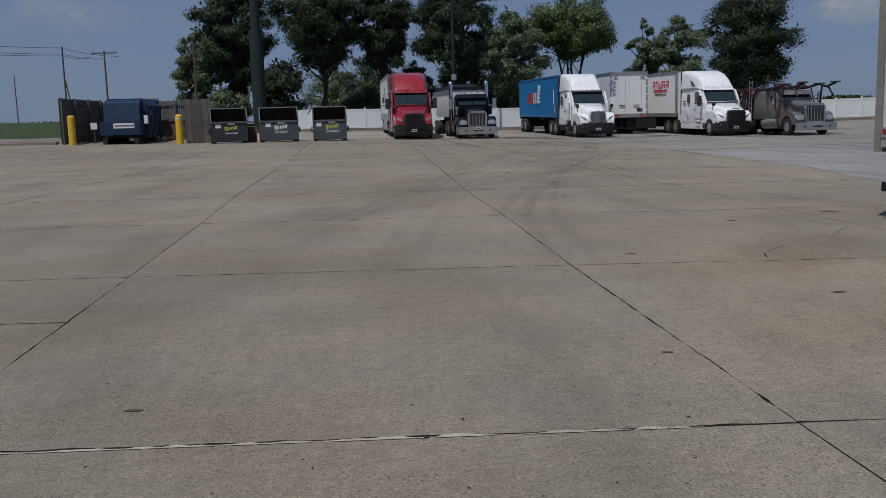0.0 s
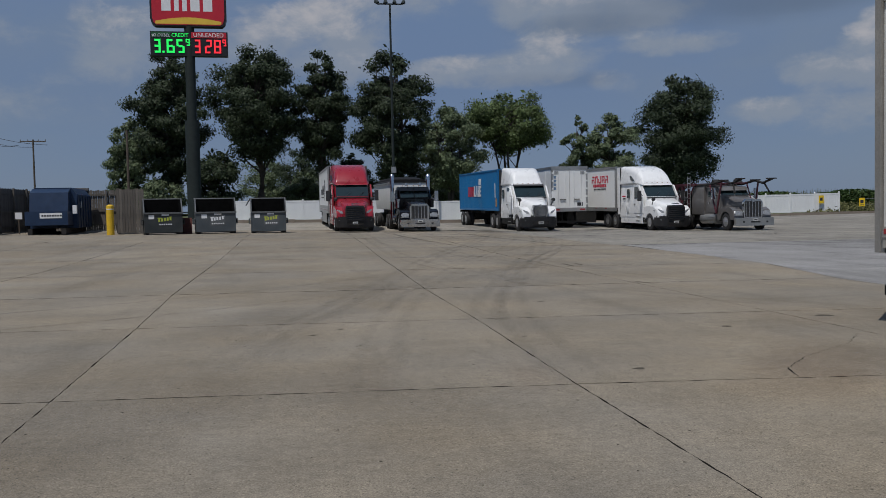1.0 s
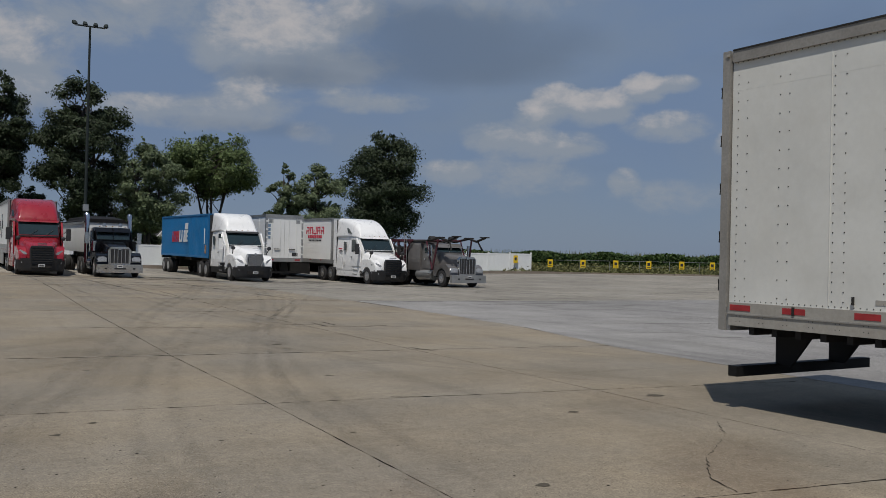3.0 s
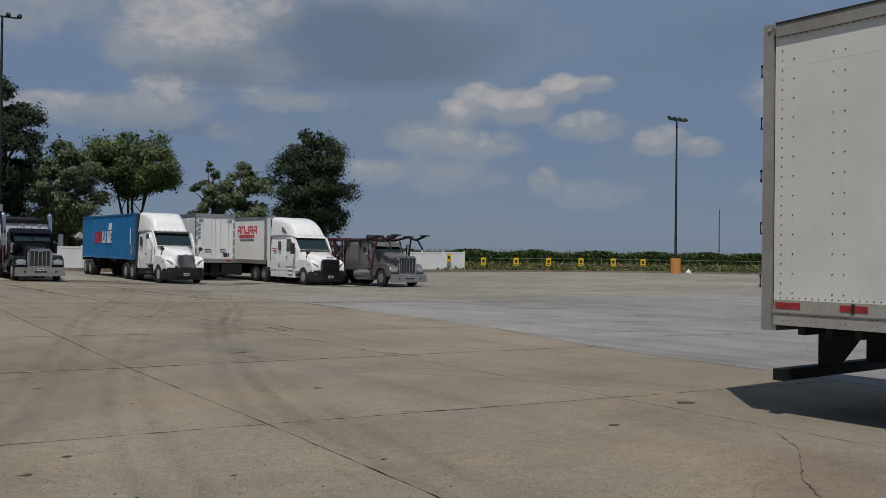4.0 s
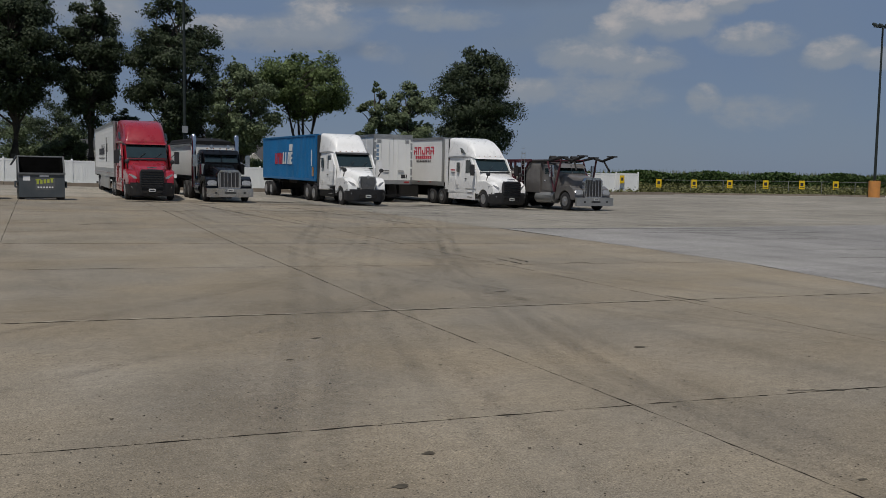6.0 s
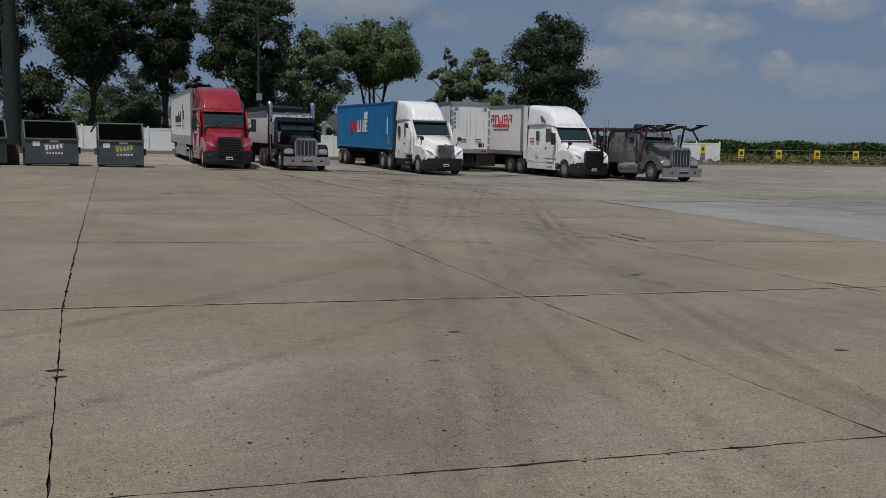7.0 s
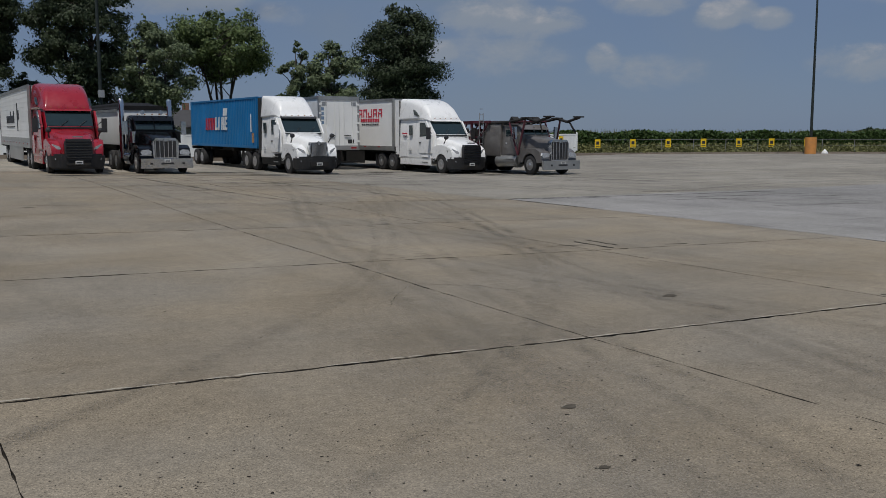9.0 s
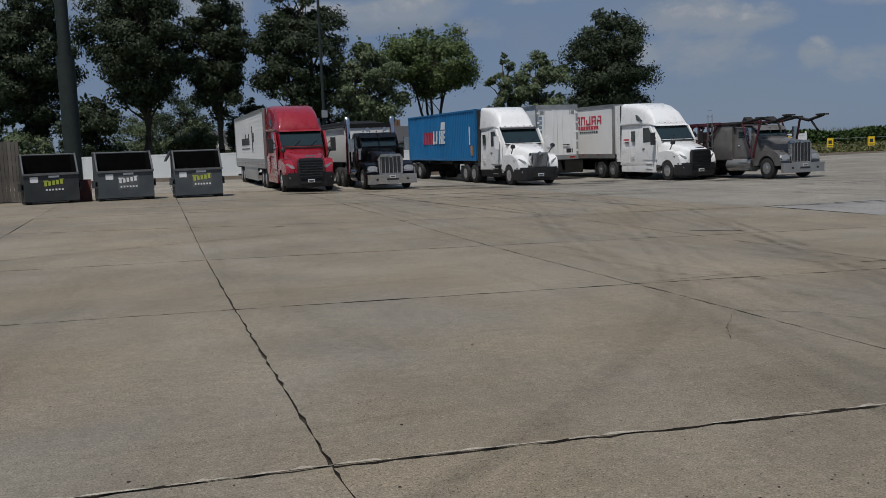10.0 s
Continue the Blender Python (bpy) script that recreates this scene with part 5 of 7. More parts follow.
# ---- bins, compactor and its enclosure ----
M_BIN = mat("dark grey bin paint", (0.026, 0.031, 0.032), 0.55, vary=0.25, scale=1.5, dirt=0.35, dirt_color=(0.1, 0.085, 0.07))
M_BINB = mat("faded blue-grey bin paint", (0.06, 0.072, 0.08), 0.55, vary=0.2, scale=1.5, dirt=0.35, dirt_color=(0.13, 0.11, 0.09))
M_BINSHADE = mat("shade-black bin inside", (0.005, 0.005, 0.005), 0.95, vary=0.3, spec=0.05)
M_BINLIP = mat("worn bin rim", (0.1, 0.105, 0.108), 0.6, vary=0.25)
M_NAVY = mat("navy compactor paint", (0.006, 0.024, 0.066), 0.5, vary=0.15, dirt=0.14, dirt_color=(0.05, 0.05, 0.05))
M_WOOD = mat("weathered fence boards", (0.115, 0.102, 0.088), 0.9, vary=0.25, scale=1.4, fine=0.2, rand=0.22, bump=0.3, bump_scale=30)
M_YEL = mat("yellow bollard paint", (0.68, 0.43, 0.015), 0.5, vary=0.1, dirt=0.25)
M_LIME = mat("lime decal", (0.4, 0.45, 0.06), 0.5, vary=0.1)
M_VINYL = mat("white vinyl", (0.78, 0.79, 0.79), 0.45, vary=0.04, scale=0.8, dirt=0.15, dirt_color=(0.5, 0.47, 0.4))
M_POLE = mat("dark pole paint", (0.02, 0.027, 0.026), 0.7, vary=0.2, spec=0.25)
M_SIGNR = mat("red sign face", (0.5, 0.02, 0.035), 0.35, vary=0.04)
M_SIGNY = mat("yellow sign stripe", (0.75, 0.5, 0.06), 0.35, vary=0.04)
M_DISPLAY = mat("black display panel", (0.01, 0.011, 0.012), 0.45, vary=0.1)
M_LEDG = mat("green display digits", (0.02, 0.4, 0.05), 0.5, emit=(0.02, 0.9, 0.12), power=0.9)
M_LEDR = mat("red display digits", (0.4, 0.02, 0.025), 0.5, emit=(0.9, 0.025, 0.04), power=0.9)
M_ORANGE = mat("orange pole base paint", (0.56, 0.24, 0.06), 0.7, vary=0.12, dirt=0.3)
M_CAUTION = mat("yellow warning sign", (0.75, 0.5, 0.01), 0.5, vary=0.08)
M_GALV = mat("galvanised wire and posts", (0.3, 0.3, 0.29), 0.5, 0.6, vary=0.15)
M_TIMBER = mat("old pole timber", (0.09, 0.07, 0.055), 0.9, vary=0.2)
M_ROOF = mat("dark shingles", (0.055, 0.055, 0.06), 0.9, vary=0.2, scale=2)
M_SIDING = mat("pale siding", (0.5, 0.49, 0.46), 0.7, vary=0.08)


def open_bin(m, W, D, paint, label, marks, lid=False):
    """Slant-topped bin facing -y: low front, high back, open mouth."""
    t = thing("waste_bin", m, label, "dumpster", "open bins by the enclosure")
    zf, zb, w = 1.2, 2.0, W / 2
    # the shell: walls with thickness and a floor
    part("front_wall", B(-w, w, 0, 0.05, 0.12, zf), paint, t, "", 0.01)
    part("back_wall", B(-w, w, D - 0.05, D, 0.12, zb), paint, t, "", 0.01)
    part("floor", B(-w + 0.02, w - 0.02, 0.02, D - 0.02, 0.08, 0.14), M_STEEL, t)
    for s in (-1, 1):
        xa, xb = sorted((s * w, s * (w - 0.04)))
        part("side_wall", prism(bmesh.new(), [(0.05, 0.12), (0.05, zf), (0.62, zb), (D - 0.05, zb), (D - 0.05, 0.12)], "x", xa, xb), paint, t, "", 0.006)
        part("side_rim", T([(s * w, 0.02, zf + 0.01), (s * w, 0.62, zb + 0.01), (s * w, D, zb + 0.01)], 0.035, 6), M_BINLIP, t)
        part("fork_pocket", boxes([(*sorted((s * w, s * (w + 0.12))), 0.3, D - 0.3, 0.55, 0.6), (*sorted((s * w, s * (w + 0.12))), 0.3, D - 0.3, 0.8, 0.85),
                                   (*sorted((s * (w + 0.09), s * (w + 0.13))), 0.3, D - 0.3, 0.55, 0.85)]), paint, t, "steel fork pocket", 0.008)
        part("foot", B(*sorted((s * w, s * (w - 0.25))), 0.1, D - 0.1, 0, 0.1), M_STEEL, t)
    part("front_rim", B(-w - 0.03, w + 0.03, -0.05, 0.07, zf - 0.04, zf + 0.05), M_BINLIP, t, "folded front rim", 0.012)
    part("back_rim", T([(-w, D, zb + 0.01), (w, D, zb + 0.01)], 0.04, 6), M_BINLIP, t)
    # near-black sheets added inside, standing in for the shade in the open mouth
    part("inner_lining", boxes([(-w + 0.045, w - 0.045, D - 0.09, D - 0.055, 0.14, zb - 0.02), (-w + 0.05, w - 0.05, 0.055, 0.065, 0.14, zf - 0.03), (-w + 0.05, w - 0.05, 0.06, D - 0.09, 0.14, 0.3)]), M_BINSHADE, t)
    for s in (-1, 1):
        xa, xb = sorted((s * (w - 0.042), s * (w - 0.052)))
        part("inner_lining", prism(bmesh.new(), [(0.07, 0.14), (0.07, zf - 0.02), (0.63, zb - 0.03), (D - 0.09, zb - 0.03), (D - 0.09, 0.14)], "x", xa, xb), M_BINSHADE, t)
    ld = prism(bmesh.new(), [(D + 0.03, zb + 0.02), (D + 0.07, zb + 0.03), (D + 0.25, 0.75), (D + 0.2, 0.72)], "x", -w, w)
    part("lid", ld, M_BLACK, t, "black plastic lid hung back")
    if lid:
        part("lid_flap", prism(bmesh.new(), [(-w, zb - 0.02), (-w - 0.25, zb - 0.42), (-w - 0.29, zb - 0.4), (-w - 0.04, zb + 0.04)], "y", 0.7, D), M_BLACK, t)
    for mm, r in marks:
        for a, b, c, d in r:
            lay = -0.004 if mm is M_BINLIP else -0.008
            part("decal", B(a, b, lay, 0.02, c, d), mm, t, "plain decal bar")
    return t


def decal(x, c1, backing):
    rows = [(x - 0.38 + 0.15 * k, x - 0.28 + 0.15 * k, 0.72 + 0.02 * k, 0.9 + 0.02 * k) for k in range(5)] + [(x - 0.42, x - 0.2, 0.9, 0.95), (x + 0.2, x + 0.36, 0.97, 1.0)]
    out = [(c1, rows), (M_MARKW, [(x - 0.34 + 0.12 * k, x - 0.27 + 0.12 * k, 0.54, 0.61) for k in range(6)])]
    if backing:
        out = [(M_BINLIP, [(x - 0.42, x + 0.4, 0.46, 1.05)])] + [(a, [(p, q, r, s) for p, q, r, s in b]) for a, b in out]
    return out


stickers = [(M_MARKW, [(-0.8, -0.5, 0.88, 1.1), (-0.1, 0.3, 1.06, 1.14)])]
open_bin(pose(-7.27, 54.2, gz(-7.3, 55), 0, 0, 12), 2.05, 1.7, M_BIN, "dark grey slant-topped waste bin with a lime decal, standing open", decal(0.1, M_LIME, False) + stickers)
open_bin(pose(-4.43, 54.4, gz(-4.4, 55), 0, 0, 9), 2.2, 1.7, M_BINB, "faded blue-grey waste bin with a scuffed decal, standing open", decal(0.1, M_MARKW, True) + stickers)
open_bin(pose(-1.5, 54.5, gz(-1.5, 55), 0, 0, 4), 1.95, 1.7, M_BINB, "grey waste bin with a torn lime decal and a hanging lid", decal(0.15, M_LIME, True) + stickers, True)
# rust-red board leaning between two bins
t = thing("board", pose(-6.15, 55.2, gz(-6, 55), -14, 0, 4), "rust-red board leaning beside a bin", "board", data=finish(B(-0.3, 0.3, 0, 0.03, 0, 0.95), "board", mat("rust red board", (0.09, 0.03, 0.025), 0.8, vary=0.3)))


def compactor(m):
    """Blue waste compactor, loading end towards -y."""
    t = thing("waste_compactor", m, "navy blue steel waste compactor with a white notice", "compactor")
    part("container", prism(bmesh.new(), [(-1.3, 0.35), (-1.3, 2.35), (-1.0, 2.75), (1.0, 2.75), (1.3, 2.35), (1.3, 0.35)], "y", 1.9, 7.2), M_NAVY, t, "large blue body with chamfered top", 0.03)
    part("charge_box", boxes([(-1.25, 1.05, 0.1, 1.95, 0.55, 1.35)]), M_NAVY, t, "", 0.03)
    part("hood", prism(bmesh.new(), [(0.9, 1.33), (1.1, 2.45), (1.95, 2.7), (1.95, 1.33)], "x", -1.15, 0.95), M_NAVY, t, "", 0.02)
    part("skid", boxes([(-1.1, -0.85, 0.0, 7.2, 0, 0.36), (0.7, 0.95, 0.0, 7.2, 0, 0.36)]), M_STEEL, t)
    for k in range(6):
        for s in (-1, 1):
            part("rib", B(s * 1.3 - 0.05, s * 1.3 + 0.05, 2.0 + k, 2.12 + k, 0.36, 2.35), M_NAVY, t, "", 0.01)
    n = part("notice", B(-0.45, 0.75, 0.085, 0.11, 0.95, 1.25), M_MARKW, t, "white notice panel")
    part("notice_bars", boxes([(-0.35 + 0.14 * k, -0.25 + 0.14 * k, 0.078, 0.09, 1.05, 1.15) for k in range(8)]), M_MARKK, n)
    part("control_box", B(1.2, 1.42, 0.9, 1.2, 1.2, 1.7), M_MARKW, t, "", 0.02)
    part("side_notice", B(1.3, 1.312, 3.0, 3.5, 1.55, 1.95), M_MARKW, t)
    part("tarp_roll", T([(-1.2, 7.3, 2.7), (1.2, 7.3, 2.7)], 0.18, 10), M_BLACK, t)
    return t


compactor(pose(-14.0, 56.6, gz(-14, 58), 0, 0, 4))


def bollard(x, y):
    t = thing("bollard", pose(x, y, gz(x, y)), "yellow painted steel bollard with a domed cap", "bollard", "yellow bollards")
    part("post", T([(0, 0, -0.05), (0, 0, 1.5), (0, 0, 1.66)], 0.21, 20), M_YEL, t, "", 0.02)
    part("cap", T([(0, 0, 1.66), (0, 0, 1.71), (0, 0, 1.74)], 0.2, 20, 0.1), M_YEL, t)
    part("band", T([(0, 0, 1.45), (0, 0, 1.5)], 0.216, 20), M_MARKW if x > -12 else M_YEL, t)


bollard(-16.75, 56.2)
bollard(-10.45, 55.9)


def board_fence(x0, y0, x1, y1, H, label, inside=1):
    """Upright weathered boards on rails and posts between two points."""
    d = Vector((x1 - x0, y1 - y0))
    n = int(d.length / 0.15)
    z = min(gz(x0, y0), gz(x1, y1))
    t = thing("board_fence", pose(x0, y0, z, 0, 0, math.degrees(math.atan2(d.y, d.x))), label, "fence", "wooden enclosure")
    me = [finish(B(0, 0.14, 0, 0.022, 0.05, H + h), "board", M_WOOD) for h in (0, 0.03, -0.02)]
    for k in range(n):
        b = part("board", me[(k * 7) % 3], None, t)
        b.location = (k * d.length / n, 0.0, 0)
    for z in (0.4, 1.3, H - 0.35):
        part("rail", B(0, d.length, *sorted((inside * 0.025, inside * 0.07)), z, z + 0.1), M_WOOD, t)
    for k in range(int(d.length / 2.4) + 1):
        x = min(k * 2.4, d.length - 0.1)
        part("post", B(x, x + 0.1, *sorted((inside * 0.07, inside * 0.17)), 0, H + 0.05), M_WOOD, t)


board_fence(-17.5, 56.6, -17.2, 64.5, 2.75, "dark weathered board fence beside the compactor", -1)
board_fence(-17.2, 64.6, -10.6, 64.6, 2.7, "weathered board fence behind the compactor", -1)
board_fence(-10.35, 57.4, -8.8, 57.4, 2.65, "grey weathered board fence end beside the bins", 1)
board_fence(-10.4, 57.6, -10.5, 64.5, 2.65, "weathered board fence with rails towards the compactor", -1)
t = thing("notice", pose(-16.15, 58.6, gz(-16, 57)), "small white notice on a post", "sign")
part("panel", B(-0.2, 0.2, 0, 0.02, 0.9, 1.3), M_MARKW, t)
part("post", B(-0.03, 0.03, 0.02, 0.06, 0, 1.3), M_TIMBER, t)

# ---- white fence ----


def vinyl_fence(x0, y0, x1, y1):
    d = Vector((x1 - x0, y1 - y0))
    n = round(d.length / 2.44)
    step = d.length / n
    t = thing("vinyl_fence", pose(x0, y0, gz(x0, y0), 0, 0, math.degrees(math.atan2(d.y, d.x))), "white vinyl privacy fence panels between square posts", "fence")
    post = finish(B(-0.065, 0.065, -0.065, 0.065, 0, 1.86), "post", M_VINYL, 0.008)
    capm = finish(T([(0, 0, 1.86), (0, 0, 1.9), (0, 0, 1.94)], 0.09, 4, 0.03), "cap", M_VINYL)
    face = []
    for k in range(15):
        u = 0.06 + (step - 0.12) * k / 15
        face += [(u, -0.006), (u + 0.012, -0.014), (u + (step - 0.12) / 15 - 0.012, -0.014)]
    face += [(step - 0.06, -0.006), (step - 0.06, 0.014), (0.06, 0.014)]
    pm = finish(prism(bmesh.new(), face, "z", 0.15, 1.7), "panel", M_VINYL, smooth=0)
    rm = finish(B(0.06, step - 0.06, -0.03, 0.03, 0, 0.14), "rail", M_VINYL, 0.008)
    for k in range(n + 1):
        px, py = x0 + d.x * k / n, y0 + d.y * k / n
        dz = gz(px, py) - gz(x0, y0) + 0.1
        o = part("post", post, None, t)
        o.location = (k * step, 0, dz)
        part("cap", capm, None, o)
        if k < n:
            o = part("panel", pm, None, t)
            o.location = (k * step, 0, dz)
            for z in (0.05, 1.66):
                part("rail", rm, None, o).location = (0, 0, z)


vinyl_fence(-9.0, 86.0, 51.6, 81.2)
t = thing("warning_sign", pose(49.7, 81.2, gz(49, 81), 0, 0, -5), "yellow warning sign fixed on the white fence", "sign", "yellow warning signs")
part("panel", B(-0.24, 0.24, -0.1, -0.08, 0.95, 1.7), M_CAUTION, t)
part("symbol", boxes([(-0.12, 0.12, -0.107, -0.095, 1.2, 1.5)]), M_MARKK, t)

# chain-link fence with warning signs along the north-east kerb
t = thing("wire_fence", Matrix(), "low galvanised wire fence with slim posts before the corn", "fence")
bm_r = bmesh.new()
for k in range(24):
    x, y = on_kerb(2 + 3.05 * k, 3.2)
    part("post", T([(x, y, gz(x, y) - 0.05), (x, y, gz(x, y) + 1.3)], 0.03, 6), M_GALV, t)
    x2, y2 = on_kerb(5.05 + 3.05 * k, 3.2)
    for h in (0.1, 0.7, 1.28):
        tube(bm_r, [(x, y, gz(x, y) + h), (x2, y2, gz(x2, y2) + h)], 0.02 if h > 1 else 0.006, 5)
part("wire_rails", bm_r, M_GALV, t, kind="stuff")
proto = None
for k in range(7):
    x, y = on_kerb(2.0 + 3.35 * k - (0.25 if k > 4 else 0), 3.1)
    mm = pose(x, y, gz(x, y), 0, 0, math.degrees(math.atan2(KERB_DIR.y, KERB_DIR.x)))
    if proto is None:
        proto = thing("warning_sign", mm, "yellow warning sign with a black symbol on the wire fence", "sign", "yellow warning signs")
        part("panel", B(-0.26, 0.26, -0.02, 0.0, 0.55, 1.35), M_CAUTION, proto, "", 0.004)
        part("symbol", boxes([(-0.14, 0.14, -0.027, -0.015, 0.85, 1.15), (-0.18, 0.18, -0.027, -0.015, 0.66, 0.72)]), M_MARKK, proto)
    else:
        copy_thing(proto, mm)

# ---- lamp posts, tall sign, poles ----


def yard_lamp(x, y, H, base_r, base_h, base_m, label, boxed=False):
    t = thing("lamp_post", pose(x, y, gz(x, y)), label, "lamp post", "yard lamps")
    part("footing", T([(0, 0, -0.1), (0, 0, base_h)], base_r, 20), base_m, t, "painted concrete footing", 0.03)
    part("pole", T([(0, 0, base_h), (0, 0, H)], 0.13, 12, 0.08), M_POLE, t, "slim dark pole")
    part("crossarm", boxes([(-1.1, 1.1, -0.05, 0.05, H - 0.1, H)]), M_POLE, t)
    for xx in (-1.05, -0.35, 0.35, 1.05):
        h = part("lamp_head", loft(bmesh.new(), [(-0.42, -0.1, 0.0, 0.15, 0.13, 0.05), (-0.08, -0.15, 0.1, 0.19, 0.15, 0.08), (0.12, -0.1, 0.08, 0.12, 0.1, 0.04)]), M_POLE, t, "dark floodlight head")
        h.location, h.rotation_euler = (xx * 1.12, -0.05, H + 0.18), (radians(25), radians(10 * xx), radians(-14 * xx))
        part("lens", B(-0.14, 0.14, -0.38, -0.08, -0.165, -0.14), M_LAMP, h)
    if boxed:
        part("switch_box", B(-0.2, 0.2, -0.36, -0.14, 4.3, 4.8), M_ALU, t, "", 0.02)


yard_lamp(8.35, 78.6, 18.6, 0.35, 0.9, M_KERB, "tall slim dark lamp post with four floodlights", True)
lx, ly = 67.4, 67.3
yard_lamp(lx, ly, 15.2, 0.5, 1.5, M_ORANGE, "tall slim lamp post on an orange painted footing")
t = thing("rubbish_bag", pose(lx + 1.2, ly - 0.6, gz(lx, ly)), "white rubbish bag beside the orange footing", "bag", data=finish(loft(bmesh.new(), [(-0.25, 0, 0.2, 0.2, 0.12, 0.1), (0, 0, 0.42, 0.35, 0.2, 0.2), (0.25, 0, 0.2, 0.2, 0.1, 0.1)]), "rubbish_bag", M_MARKW, smooth=60))


def seven(parent, ch, x, z, w, h, s, material, label):
    """A display digit out of bars, lower left corner at x, z."""
    on = {"3": "abgcd", "6": "afgecd", "5": "afgcd", "9": "abfgcd", "2": "abged", "8": "abcdefg"}[ch]
    seg = {"a": (s, h - s, w - s, h), "d": (s, 0, w - s, s), "g": (s, h / 2 - s / 2, w - s, h / 2 + s / 2), "f": (0, h / 2, s, h), "e": (0, 0, s, h / 2), "b": (w - s, h / 2, w, h), "c": (w - s, 0, w, h / 2)}
    for k in on:
        a, b, c, d = seg[k]
        part("digit_bar", B(x + a, x + c, -0.46, -0.39, z + b, z + d), material, parent, label)


def words(text, x, z, size, width, material, parent, y=-0.45):
    cu = bpy.data.curves.new("words", "FONT")
    cu.body, cu.size, cu.extrude = text, size, 0.006
    o = bpy.data.objects.new("words", cu)
    scene.collection.objects.link(o)
    me = bpy.data.meshes.new_from_object(o.evaluated_get(bpy.context.evaluated_depsgraph_get()))
    bpy.data.objects.remove(o)
    co = np.array([v.co[:] for v in me.vertices])
    k = width / max(co[:, 0].max() - co[:, 0].min(), 1e-6)
    x_min = co[:, 0].min()
    for v in me.vertices:
        v.co = ((v.co.x - x_min) * k + x, y - v.co.z, z + v.co.y * k if k < 1.3 else z + v.co.y)
    me.materials.clear()
    me.materials.append(material)
    ob = new("lettering", me)
    ob.parent = parent
    return ob


def tall_sign(x, y, th):
    t = thing("price_sign", pose(x, y, gz(x, y), 0, 0, th), "tall dark pole sign with red panel and lit price display", "sign")
    part("lower_pole", T([(0, 0, -0.2), (0, 0, 9.2)], 0.62, 20), M_POLE, t)
    part("upper_pole", T([(0, 0, 9.2), (0, 0, 18.25)], 0.44, 20), M_POLE, t)
    c = part("price_cabinet", B(-3.35, 3.35, -0.4, 0.4, 14.95, 17.10), M_DISPLAY, t, "black price display cabinet", 0.04)
    for ch, xx in (("3", -3.15), ("6", -1.95), ("5", -1.1)):
        seven(c, ch, xx, 15.20, 0.68, 1.2, 0.17, M_LEDG, "lit green price digit")
    part("decimal_point", B(-2.32, -2.14, -0.46, -0.42, 15.20, 15.37), M_LEDG, c)
    seven(c, "9", -0.3, 15.85, 0.34, 0.6, 0.09, M_LEDG, "small lit green digit")
    for ch, xx in (("3", 0.35), ("2", 1.35), ("8", 2.15)):
        seven(c, ch, xx, 15.20, 0.62, 1.2, 0.15, M_LEDR, "lit red price digit")
    seven(c, "9", 2.9, 15.85, 0.32, 0.6, 0.09, M_LEDR, "small lit red digit")
    part("header_panel", B(0.2, 3.25, -0.43, -0.4, 16.55, 17.05), M_SIGNR, c, "red header panel")
    part("header_panel", B(-3.25, -1.6, -0.43, -0.4, 16.55, 17.05), mat("green header", (0.02, 0.09, 0.03), 0.4), c)
    words("UNLEADED", 0.4, 16.63, 0.42, 2.6, M_MARKW, c)
    words("#2 DIESEL", -3.2, 16.63, 0.42, 1.55, M_MARKW, c)
    words("CREDIT", -1.5, 16.63, 0.42, 1.45, M_LEDG, c)
    out = [(-3.15, 17.75), (-3.3, 18.25), (-3.3, 20.45), (-3.0, 20.75), (3.0, 20.75), (3.3, 20.45), (3.3, 18.25), (3.15, 17.75), (2.9, 17.55), (-2.9, 17.55)]
    s = part("logo_cabinet", prism(bmesh.new(), out, "y", -0.42, 0.42), M_DISPLAY, t, "dark sign cabinet", 0.03)
    part("logo_face", prism(bmesh.new(), [(a * 0.95, 19.15 + (b - 19.15) * 0.92) for a, b in out], "y", -0.45, -0.4), M_SIGNR, s, "red sign face with plain shapes", 0.01)
    arc = [(-2.85, 17.75)] + [(-2.85 + 5.7 * k / 12, 17.80 + 0.55 * math.sin(math.pi * (0.12 + 0.76 * k / 12))) for k in range(13)] + [(2.85, 17.75)]
    part("stripe", prism(bmesh.new(), arc, "y", -0.458, -0.445), M_SIGNY, s, "yellow curved stripe")
    part("logo_shapes", boxes([(a, b, -0.458, -0.444, c, d) for a, b, c, d in ((-2.3, -1.5, 18.9, 20.0), (-1.2, -0.8, 18.9, 20.0), (-0.5, -0.1, 18.9, 20.0), (0.2, 1.0, 18.9, 20.0), (1.3, 2.1, 18.9, 20.0))]), M_MARKW, s, "plain white shapes")


tall_sign(-9.0, 86.2, 2)


def utility_pole(x, y, H, arm, label="weathered timber power pole with a crossarm"):
    t = thing("utility_pole", pose(x, y, gz(x, y)), label, "utility pole", "power poles")
    part("pole", T([(0, 0, -0.3), (0, 0, H)], 0.16, 8, 0.11), M_TIMBER, t)
    if arm:
        part("crossarm", B(-arm, arm, -0.06, 0.06, H - 0.35, H - 0.2), M_TIMBER, t)
        for xx in (-arm + 0.1, -arm * 0.4, arm * 0.4, arm - 0.1):
            part("insulator", T([(xx, 0, H - 0.2), (xx, 0, H + 0.02)], 0.06, 6), M_GALV, t)


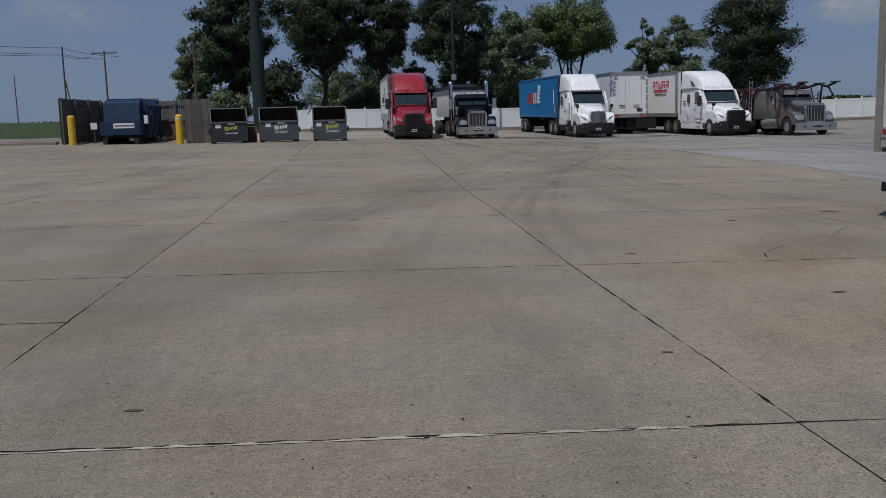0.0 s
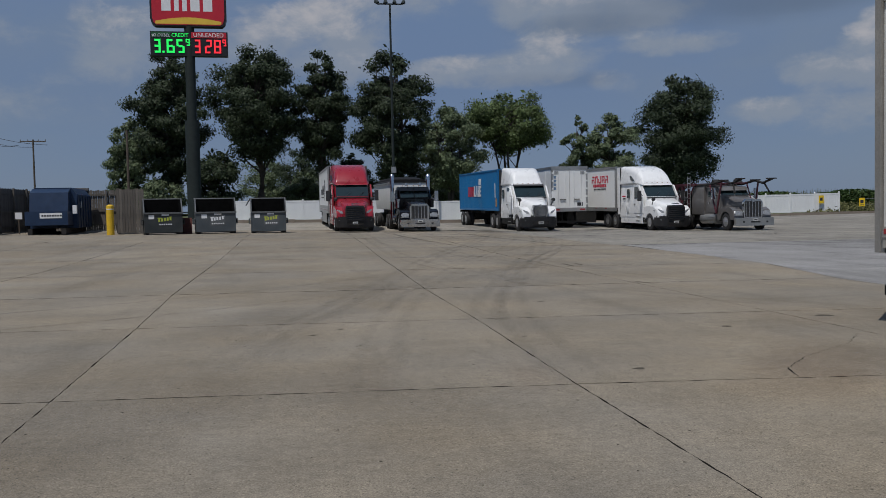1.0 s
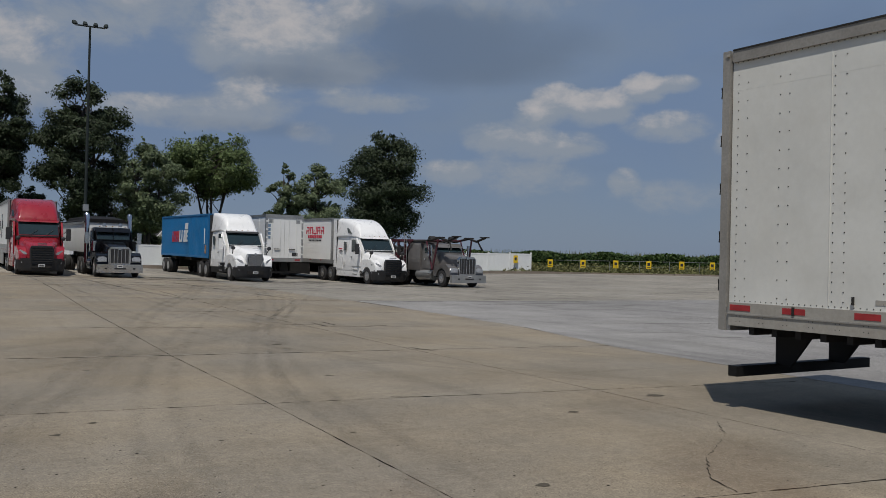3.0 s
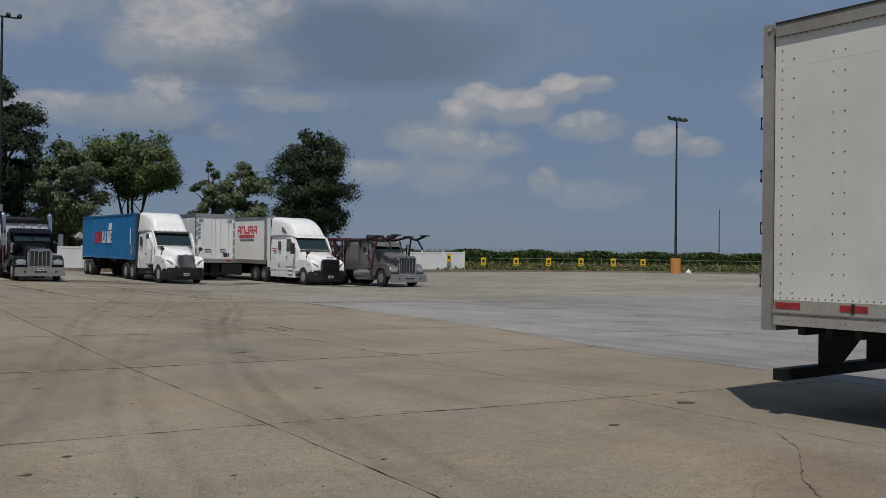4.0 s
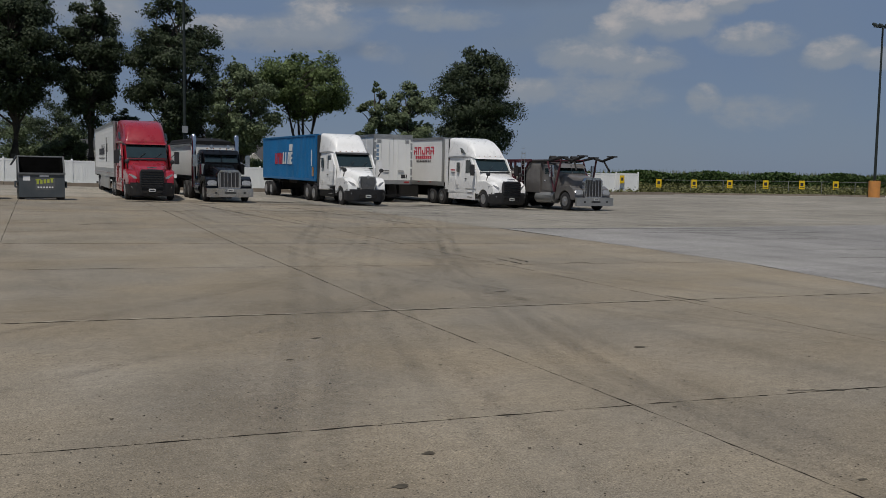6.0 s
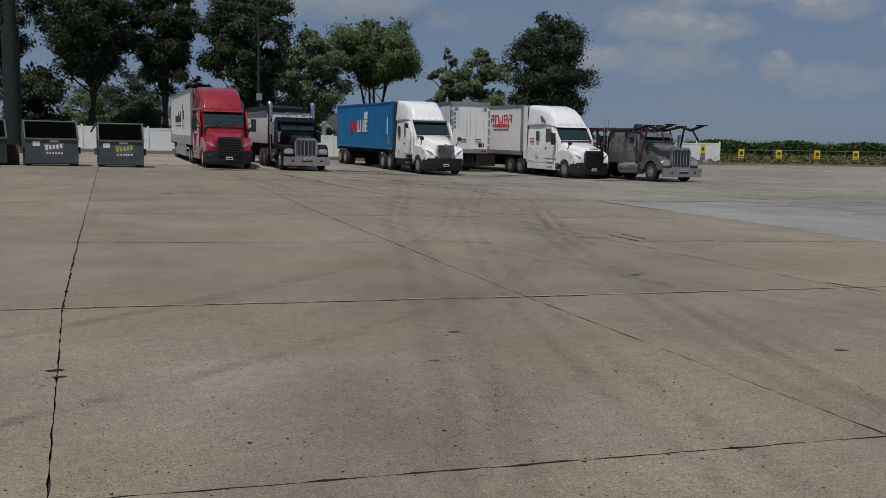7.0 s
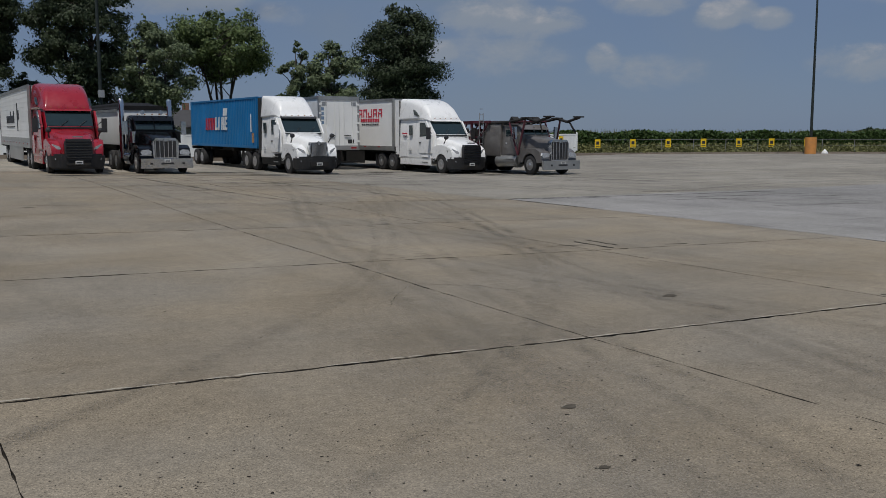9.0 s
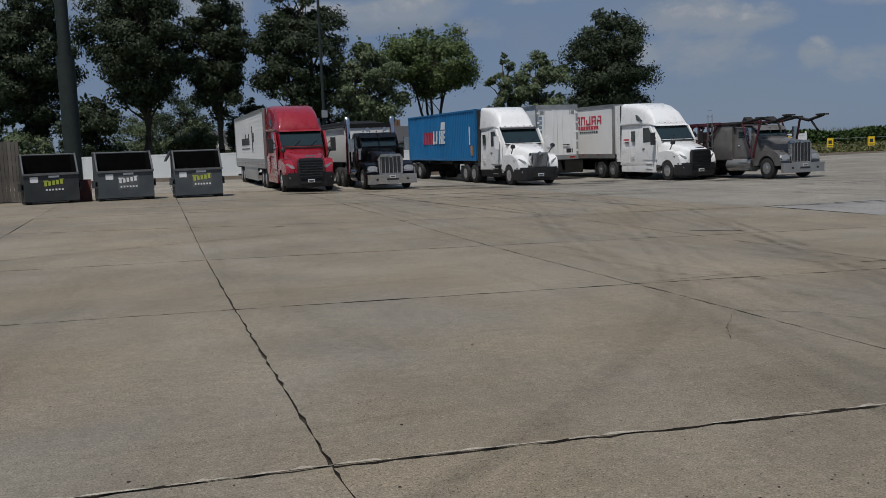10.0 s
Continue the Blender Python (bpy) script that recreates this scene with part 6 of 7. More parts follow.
utility_pole(-37.4, 141, 11.8, 1.8)
utility_pole(-45.6, 148, 13.2, 0)
utility_pole(-83, 230, 13.5, 0, "far timber pole standing in the field")
utility_pole(-17.1, 100, 9.5, 0)
utility_pole(188.8, 161.0, 14.5, 0, "bare timber pole standing far out in the corn")
t = thing("power_lines", Matrix(), "thin dark power lines strung across the sky", "cable")
for z, dx in ((11.2, -2.0), (11.2, 2.0), (10.9, 0.0)):
    pts = [(-37.4 + dx - (8.2 + dx) * k / 4, 141 + 7 * k / 4, z + 0.7 + (1.4 + 0.3 * dx) * k / 4 - 0.3 * math.sin(math.pi * k / 4)) for k in range(5)]
    pts += [(-45.6 - 14 * k / 8, 148 - 60 * k / 8, z + 2.1 + 0.3 * dx + 1.0 * k / 8 - 1.6 * math.sin(math.pi * k / 8)) for k in range(1, 9)]
    part("wire", T(pts, 0.03, 4), M_STEEL, t)
t = thing("stay_wire", Matrix(), "second leg leaning against a timber pole", "utility pole", data=finish(T([(-44.2, 148, 0.5), (-45.5, 148, 9.0)], 0.1, 6), "stay_wire", M_TIMBER))


def house(x, y, th, label, w=9, d=7, h=2.8, r=2.2):
    t = thing("house", pose(x, y, gz(x, y), 0, 0, th), label, "house", "houses behind the trees")
    part("wall", B(-w / 2, w / 2, 0, d, 0, h), M_SIDING, t)
    part("roof", prism(bmesh.new(), [(-0.4, h - 0.1), (d / 2, h + r), (d + 0.4, h - 0.1), (d + 0.4, h + 0.05), (d / 2, h + r + 0.18), (-0.4, h + 0.05)], "x", -w / 2 - 0.4, w / 2 + 0.4), M_ROOF, t, "dark shingled roof")
    part("gable", prism(bmesh.new(), [(-1, h), (0, h + 1.0), (1, h)], "y", -0.5, 1.5), M_SIDING, t)
    for xx in (-w / 4, w / 4):
        wd = part("window", B(xx - 0.5, xx + 0.5, -0.03, 0.02, 1.0, 2.1), M_MARKW, t)
        part("pane", B(xx - 0.42, xx + 0.42, -0.04, -0.025, 1.08, 2.02), M_GLASS, wd)
    part("chimney", B(w / 4, w / 4 + 0.7, d / 2, d / 2 + 0.7, h + 1.4, h + 3.0), mat("brick chimney", (0.2, 0.11, 0.08), 0.9, vary=0.2), t)


house(4.5, 128, 4, "small pale house with a dark roof behind the fence")
house(22.5, 120, -3, "dark-roofed house half hidden by trees", 10, 7, 3.0, 2.0)

# ---- trees ----


def leaf_mat(name, color):
    m = bpy.data.materials.new(name)
    m.use_nodes = True
    nt = m.node_tree
    N, L = nt.nodes.new, nt.links.new
    b = nt.nodes["Principled BSDF"]
    b.inputs["Roughness"].default_value = 0.6
    b.inputs["Specular IOR Level"].default_value = 0.25
    geo, r, sc = N("ShaderNodeNewGeometry"), N("ShaderNodeMapRange"), N("ShaderNodeVectorMath")
    r.inputs[3].default_value, r.inputs[4].default_value = 0.55, 1.5
    L(geo.outputs["Random Per Island"], r.inputs[0])
    sc.operation = "SCALE"
    sc.inputs[0].default_value = color
    L(r.outputs[0], sc.inputs["Scale"])
    L(sc.outputs[0], b.inputs["Base Color"])
    tr, mx = N("ShaderNodeBsdfTranslucent"), N("ShaderNodeMixShader")
    L(sc.outputs[0], tr.inputs[0])
    mx.inputs[0].default_value = 0.25
    L(b.outputs[0], mx.inputs[1]), L(tr.outputs[0], mx.inputs[2])
    L(mx.outputs[0], nt.nodes["Material Output"].inputs[0])
    return m


M_LEAFD = leaf_mat("dark summer leaves", (0.042, 0.058, 0.03))
M_LEAFM = leaf_mat("green summer leaves", (0.095, 0.13, 0.048))
M_LEAFL = leaf_mat("grey-green leaves", (0.118, 0.15, 0.08))
M_CORN = leaf_mat("corn leaves", (0.05, 0.085, 0.024))
M_WEED = leaf_mat("dry roadside weeds", (0.14, 0.14, 0.055))
M_SOY = leaf_mat("low crop leaves", (0.038, 0.07, 0.018))
M_BARK = mat("grey-brown bark", (0.055, 0.045, 0.038), 0.95, vary=0.3, scale=2, bump=0.4, bump_scale=12)


def cards(rng, cen, size, out=None):
    """Small leaf sprays at the given centres, loosely facing out where a direction is given, as one mesh's vertices and faces."""
    n = len(cen)
    a = rng.normal(size=(n, 3))
    a[:, 2] *= 0.7
    a /= np.linalg.norm(a, axis=1)[:, None]
    face = rng.normal(size=(n, 3)) if out is None else out + 0.55 * rng.normal(size=(n, 3))
    a = np.cross(face, a) if out is not None else a
    a /= np.linalg.norm(a, axis=1)[:, None]
    b = np.cross(a, face)
    b /= np.linalg.norm(b, axis=1)[:, None]
    s = (size * rng.uniform(0.6, 1.5, n))[:, None]
    v = np.stack([cen - a * s, cen + b * s * 0.55, cen + a * s, cen - b * s * 0.55], 1).reshape(-1, 3)
    f = np.arange(4 * n).reshape(-1, 4)
    return v, f


def card_mesh(name, v, f, material):
    me = bpy.data.meshes.new(name)
    me.from_pydata(v.tolist(), [], f.tolist())
    me.materials.append(material)
    return me


def tree(x, y, H, W, seed, material, label, base=0.22, leaves=52000, trunk=0.35, stems=1, lean=0.0, clumps=64, ragged=0.42, fill=0.06, size=0.14, core=0.3):
    """A broadleaf tree: forked tapered limbs, each ending in leaf clumps that leave gaps between them."""
    clumps, leaves = int(clumps * 1.9), int(leaves * 0.74)
    rng = np.random.default_rng(seed)
    t = thing("tree", pose(x, y, gz(x, y) - 0.05), label, "tree", "trees behind the lot")
    cz, rz, rx = H * (base + (1 - base) / 2), H * (1 - base) / 2, W / 2
    cl = []
    while len(cl) < clumps:
        p = rng.uniform(-1, 1, 3)
        r = np.linalg.norm(p)
        if r > 1 or r < core or rng.random() > 0.35 + 0.65 * r:
            continue
        wob = 0.88 + ragged * noise.noise((p[0] * 1.9 + seed, p[1] * 1.9, p[2] * 1.9))
        shape = 1.0 - 0.12 * max(p[2], 0) ** 2 - 0.18 * max(-p[2], 0)
        cl.append((p[0] * rx * wob * shape, p[1] * rx * wob * shape, cz + p[2] * rz * (0.84 + 0.16 * wob), rng.uniform(0.06, 0.14) * W * (1 - 0.25 * max(p[2], 0))))
    cl = np.array(cl)
    bm = bmesh.new()
    forks = []
    for s in range(stems):
        a = 2 * math.pi * s / stems + seed
        sp = 0.0 if stems == 1 else 0.5
        top = (rx * sp * math.cos(a) + lean, rx * sp * 0.6 * math.sin(a), H * 0.8)
        p = [(sp * 0.3 * math.cos(a), sp * 0.3 * math.sin(a), 0)]
        for k in range(1, 7):
            u = k / 6
            p.append((top[0] * u ** 1.4 + 0.3 * rng.normal() * u, top[1] * u ** 1.4 + 0.3 * rng.normal() * u, top[2] * u))
        tube(bm, p, trunk / math.sqrt(stems) * 1.1, 8, 0.05)
        forks.append(p)
    # a limb to every clump, leaving the stem below it and bowing upwards
    for i, c in enumerate(cl):
        p = forks[i % stems]
        k = max([q for q in range(1, 6) if p[q][2] < c[2] - 0.25 * math.hypot(c[0], c[1])] or [1])
        st, en = Vector(p[k]), Vector(c[:3])
        mid = st.lerp(en, 0.5) + Vector((rng.normal() * 0.2, rng.normal() * 0.2, 0.05 * H * rng.uniform(-0.5, 0.8)))
        tube(bm, [st, mid, en], trunk * 0.3 / math.sqrt(stems), 5, 0.025)
    part("trunk", bm, M_BARK, t, "", smooth=60)
    w = cl[:, 3] ** 2
    idx = rng.choice(len(cl), size=leaves, p=w / w.sum())
    d = rng.normal(size=(leaves, 3))
    d /= np.linalg.norm(d, axis=1)[:, None]
    rad = cl[idx, 3] * rng.uniform(0.0, 1.0, leaves) ** 0.5 * (1.0 + 0.17 * np.clip(rng.normal(size=leaves), -2, 1.6))
    cen = cl[idx, :3] + d * rad[:, None] * np.array([1.25, 1.25, 0.85])
    away = d + np.column_stack([cl[idx, 0] / rx, cl[idx, 1] / rx, (cl[idx, 2] - cz) / rz]) * 0.5 + np.array([0, 0, 0.25])
    v, f = cards(rng, cen, size, away)
    # bigger sprays deep inside, along the stems
    n2 = int(leaves * fill)
    i2 = rng.choice(len(cl), size=n2, p=w / w.sum())
    c2 = cl[i2, :3] * np.array([0.8, 0.8, 1.0]) + rng.normal(size=(n2, 3)) * (cl[i2, 3] * 0.5)[:, None]
    v2, f2 = cards(rng, c2, size * 1.9)
    v, f = np.concatenate([v, v2]), np.concatenate([f, f2 + len(v)])
    part("crown", card_mesh("crown", v, f, material), None, t, kind="stuff")
    return t


dk, md, lt = "tall dark green broadleaf tree behind the fence", "green broadleaf tree with several stems and an airy crown", "grey-green lower tree at the end of the row"
tree(-14.0, 112, 20.8, 8.8, 11, M_LEAFD, dk, 0.16, 60000, 0.5, clumps=70)
tree(-19.6, 116, 12.0, 7, 12, M_LEAFL, lt, 0.1, 30000, 0.3, clumps=44)
tree(-4.0, 110, 20.4, 11.2, 13, M_LEAFD, dk, 0.34, 66000, 0.5, clumps=72)
tree(3.4, 112, 20.0, 7.6, 14, M_LEAFD, dk, 0.3, 48000, 0.45, 2, clumps=56)
tree(11.4, 109, 20.0, 10.0, 15, M_LEAFD, dk, 0.2, 60000, 0.5, 2, clumps=70)
tree(18.4, 108, 13.8, 8.6, 16, M_LEAFL, lt, 0.26, 40000, 0.35, 3, clumps=48)
tree(26.4, 111, 15.6, 11.6, 17, M_LEAFM, md, 0.52, 44000, 0.45, 5, clumps=46)
tree(36.0, 114, 13.6, 4.6, 18, M_LEAFL, lt, 0.14, 15000, 0.3, clumps=26, fill=0.04)
tree(40.6, 114, 13.0, 8.0, 19, M_LEAFL, "rounded green tree at the end of the row", 0.08, 36000, 0.3, clumps=46)
tree(52.2, 119, 18.4, 12.4, 20, M_LEAFD, "tall round-headed dark green tree standing alone", 0.2, 64000, 0.4, clumps=74, ragged=0.35, fill=0.1)
for i, (x, y, h, w) in enumerate([(-9.3, 110, 8.5, 7.5), (0.5, 119, 6, 6), (7.2, 117, 8.5, 6.5), (-15.5, 109, 4.5, 6), (15, 118, 8, 7), (20, 117, 5.5, 6), (32, 119, 6, 7), (43, 122, 6, 7), (2, 160, 12, 11), (-5, 165, 11, 10)]):
    tree(x, y, h, w, 40 + i, (M_LEAFD, M_LEAFL)[i % 2], "low dense green undergrowth tree behind the fence", 0.03, 20000, 0.2, 2, clumps=40, core=0.1)

# ---- fields ----


def field_sheet(name, quad, z, material, label, n=70, m=40, amp=0.25):
    """A crop canopy over a four-cornered plot, with uneven top and a skirt to the ground."""
    p = [Vector(q) for q in quad]
    v, f = [], []
    for j in range(m + 1):
        for i in range(n + 1):
            u, w = i / n, (j / m) ** 2
            q = p[0].lerp(p[1], u).lerp(p[3].lerp(p[2], u), w)
            h = z + amp * noise.noise((q.x * 0.8, q.y * 0.8, 3.0)) + 0.5 * amp * noise.noise((q.x * 3, q.y * 3, 1.0))
            v.append((q.x, q.y, gz(q.x, q.y) + (h if j else 0.0)))
    for j in range(m):
        for i in range(n):
            a = j * (n + 1) + i
            f.append((a, a + 1, a + n + 2, a + n + 1))
    me = bpy.data.meshes.new(name)
    me.from_pydata(v, [], f)
    me.materials.append(material)
    return thing(name, Matrix(), label, "field", kind="stuff", data=me)


M_CORNTOP = mat("corn canopy", (0.05, 0.075, 0.02), 0.8, vary=0.35, scale=0.5, fine=0.3, bump=0.6, bump_scale=5)
M_SOYTOP = mat("low crop canopy", (0.032, 0.062, 0.016), 0.8, vary=0.25, scale=0.12, fine=0.25, bump=0.6, bump_scale=4)
c0, c1 = on_kerb(-26, 9), on_kerb(150, 95)
field_sheet("corn_field", [c0, c1, (1500, 600), (300, 1500)], 1.75, M_CORNTOP, "tall green corn field reaching to the horizon")
field_sheet("crop_field", [(-400, 80), (-21, 76), (-60, 900), (-900, 900)], 1.15, M_SOYTOP, "low dark green crop field beyond the gravel track")

rng = np.random.default_rng(5)
n = 56000
s = rng.uniform(-26, 110, n)
off = 7.5 + 0.49 * (s + 26) * (s > -26) + rng.exponential(3.0, n)
base_p = np.array([on_kerb(a, b) for a, b in zip(s, off)])
hz = rng.uniform(0.3, 2.15, n) * (0.94 + 0.1 * np.sin(s * 0.7))
cen = np.column_stack([base_p, hz + np.array([gz(x, y) for x, y in base_p])])
v, f = cards(rng, cen, 0.2)
thing("corn_edge", Matrix(), "tasselled corn plants along the field's edge", "corn", kind="stuff", data=card_mesh("corn_edge", v, f, M_CORN))
# tassels
n = 2600
s = rng.uniform(-26, 110, n)
off = 8 + 0.49 * (s + 26) + rng.exponential(3.5, n)
base_p = np.array([on_kerb(a, b) for a, b in zip(s, off)])
v, f = [], []
for x, y in base_p:
    z, i = gz(x, y) + 1.8, len(v)
    h = rng.uniform(0.35, 0.75)
    a = rng.uniform(0, 3.14)
    v += [(x - 0.03 * math.cos(a), y - 0.03 * math.sin(a), z), (x + 0.03 * math.cos(a), y + 0.03 * math.sin(a), z), (x + rng.normal() * 0.08, y, z + h)]
    f.append((i, i + 1, i + 2))
me = bpy.data.meshes.new("corn_tassels")
me.from_pydata(v, [], f)
me.materials.append(M_WEED)
thing("corn_tassels", Matrix(), "pale corn tassels standing over the leaves", "corn", kind="stuff", data=me)
# weeds between kerb and corn
n = 46000
s, off = rng.uniform(-3, 100, n), 0.6 + 24 * rng.random(n) ** 1.7
base_p = np.array([on_kerb(a, b) for a, b in zip(s, off)])
hz = rng.uniform(0.02, 1.0, n) * (0.35 + 0.65 * rng.random(n)) * np.clip(off / 3.0, 0.25, 1.0)
cen = np.column_stack([base_p, hz + np.array([gz(x, y) - 0.1 for x, y in base_p])])
v, f = cards(rng, cen, 0.14)
thing("weeds", Matrix(), "rough weeds and tall grass between kerb and corn", "weeds", kind="stuff", data=card_mesh("weeds", v, f, M_WEED))
# far hedges on the horizon
n = 9000
hx = rng.uniform(0, 1, n)
pts = []
for k in range(n):
    if k < 7400:
        bx = -430 + 330 * hx[k]
        pts.append((bx, 780 + rng.uniform(-10, 10), 1 + rng.random() * (5 + 6 * max(noise.noise((bx * 0.02, 1, 0)), 0))))
    else:
        bx = 560 + 50 * hx[k]
        pts.append((bx, 402 + rng.uniform(-10, 10), 1 + rng.random() * (7 + 7 * noise.noise((bx * 0.04, 4, 0)))))
v, f = cards(rng, np.array(pts), 2.2)
thing("far_woods", Matrix(), "far low line of trees on the horizon", "woods", kind="stuff", data=card_mesh("far_woods", v, f, M_LEAFD))

# ---- cracks, stains and loose bits on the slabs ----
M_CRACK = mat("open crack", (0.03, 0.027, 0.022), 0.95, spec=0.08, vary=0.3)
M_SPOT = mat("dark oil spot", (0.085, 0.075, 0.06), 0.95, spec=0.08, vary=0.3, scale=20)
rnd = random.Random(7)


def crack(pts, w, label="jagged crack in the concrete"):
    """A jagged open crack along points on the slab."""
    line = []
    for (x0, y0), (x1, y1) in zip(pts, pts[1:]):
        n = max(2, int(math.hypot(x1 - x0, y1 - y0) / 0.07))
        line += [(x0 + (x1 - x0) * k / n, y0 + (y1 - y0) * k / n) for k in range(n)]
    line.append(pts[-1])
    v, f = [], []
    for k, (x, y) in enumerate(line):
        jx, jy = 0.017 * rnd.uniform(-1, 1), 0.017 * rnd.uniform(-1, 1)
        ww = w * rnd.uniform(0.35, 1.5) * (1 + 0.03 * y)
        v += [(x + jx - ww, y + jy - ww * 0.5, gz(x, y) + 0.0042), (x + jx + ww, y + jy + ww * 0.8, gz(x, y) + 0.0042)]
        if k:
            i = 2 * k
            f.append((i - 2, i - 1, i + 1, i))
    me = bpy.data.meshes.new("crack")
    me.from_pydata(v, [], f)
    me.materials.append(M_CRACK)
    ob = new("crack", me)
    ob.parent = base
    return ob


crack([(6.42, 11.6), (5.9, 11.0), (5.5, 10.7), (4.95, 10.3), (4.45, 9.75), (4.35, 9.4)], 0.0075)
crack([(2.5, 22.7), (1.9, 22.0), (1.6, 21.5)], 0.003)
crack([(2.5, 22.7), (3.1, 22.2), (3.3, 21.6)], 0.0025)
crack([(2.55, 24.9), (4.2, 24.95)], 0.005)
crack([(12.3, 35.0), (15, 34.7), (19, 34.2), (24, 34.2), (30, 33.4)], 0.05)
for a, b, w in (((6.7, 19.36), (6.85, 18.6), 0.012), ((7.05, 25.3), (7.0, 24.2), 0.014), ((3.9, 14.25), (4.35, 14.1), 0.009), ((7.38, 25.4), (7.33, 24.5), 0.014), ((1.5, 22.0), (1.8, 22.2), 0.008),
                ((7.0, 30.5), (7.8, 29.9), 0.014), ((6.2, 25.0), (6.9, 24.8), 0.01), ((8.1, 24.2), (8.5, 24.1), 0.014), ((12.6, 34.8), (15.5, 34.2), 0.03), ((18, 33.1), (20.5, 32.6), 0.04)):
    crack([a, b], w)
for k in range(60):
    cy_ = rnd.uniform(17, 47)
    cx_ = max(12.5, edge_x(min(cy_, 34)) + 1) + rnd.uniform(0, 26)
    ln = rnd.uniform(1.0, 3.4)
    crack([(cx_, cy_), (cx_ + ln * 0.5, cy_ - ln * 0.1 + rnd.uniform(-0.2, 0.2)), (cx_ + ln, cy_ - ln * 0.25)], rnd.uniform(0.008, 0.028))
crack([(-1.95, 7.9), (-2.9, 8.0), (-3.6, 7.95)], 0.009)


# thin films on the ground: tyre marks, stains, painted shade and broad darkening
def film_mat(name, color, dense, lo=0.36, hi=0.7, least=0.0, scale=2.2):
    m = bpy.data.materials.new(name)
    m.use_nodes = True
    nt = m.node_tree
    N, L = nt.nodes.new, nt.links.new
    b = nt.nodes["Principled BSDF"]
    b.inputs["Base Color"].default_value, b.inputs["Roughness"].default_value = (*color, 1), 0.9
    geo, n1, r = N("ShaderNodeNewGeometry"), N("ShaderNodeTexNoise"), N("ShaderNodeMapRange")
    n1.inputs["Scale"].default_value, n1.inputs["Detail"].default_value, n1.inputs["Roughness"].default_value = scale, 8, 0.7
    L(geo.outputs["Position"], n1.inputs["Vector"])
    r.interpolation_type = "SMOOTHSTEP"
    r.inputs[1].default_value, r.inputs[2].default_value, r.inputs[3].default_value, r.inputs[4].default_value = lo, hi, least * dense, dense
    L(n1.outputs[0], r.inputs[0])
    # fades towards both long edges
    at, e = N("ShaderNodeAttribute"), N("ShaderNodeMath")
    at.attribute_name = "across"
    e.operation = "MULTIPLY"
    L(r.outputs[0], e.inputs[0]), L(at.outputs["Fac"], e.inputs[1])
    L(e.outputs[0], b.inputs["Alpha"])
    return m


M_RUST = film_mat("rust-brown soil stain", (0.15, 0.085, 0.045), 0.38, 0.25, 0.75, 0.3, 1.2)


def spot(x, y, r, mt=M_SPOT):
    n = 14
    ph = rnd.uniform(0, 6)
    v = [(x + r * (1 + 0.3 * math.sin(3 * a + ph)) * math.cos(a) * 1.2, y + r * (1 + 0.3 * math.sin(2 * a + ph)) * math.sin(a) * 0.7, gz(x, y) + 0.0045) for a in (2 * math.pi * k / n for k in range(n))]
    me = bpy.data.meshes.new("stain")
    me.from_pydata(v, [], [tuple(range(n))])
    me.materials.append(mt)
    ob = new("stain", me)
    ob.parent = base


for x, y, r in ((3.17, 10.13, 0.05), (4.16, 7.73, 0.05), (1.0, 17.72, 0.05), (7.0, 13.2, 0.1), (2.2, 6.2, 0.03), (-0.9, 5.6, 0.04), (5.3, 12.6, 0.05), (3.9, 16.2, 0.05), (4.6, 20.5, 0.08), (0.2, 13.3, 0.04), (2.66, 12.45, 0.025), (1.46, 12.54, 0.022), (0.57, 13.78, 0.035), (0.48, 16.76, 0.03), (-0.37, 37.4, 0.14)):
    spot(x, y, r)


spot(-2.24, 17.2, 0.05, M_CRACK)
spot(-2.2, 17.0, 0.04, M_CRACK)
# crumbs of stone and litter
v, f = [], []
for k in range(4400):
    x, y = (rnd.uniform(-9, 10), 3 + 30 * rnd.random() ** 1.4) if k < 2400 else (rnd.gauss(0.8, 2.6), rnd.uniform(9.0, 18.6))
    r = rnd.uniform(0.003, 0.0085) * (1.9 if rnd.random() < 0.06 else 1)
    z, i = gz(x, y) + 0.003, len(v)
    v += [(x - r, y - r * rnd.random(), z), (x + r * rnd.random(), y - r, z), (x + r, y + r * rnd.random(), z), (x - r * rnd.random(), y + r, z), (x, y, z + r * 0.2)]
    f += [(i, i + 1, i + 4), (i + 1, i + 2, i + 4), (i + 2, i + 3, i + 4), (i + 3, i, i + 4)]
me = bpy.data.meshes.new("crumbs")
me.from_pydata(v, [], f)
me.materials.append(mat("dark stone crumbs", (0.03, 0.026, 0.022), 0.95, vary=0.4, scale=3, spec=0.08))
thing("crumbs", Matrix(), "scattered dark crumbs of stone on the concrete", "debris", kind="stuff", data=me)

M_FILM = film_mat("worn rubber film", (0.055, 0.05, 0.045), 0.16)


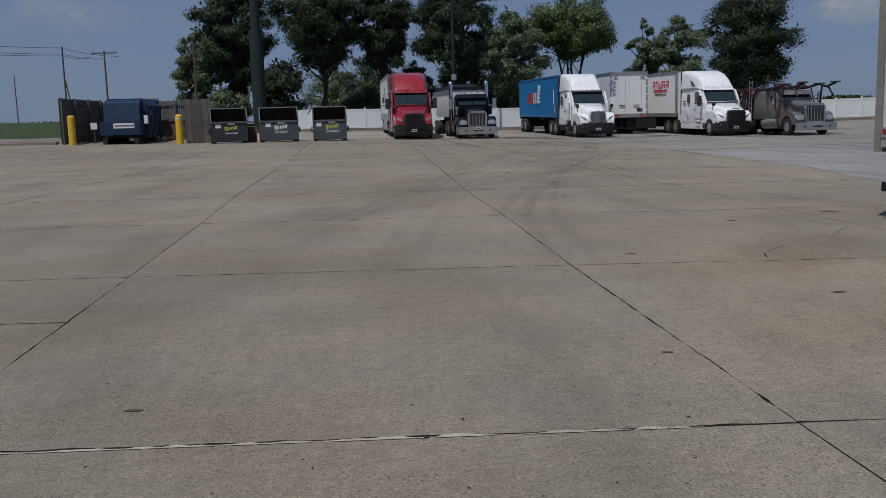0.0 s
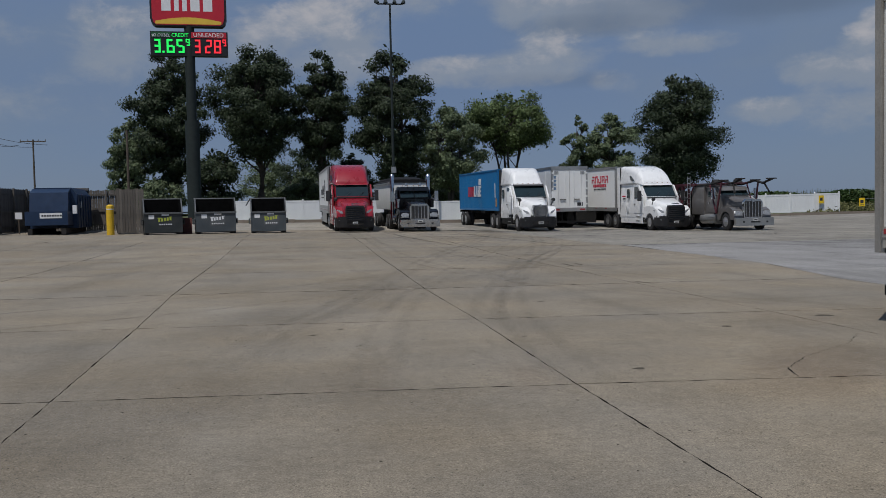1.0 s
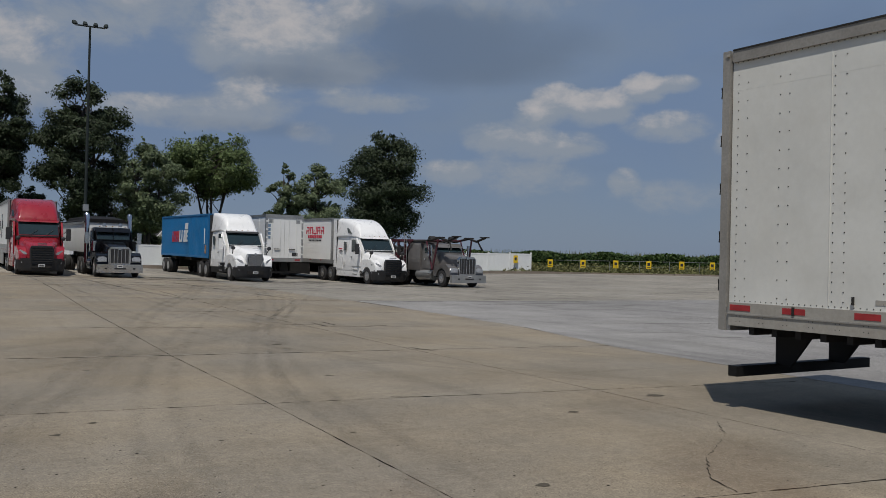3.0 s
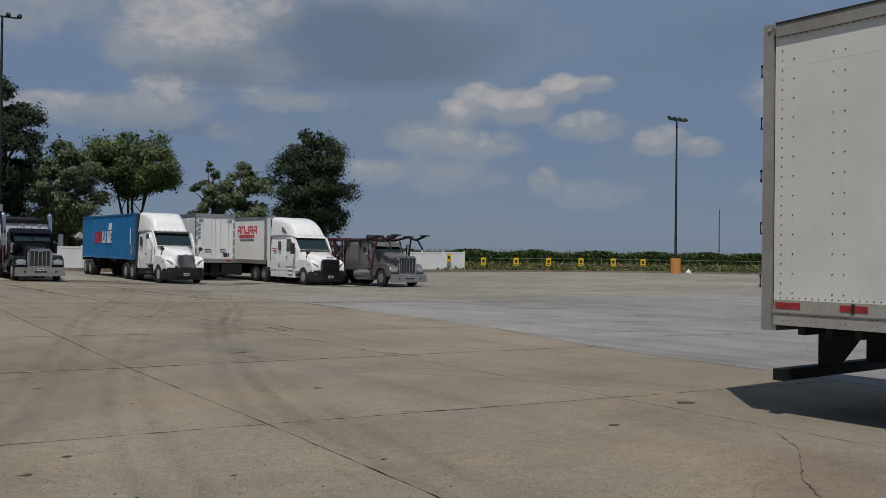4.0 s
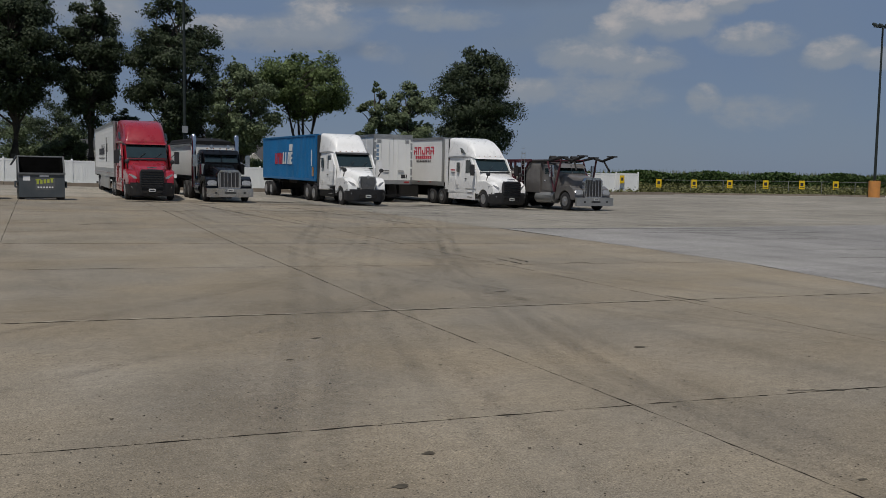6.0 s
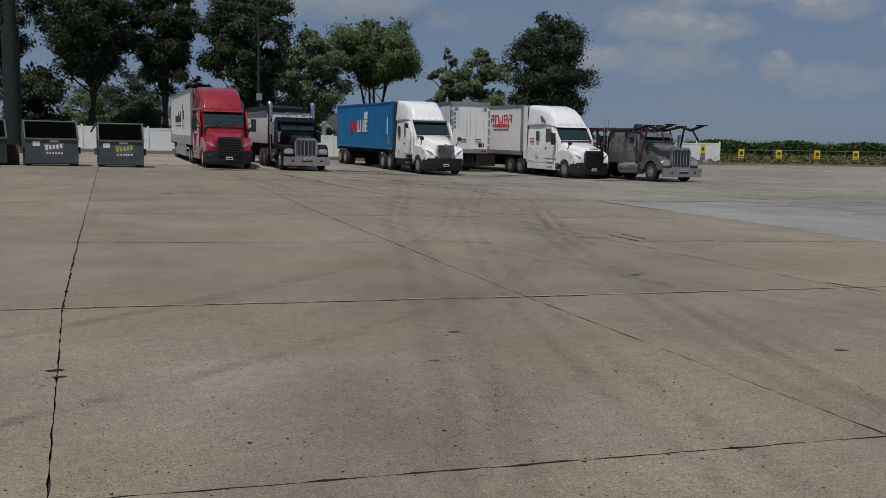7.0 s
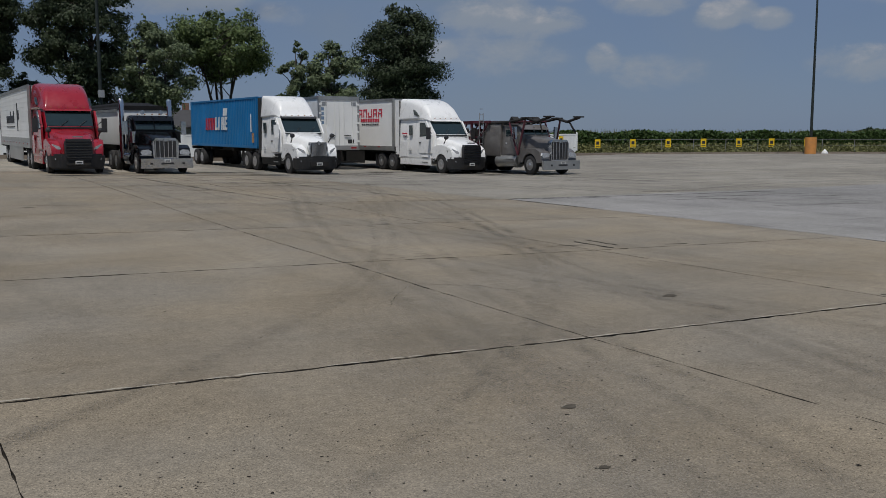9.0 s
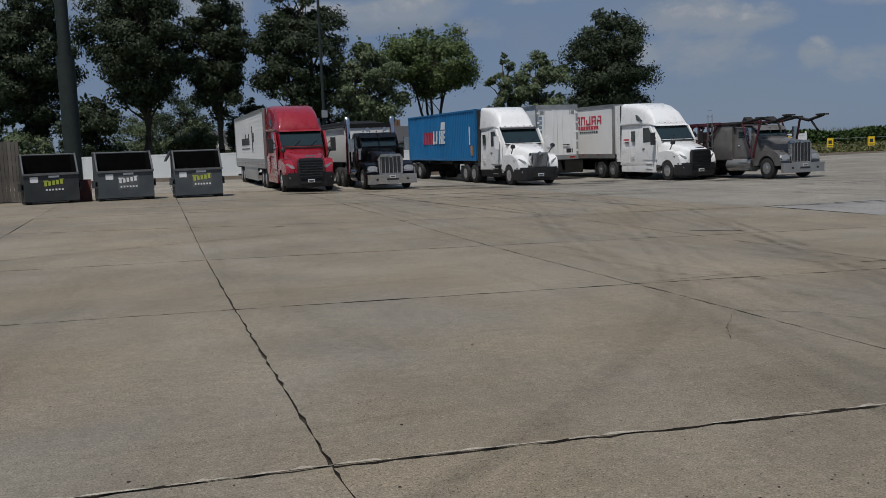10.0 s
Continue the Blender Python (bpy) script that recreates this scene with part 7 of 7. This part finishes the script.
def tyre_mark(pts, w, film=M_FILM):
    """A curved film on the ground, such as a tyre mark: soft-edged ribbon following a smooth line through points."""
    P = [Vector(p) for p in pts]
    line = []
    for i in range(len(P) - 1):
        a, b, c, d = P[max(i - 1, 0)], P[i], P[i + 1], P[min(i + 2, len(P) - 1)]
        n = max(3, int((c - b).length / 0.6))
        for k in range(n):
            t = k / n
            line.append(0.5 * ((2 * b) + (c - a) * t + (2 * a - 5 * b + 4 * c - d) * t * t + (3 * b - a - 3 * c + d) * t ** 3))
    line.append(P[-1])
    v, f, ac = [], [], []
    for k, p in enumerate(line):
        d = (line[min(k + 1, len(line) - 1)] - line[max(k - 1, 0)]).normalized()
        nrm = Vector((-d.y, d.x))
        fade = min(k / 4, (len(line) - 1 - k) / 4, 1)
        for o, al in ((-0.5, 0), (-0.2, 1), (0.2, 1), (0.5, 0)):
            q = p + nrm * o * w
            v.append((q.x, q.y, gz(q.x, q.y) + 0.0035))
            ac.append(al * fade)
        if k:
            for j in range(3):
                i = 4 * (k - 1) + j
                f.append((i, i + 1, i + 5, i + 4))
    me = bpy.data.meshes.new("tyre_mark")
    me.from_pydata(v, [], f)
    me.attributes.new("across", "FLOAT", "POINT").data.foreach_set("value", ac)
    me.materials.append(film)
    ob = new("tyre_mark", me)
    ob.parent = base


M_FILM2 = film_mat("dark oil and rubber film", (0.03, 0.028, 0.026), 0.6)
for pts, w in (([(0.6, 9), (1.2, 14), (2.6, 20), (5.2, 28), (9.5, 38), (14, 48)], 0.55), ([(2.4, 8.5), (3.0, 14), (4.4, 20), (7.2, 28), (11.5, 38), (15.8, 48)], 0.55),
               ([(-6, 14), (-1, 17), (4, 22), (8, 30), (12, 42)], 0.5), ([(-7, 16), (-2, 19), (2.6, 24), (6.4, 32), (10, 43)], 0.5),
               ([(8.5, 13), (5, 19), (3.5, 28), (3.4, 40), (3.6, 52)], 0.6), ([(10.3, 16), (7.2, 21), (5.5, 29), (5.3, 41), (5.6, 52)], 0.6),
               ([(3, 46), (9, 47.5), (16, 47), (24, 44), (34, 40)], 0.8), ([(2, 49), (9, 50), (17, 49.5), (26, 47), (38, 44)], 0.9),
               ([(20, 36), (28, 38), (38, 37), (50, 34)], 1.2), ([(16, 30), (24, 32), (34, 31)], 0.8), ([(24, 40), (36, 42), (50, 41)], 1.0),
               ([(0.9, 16.2), (1.3, 18.3), (1.8, 20.4)], 0.28), ([(1.6, 16.0), (2.05, 18.0), (2.6, 20.0)], 0.28), ([(-3, 44), (4, 45), (12, 43)], 0.7),
               ([(-14, 30), (-5, 34), (4, 36), (14, 35)], 0.6), ([(-12, 40), (-4, 42), (6, 41)], 0.7)):
    for off in (-0.14, 0.14):
        tyre_mark([(x + off * 1.6, y + off) for x, y in pts], w * 0.42)
for pts, w in (([(3.6, 8.4), (4.6, 9.6), (6.0, 11.4)], 1.5), ([(6.4, 12.2), (6.9, 14.2)], 1.2), ([(0.2, 9.4), (0.6, 11.4)], 1.3), ([(1.9, 9.0), (2.3, 11.5)], 0.9)):
    tyre_mark(pts, w, M_RUST)
# the clearest pair swings out of the row of trucks
M_FILM3 = film_mat("fresh rubber film", (0.055, 0.049, 0.043), 0.13, 0.25, 0.8, 0.3)
for pts in ([(-0.9, 11.0), (-0.4, 13.2), (0.4, 15.8), (1.3, 19.0), (2.2, 22.3), (4.2, 30.0), (7.6, 40.0), (10.6, 51.0)], [(2.4, 13.5), (3.1, 16.5), (4.4, 20.7), (6.2, 26.4), (8.0, 31.6), (10.4, 40.0), (13.0, 51.0)]):
    for off in (-0.19, 0.19):
        tyre_mark([(x + off, y) for x, y in pts], 0.3, M_FILM3)
# wide faint ribbons that darken the near slabs smoothly
M_BROAD = film_mat("broad dark film", (0.1, 0.082, 0.06), 0.13, 0.2, 0.8, 0.5, 0.9)
for pts, w in (([(-3.4, 6.0), (-1.4, 9.5), (-0.6, 13.0), (0.4, 16.5), (2.2, 22.0)], 2.8), ([(0.6, 7.0), (1.0, 10.5), (1.7, 14.0)], 2.0)):
    tyre_mark(pts, w, M_BROAD)
# drips and smears under the row of trucks, also painting in the trucks' shade
M_SMEAR_SHADE = film_mat("black oil and painted shade", (0.02, 0.018, 0.017), 0.8, 0.3, 0.62)
for k in range(46):
    x = rnd.uniform(2.0, 29.0)
    y = rnd.uniform(53.5, 59.0) - 0.16 * max(x - 18, 0)
    l = rnd.uniform(0.6, 2.2)
    tyre_mark([(x - l, y + rnd.uniform(-0.3, 0.3)), (x, y), (x + l, y + rnd.uniform(-0.3, 0.3))], rnd.uniform(0.8, 2.6), M_SMEAR_SHADE)
for k in range(26):
    x, y = rnd.uniform(-4, 24), rnd.uniform(44, 55)
    l, dx = rnd.uniform(1.5, 5), rnd.uniform(-0.1, 0.1)
    tyre_mark([(x - l, y + dx * l), (x, y), (x + l, y - 0.12 * l)], rnd.uniform(0.2, 0.5), M_FILM2)
for k in range(16):
    x, y = rnd.uniform(14, 45), rnd.uniform(20, 52)
    l = rnd.uniform(1.5, 5)
    tyre_mark([(x - l, y + 0.2 * l), (x, y), (x + l, y - 0.3 * l)], rnd.uniform(0.2, 0.5), M_FILM2)
for k in range(9):
    x = (2.6, 5.0, 7.0, 9.0, 14.2, 16.2, 22.5, 24.5, 27.0)[k]
    tyre_mark([(x + 1.4, 36), (x + 0.6, 44), (x, 54)], 0.32, M_FILM2 if k % 2 else M_FILM)

# pale chipped lips along some cross joints
M_CHIP = mat("chipped concrete lip", (0.36, 0.32, 0.26), 0.95, vary=0.3, scale=9, fine=0.3)


def chips(line, w, gap):
    """A broken row of pale chips just beyond a joint."""
    for (x0, y0), (x1, y1) in zip(line, line[1:]):
        n = max(2, int(abs(x1 - x0) / 0.45))
        for k in range(n):
            if rnd.random() < gap:
                continue
            ua, ub = k / n, (k + rnd.uniform(0.7, 1.15)) / n
            v, f = [], []
            m = 7
            for q in range(m + 1):
                u = ua + (ub - ua) * q / m
                x, y = x0 + (x1 - x0) * u, y0 + (y1 - y0) * u + 0.016
                th_ = w * (0.15 + rnd.random()) * math.sin(math.pi * (0.06 + 0.88 * q / m))
                v += [(x, y, gz(x, y) + 0.0042), (x, y + th_, gz(x, y) + 0.0042)]
                if q:
                    f.append((2 * q - 2, 2 * q, 2 * q + 1, 2 * q - 1))
            me = bpy.data.meshes.new("chip")
            me.from_pydata(v, [], f)
            me.materials.append(M_CHIP)
            ob = new("chip", me)
            ob.parent = base


chips([(-6.9, 19.94), (-2.3, 19.72), (2.4, 19.27), (6.6, 18.95)], 0.048, 0.12)
chips([(-7, 5.44), (-2.2, 5.07), (2.0, 4.84)], 0.045, 0.06)

# ---- concrete slabs ----
LX = [-43, -38.5, -34, -29.5, -25, -20.5, -16, -11.5, -6.9]
CROSS_X = (-43, -7, -2.2, 2.4, 6.6, 12)
CROSS = [(4.4 + 4.75 * k, 0.5 + 4.75 * k, 0.1 + 4.75 * k, -0.15 + 4.75 * k, -0.4 + 4.75 * k, -0.7 + 4.75 * k) for k in (-3, -2, -1, 0)] + [
    (9.4, 5.5, 5.13, 4.86, 4.6, 4.3), (14.3, 10.35, 9.98, 9.58, 9.1, 8.5), (19.4, 15.15, 14.7, 14.32, 13.87, 13.3), (20.6, 19.95, 19.72, 19.27, 18.95, 18.5),
    (30.2, 26.2, 25.6, 24.9, 24.2, 23.4), (36, 32, 31.3, 30.5, 29.6, 28.4), (43.8, 39.8, 38.6, 37.3, 36.3, 35), (49, 45, 44.2, 43, 42.2, 41)] + [
    (54.5 + 5.5 * k, 50.5 + 5.5 * k, 49.7 + 5.5 * k, 48.5 + 5.5 * k, 47.7 + 5.5 * k, 46.5 + 5.5 * k) for k in range(7)]


def joint_x(i, y):
    """Lengthwise joint lines; the middle ones bend a little."""
    if i < len(LX):
        return LX[i]
    k = i - len(LX)
    if k == 0:
        return float(np.interp(y, (0, 7.9, 14.9, 18.5, 19.7, 23, 31, 54), (-1.8, -1.96, -2.13, -2.27, -2.31, -2.36, -2.42, -2.5)))
    if k == 1:
        return float(np.interp(y, (0, 9.6, 14.4, 19.3, 22.8, 24.9, 40), (2.39, 2.385, 2.46, 2.44, 2.52, 2.575, 2.8)))
    return (6.6, edge_x(y) - 0.03 if y < 35 else 12.2)[k - 2]


def cross_y(j, x):
    return float(np.interp(x, CROSS_X, CROSS[j]))


NX = len(LX) + 4
for j in range(len(CROSS) - 1):
    for i in range(NX - 1):
        jag = random.Random(i * 100 + j)
        n = 40 if 2 < CROSS[j][3] < 20 and i > 7 else 20 if 20 < CROSS[j][3] < 32 and i > 7 else 5
        ring = []
        g = 0.0105 if CROSS[j][3] < 19 else 0.019
        g_low, g_high = (0.02 if CROSS[q][3] in (19.27, -0.15) else g for q in (j, j + 1))

        def corner(a, b):
            x = joint_x(a, CROSS[b][3])
            y = cross_y(b, x)
            return joint_x(a, y), y
        c = [corner(i, j), corner(i + 1, j), corner(i + 1, j + 1), corner(i, j + 1)]
        cx, cy = sum(p[0] for p in c) / 4, sum(p[1] for p in c) / 4
        grid = []
        for b in range(n + 1):
            row = []
            for a in range(n + 1):
                u, w = a / n, b / n
                x = (c[0][0] * (1 - u) + c[1][0] * u) * (1 - w) + (c[3][0] * (1 - u) + c[2][0] * u) * w
                y = (c[0][1] * (1 - u) + c[1][1] * u) * (1 - w) + (c[3][1] * (1 - u) + c[2][1] * u) * w
                # pull the edge in by half a joint, unevenly
                if a in (0, n):
                    x += (1 if a == 0 else -1) * g * 0.6 * jag.random() ** 1.6 * 2.1
                if b in (0, n):
                    y += g_low * jag.random() ** 1.6 * 2.1 if b == 0 else -g_high * jag.random() ** 1.6 * 2.1
                row.append((x, y, gz(x, y)))
            grid.append(row)
        vv = [p for row in grid for p in row]
        ff = [(b * (n + 1) + a, b * (n + 1) + a + 1, (b + 1) * (n + 1) + a + 1, (b + 1) * (n + 1) + a) for b in range(n) for a in range(n)]
        rim = [a for a in range(n + 1)] + [b * (n + 1) + n for b in range(1, n + 1)] + [n * (n + 1) + a for a in range(n - 1, -1, -1)] + [b * (n + 1) for b in range(n - 1, 0, -1)]
        low = len(vv)
        vv += [(vv[k][0], vv[k][1], vv[k][2] - 0.03) for k in rim]
        for k in range(len(rim)):
            k2 = (k + 1) % len(rim)
            ff.append((rim[k2], rim[k], low + k, low + k2))
        me = bpy.data.meshes.new("slab")
        me.from_pydata(vv, [], ff)
        me.materials.append(M_PALE if CROSS[j][3] > 56 else M_CONC)
        me.materials.append(M_JOINT)
        me.polygons.foreach_set("material_index", [0] * (n * n) + [1] * len(rim))
        ob = new("slab", me)
        ob.parent = base
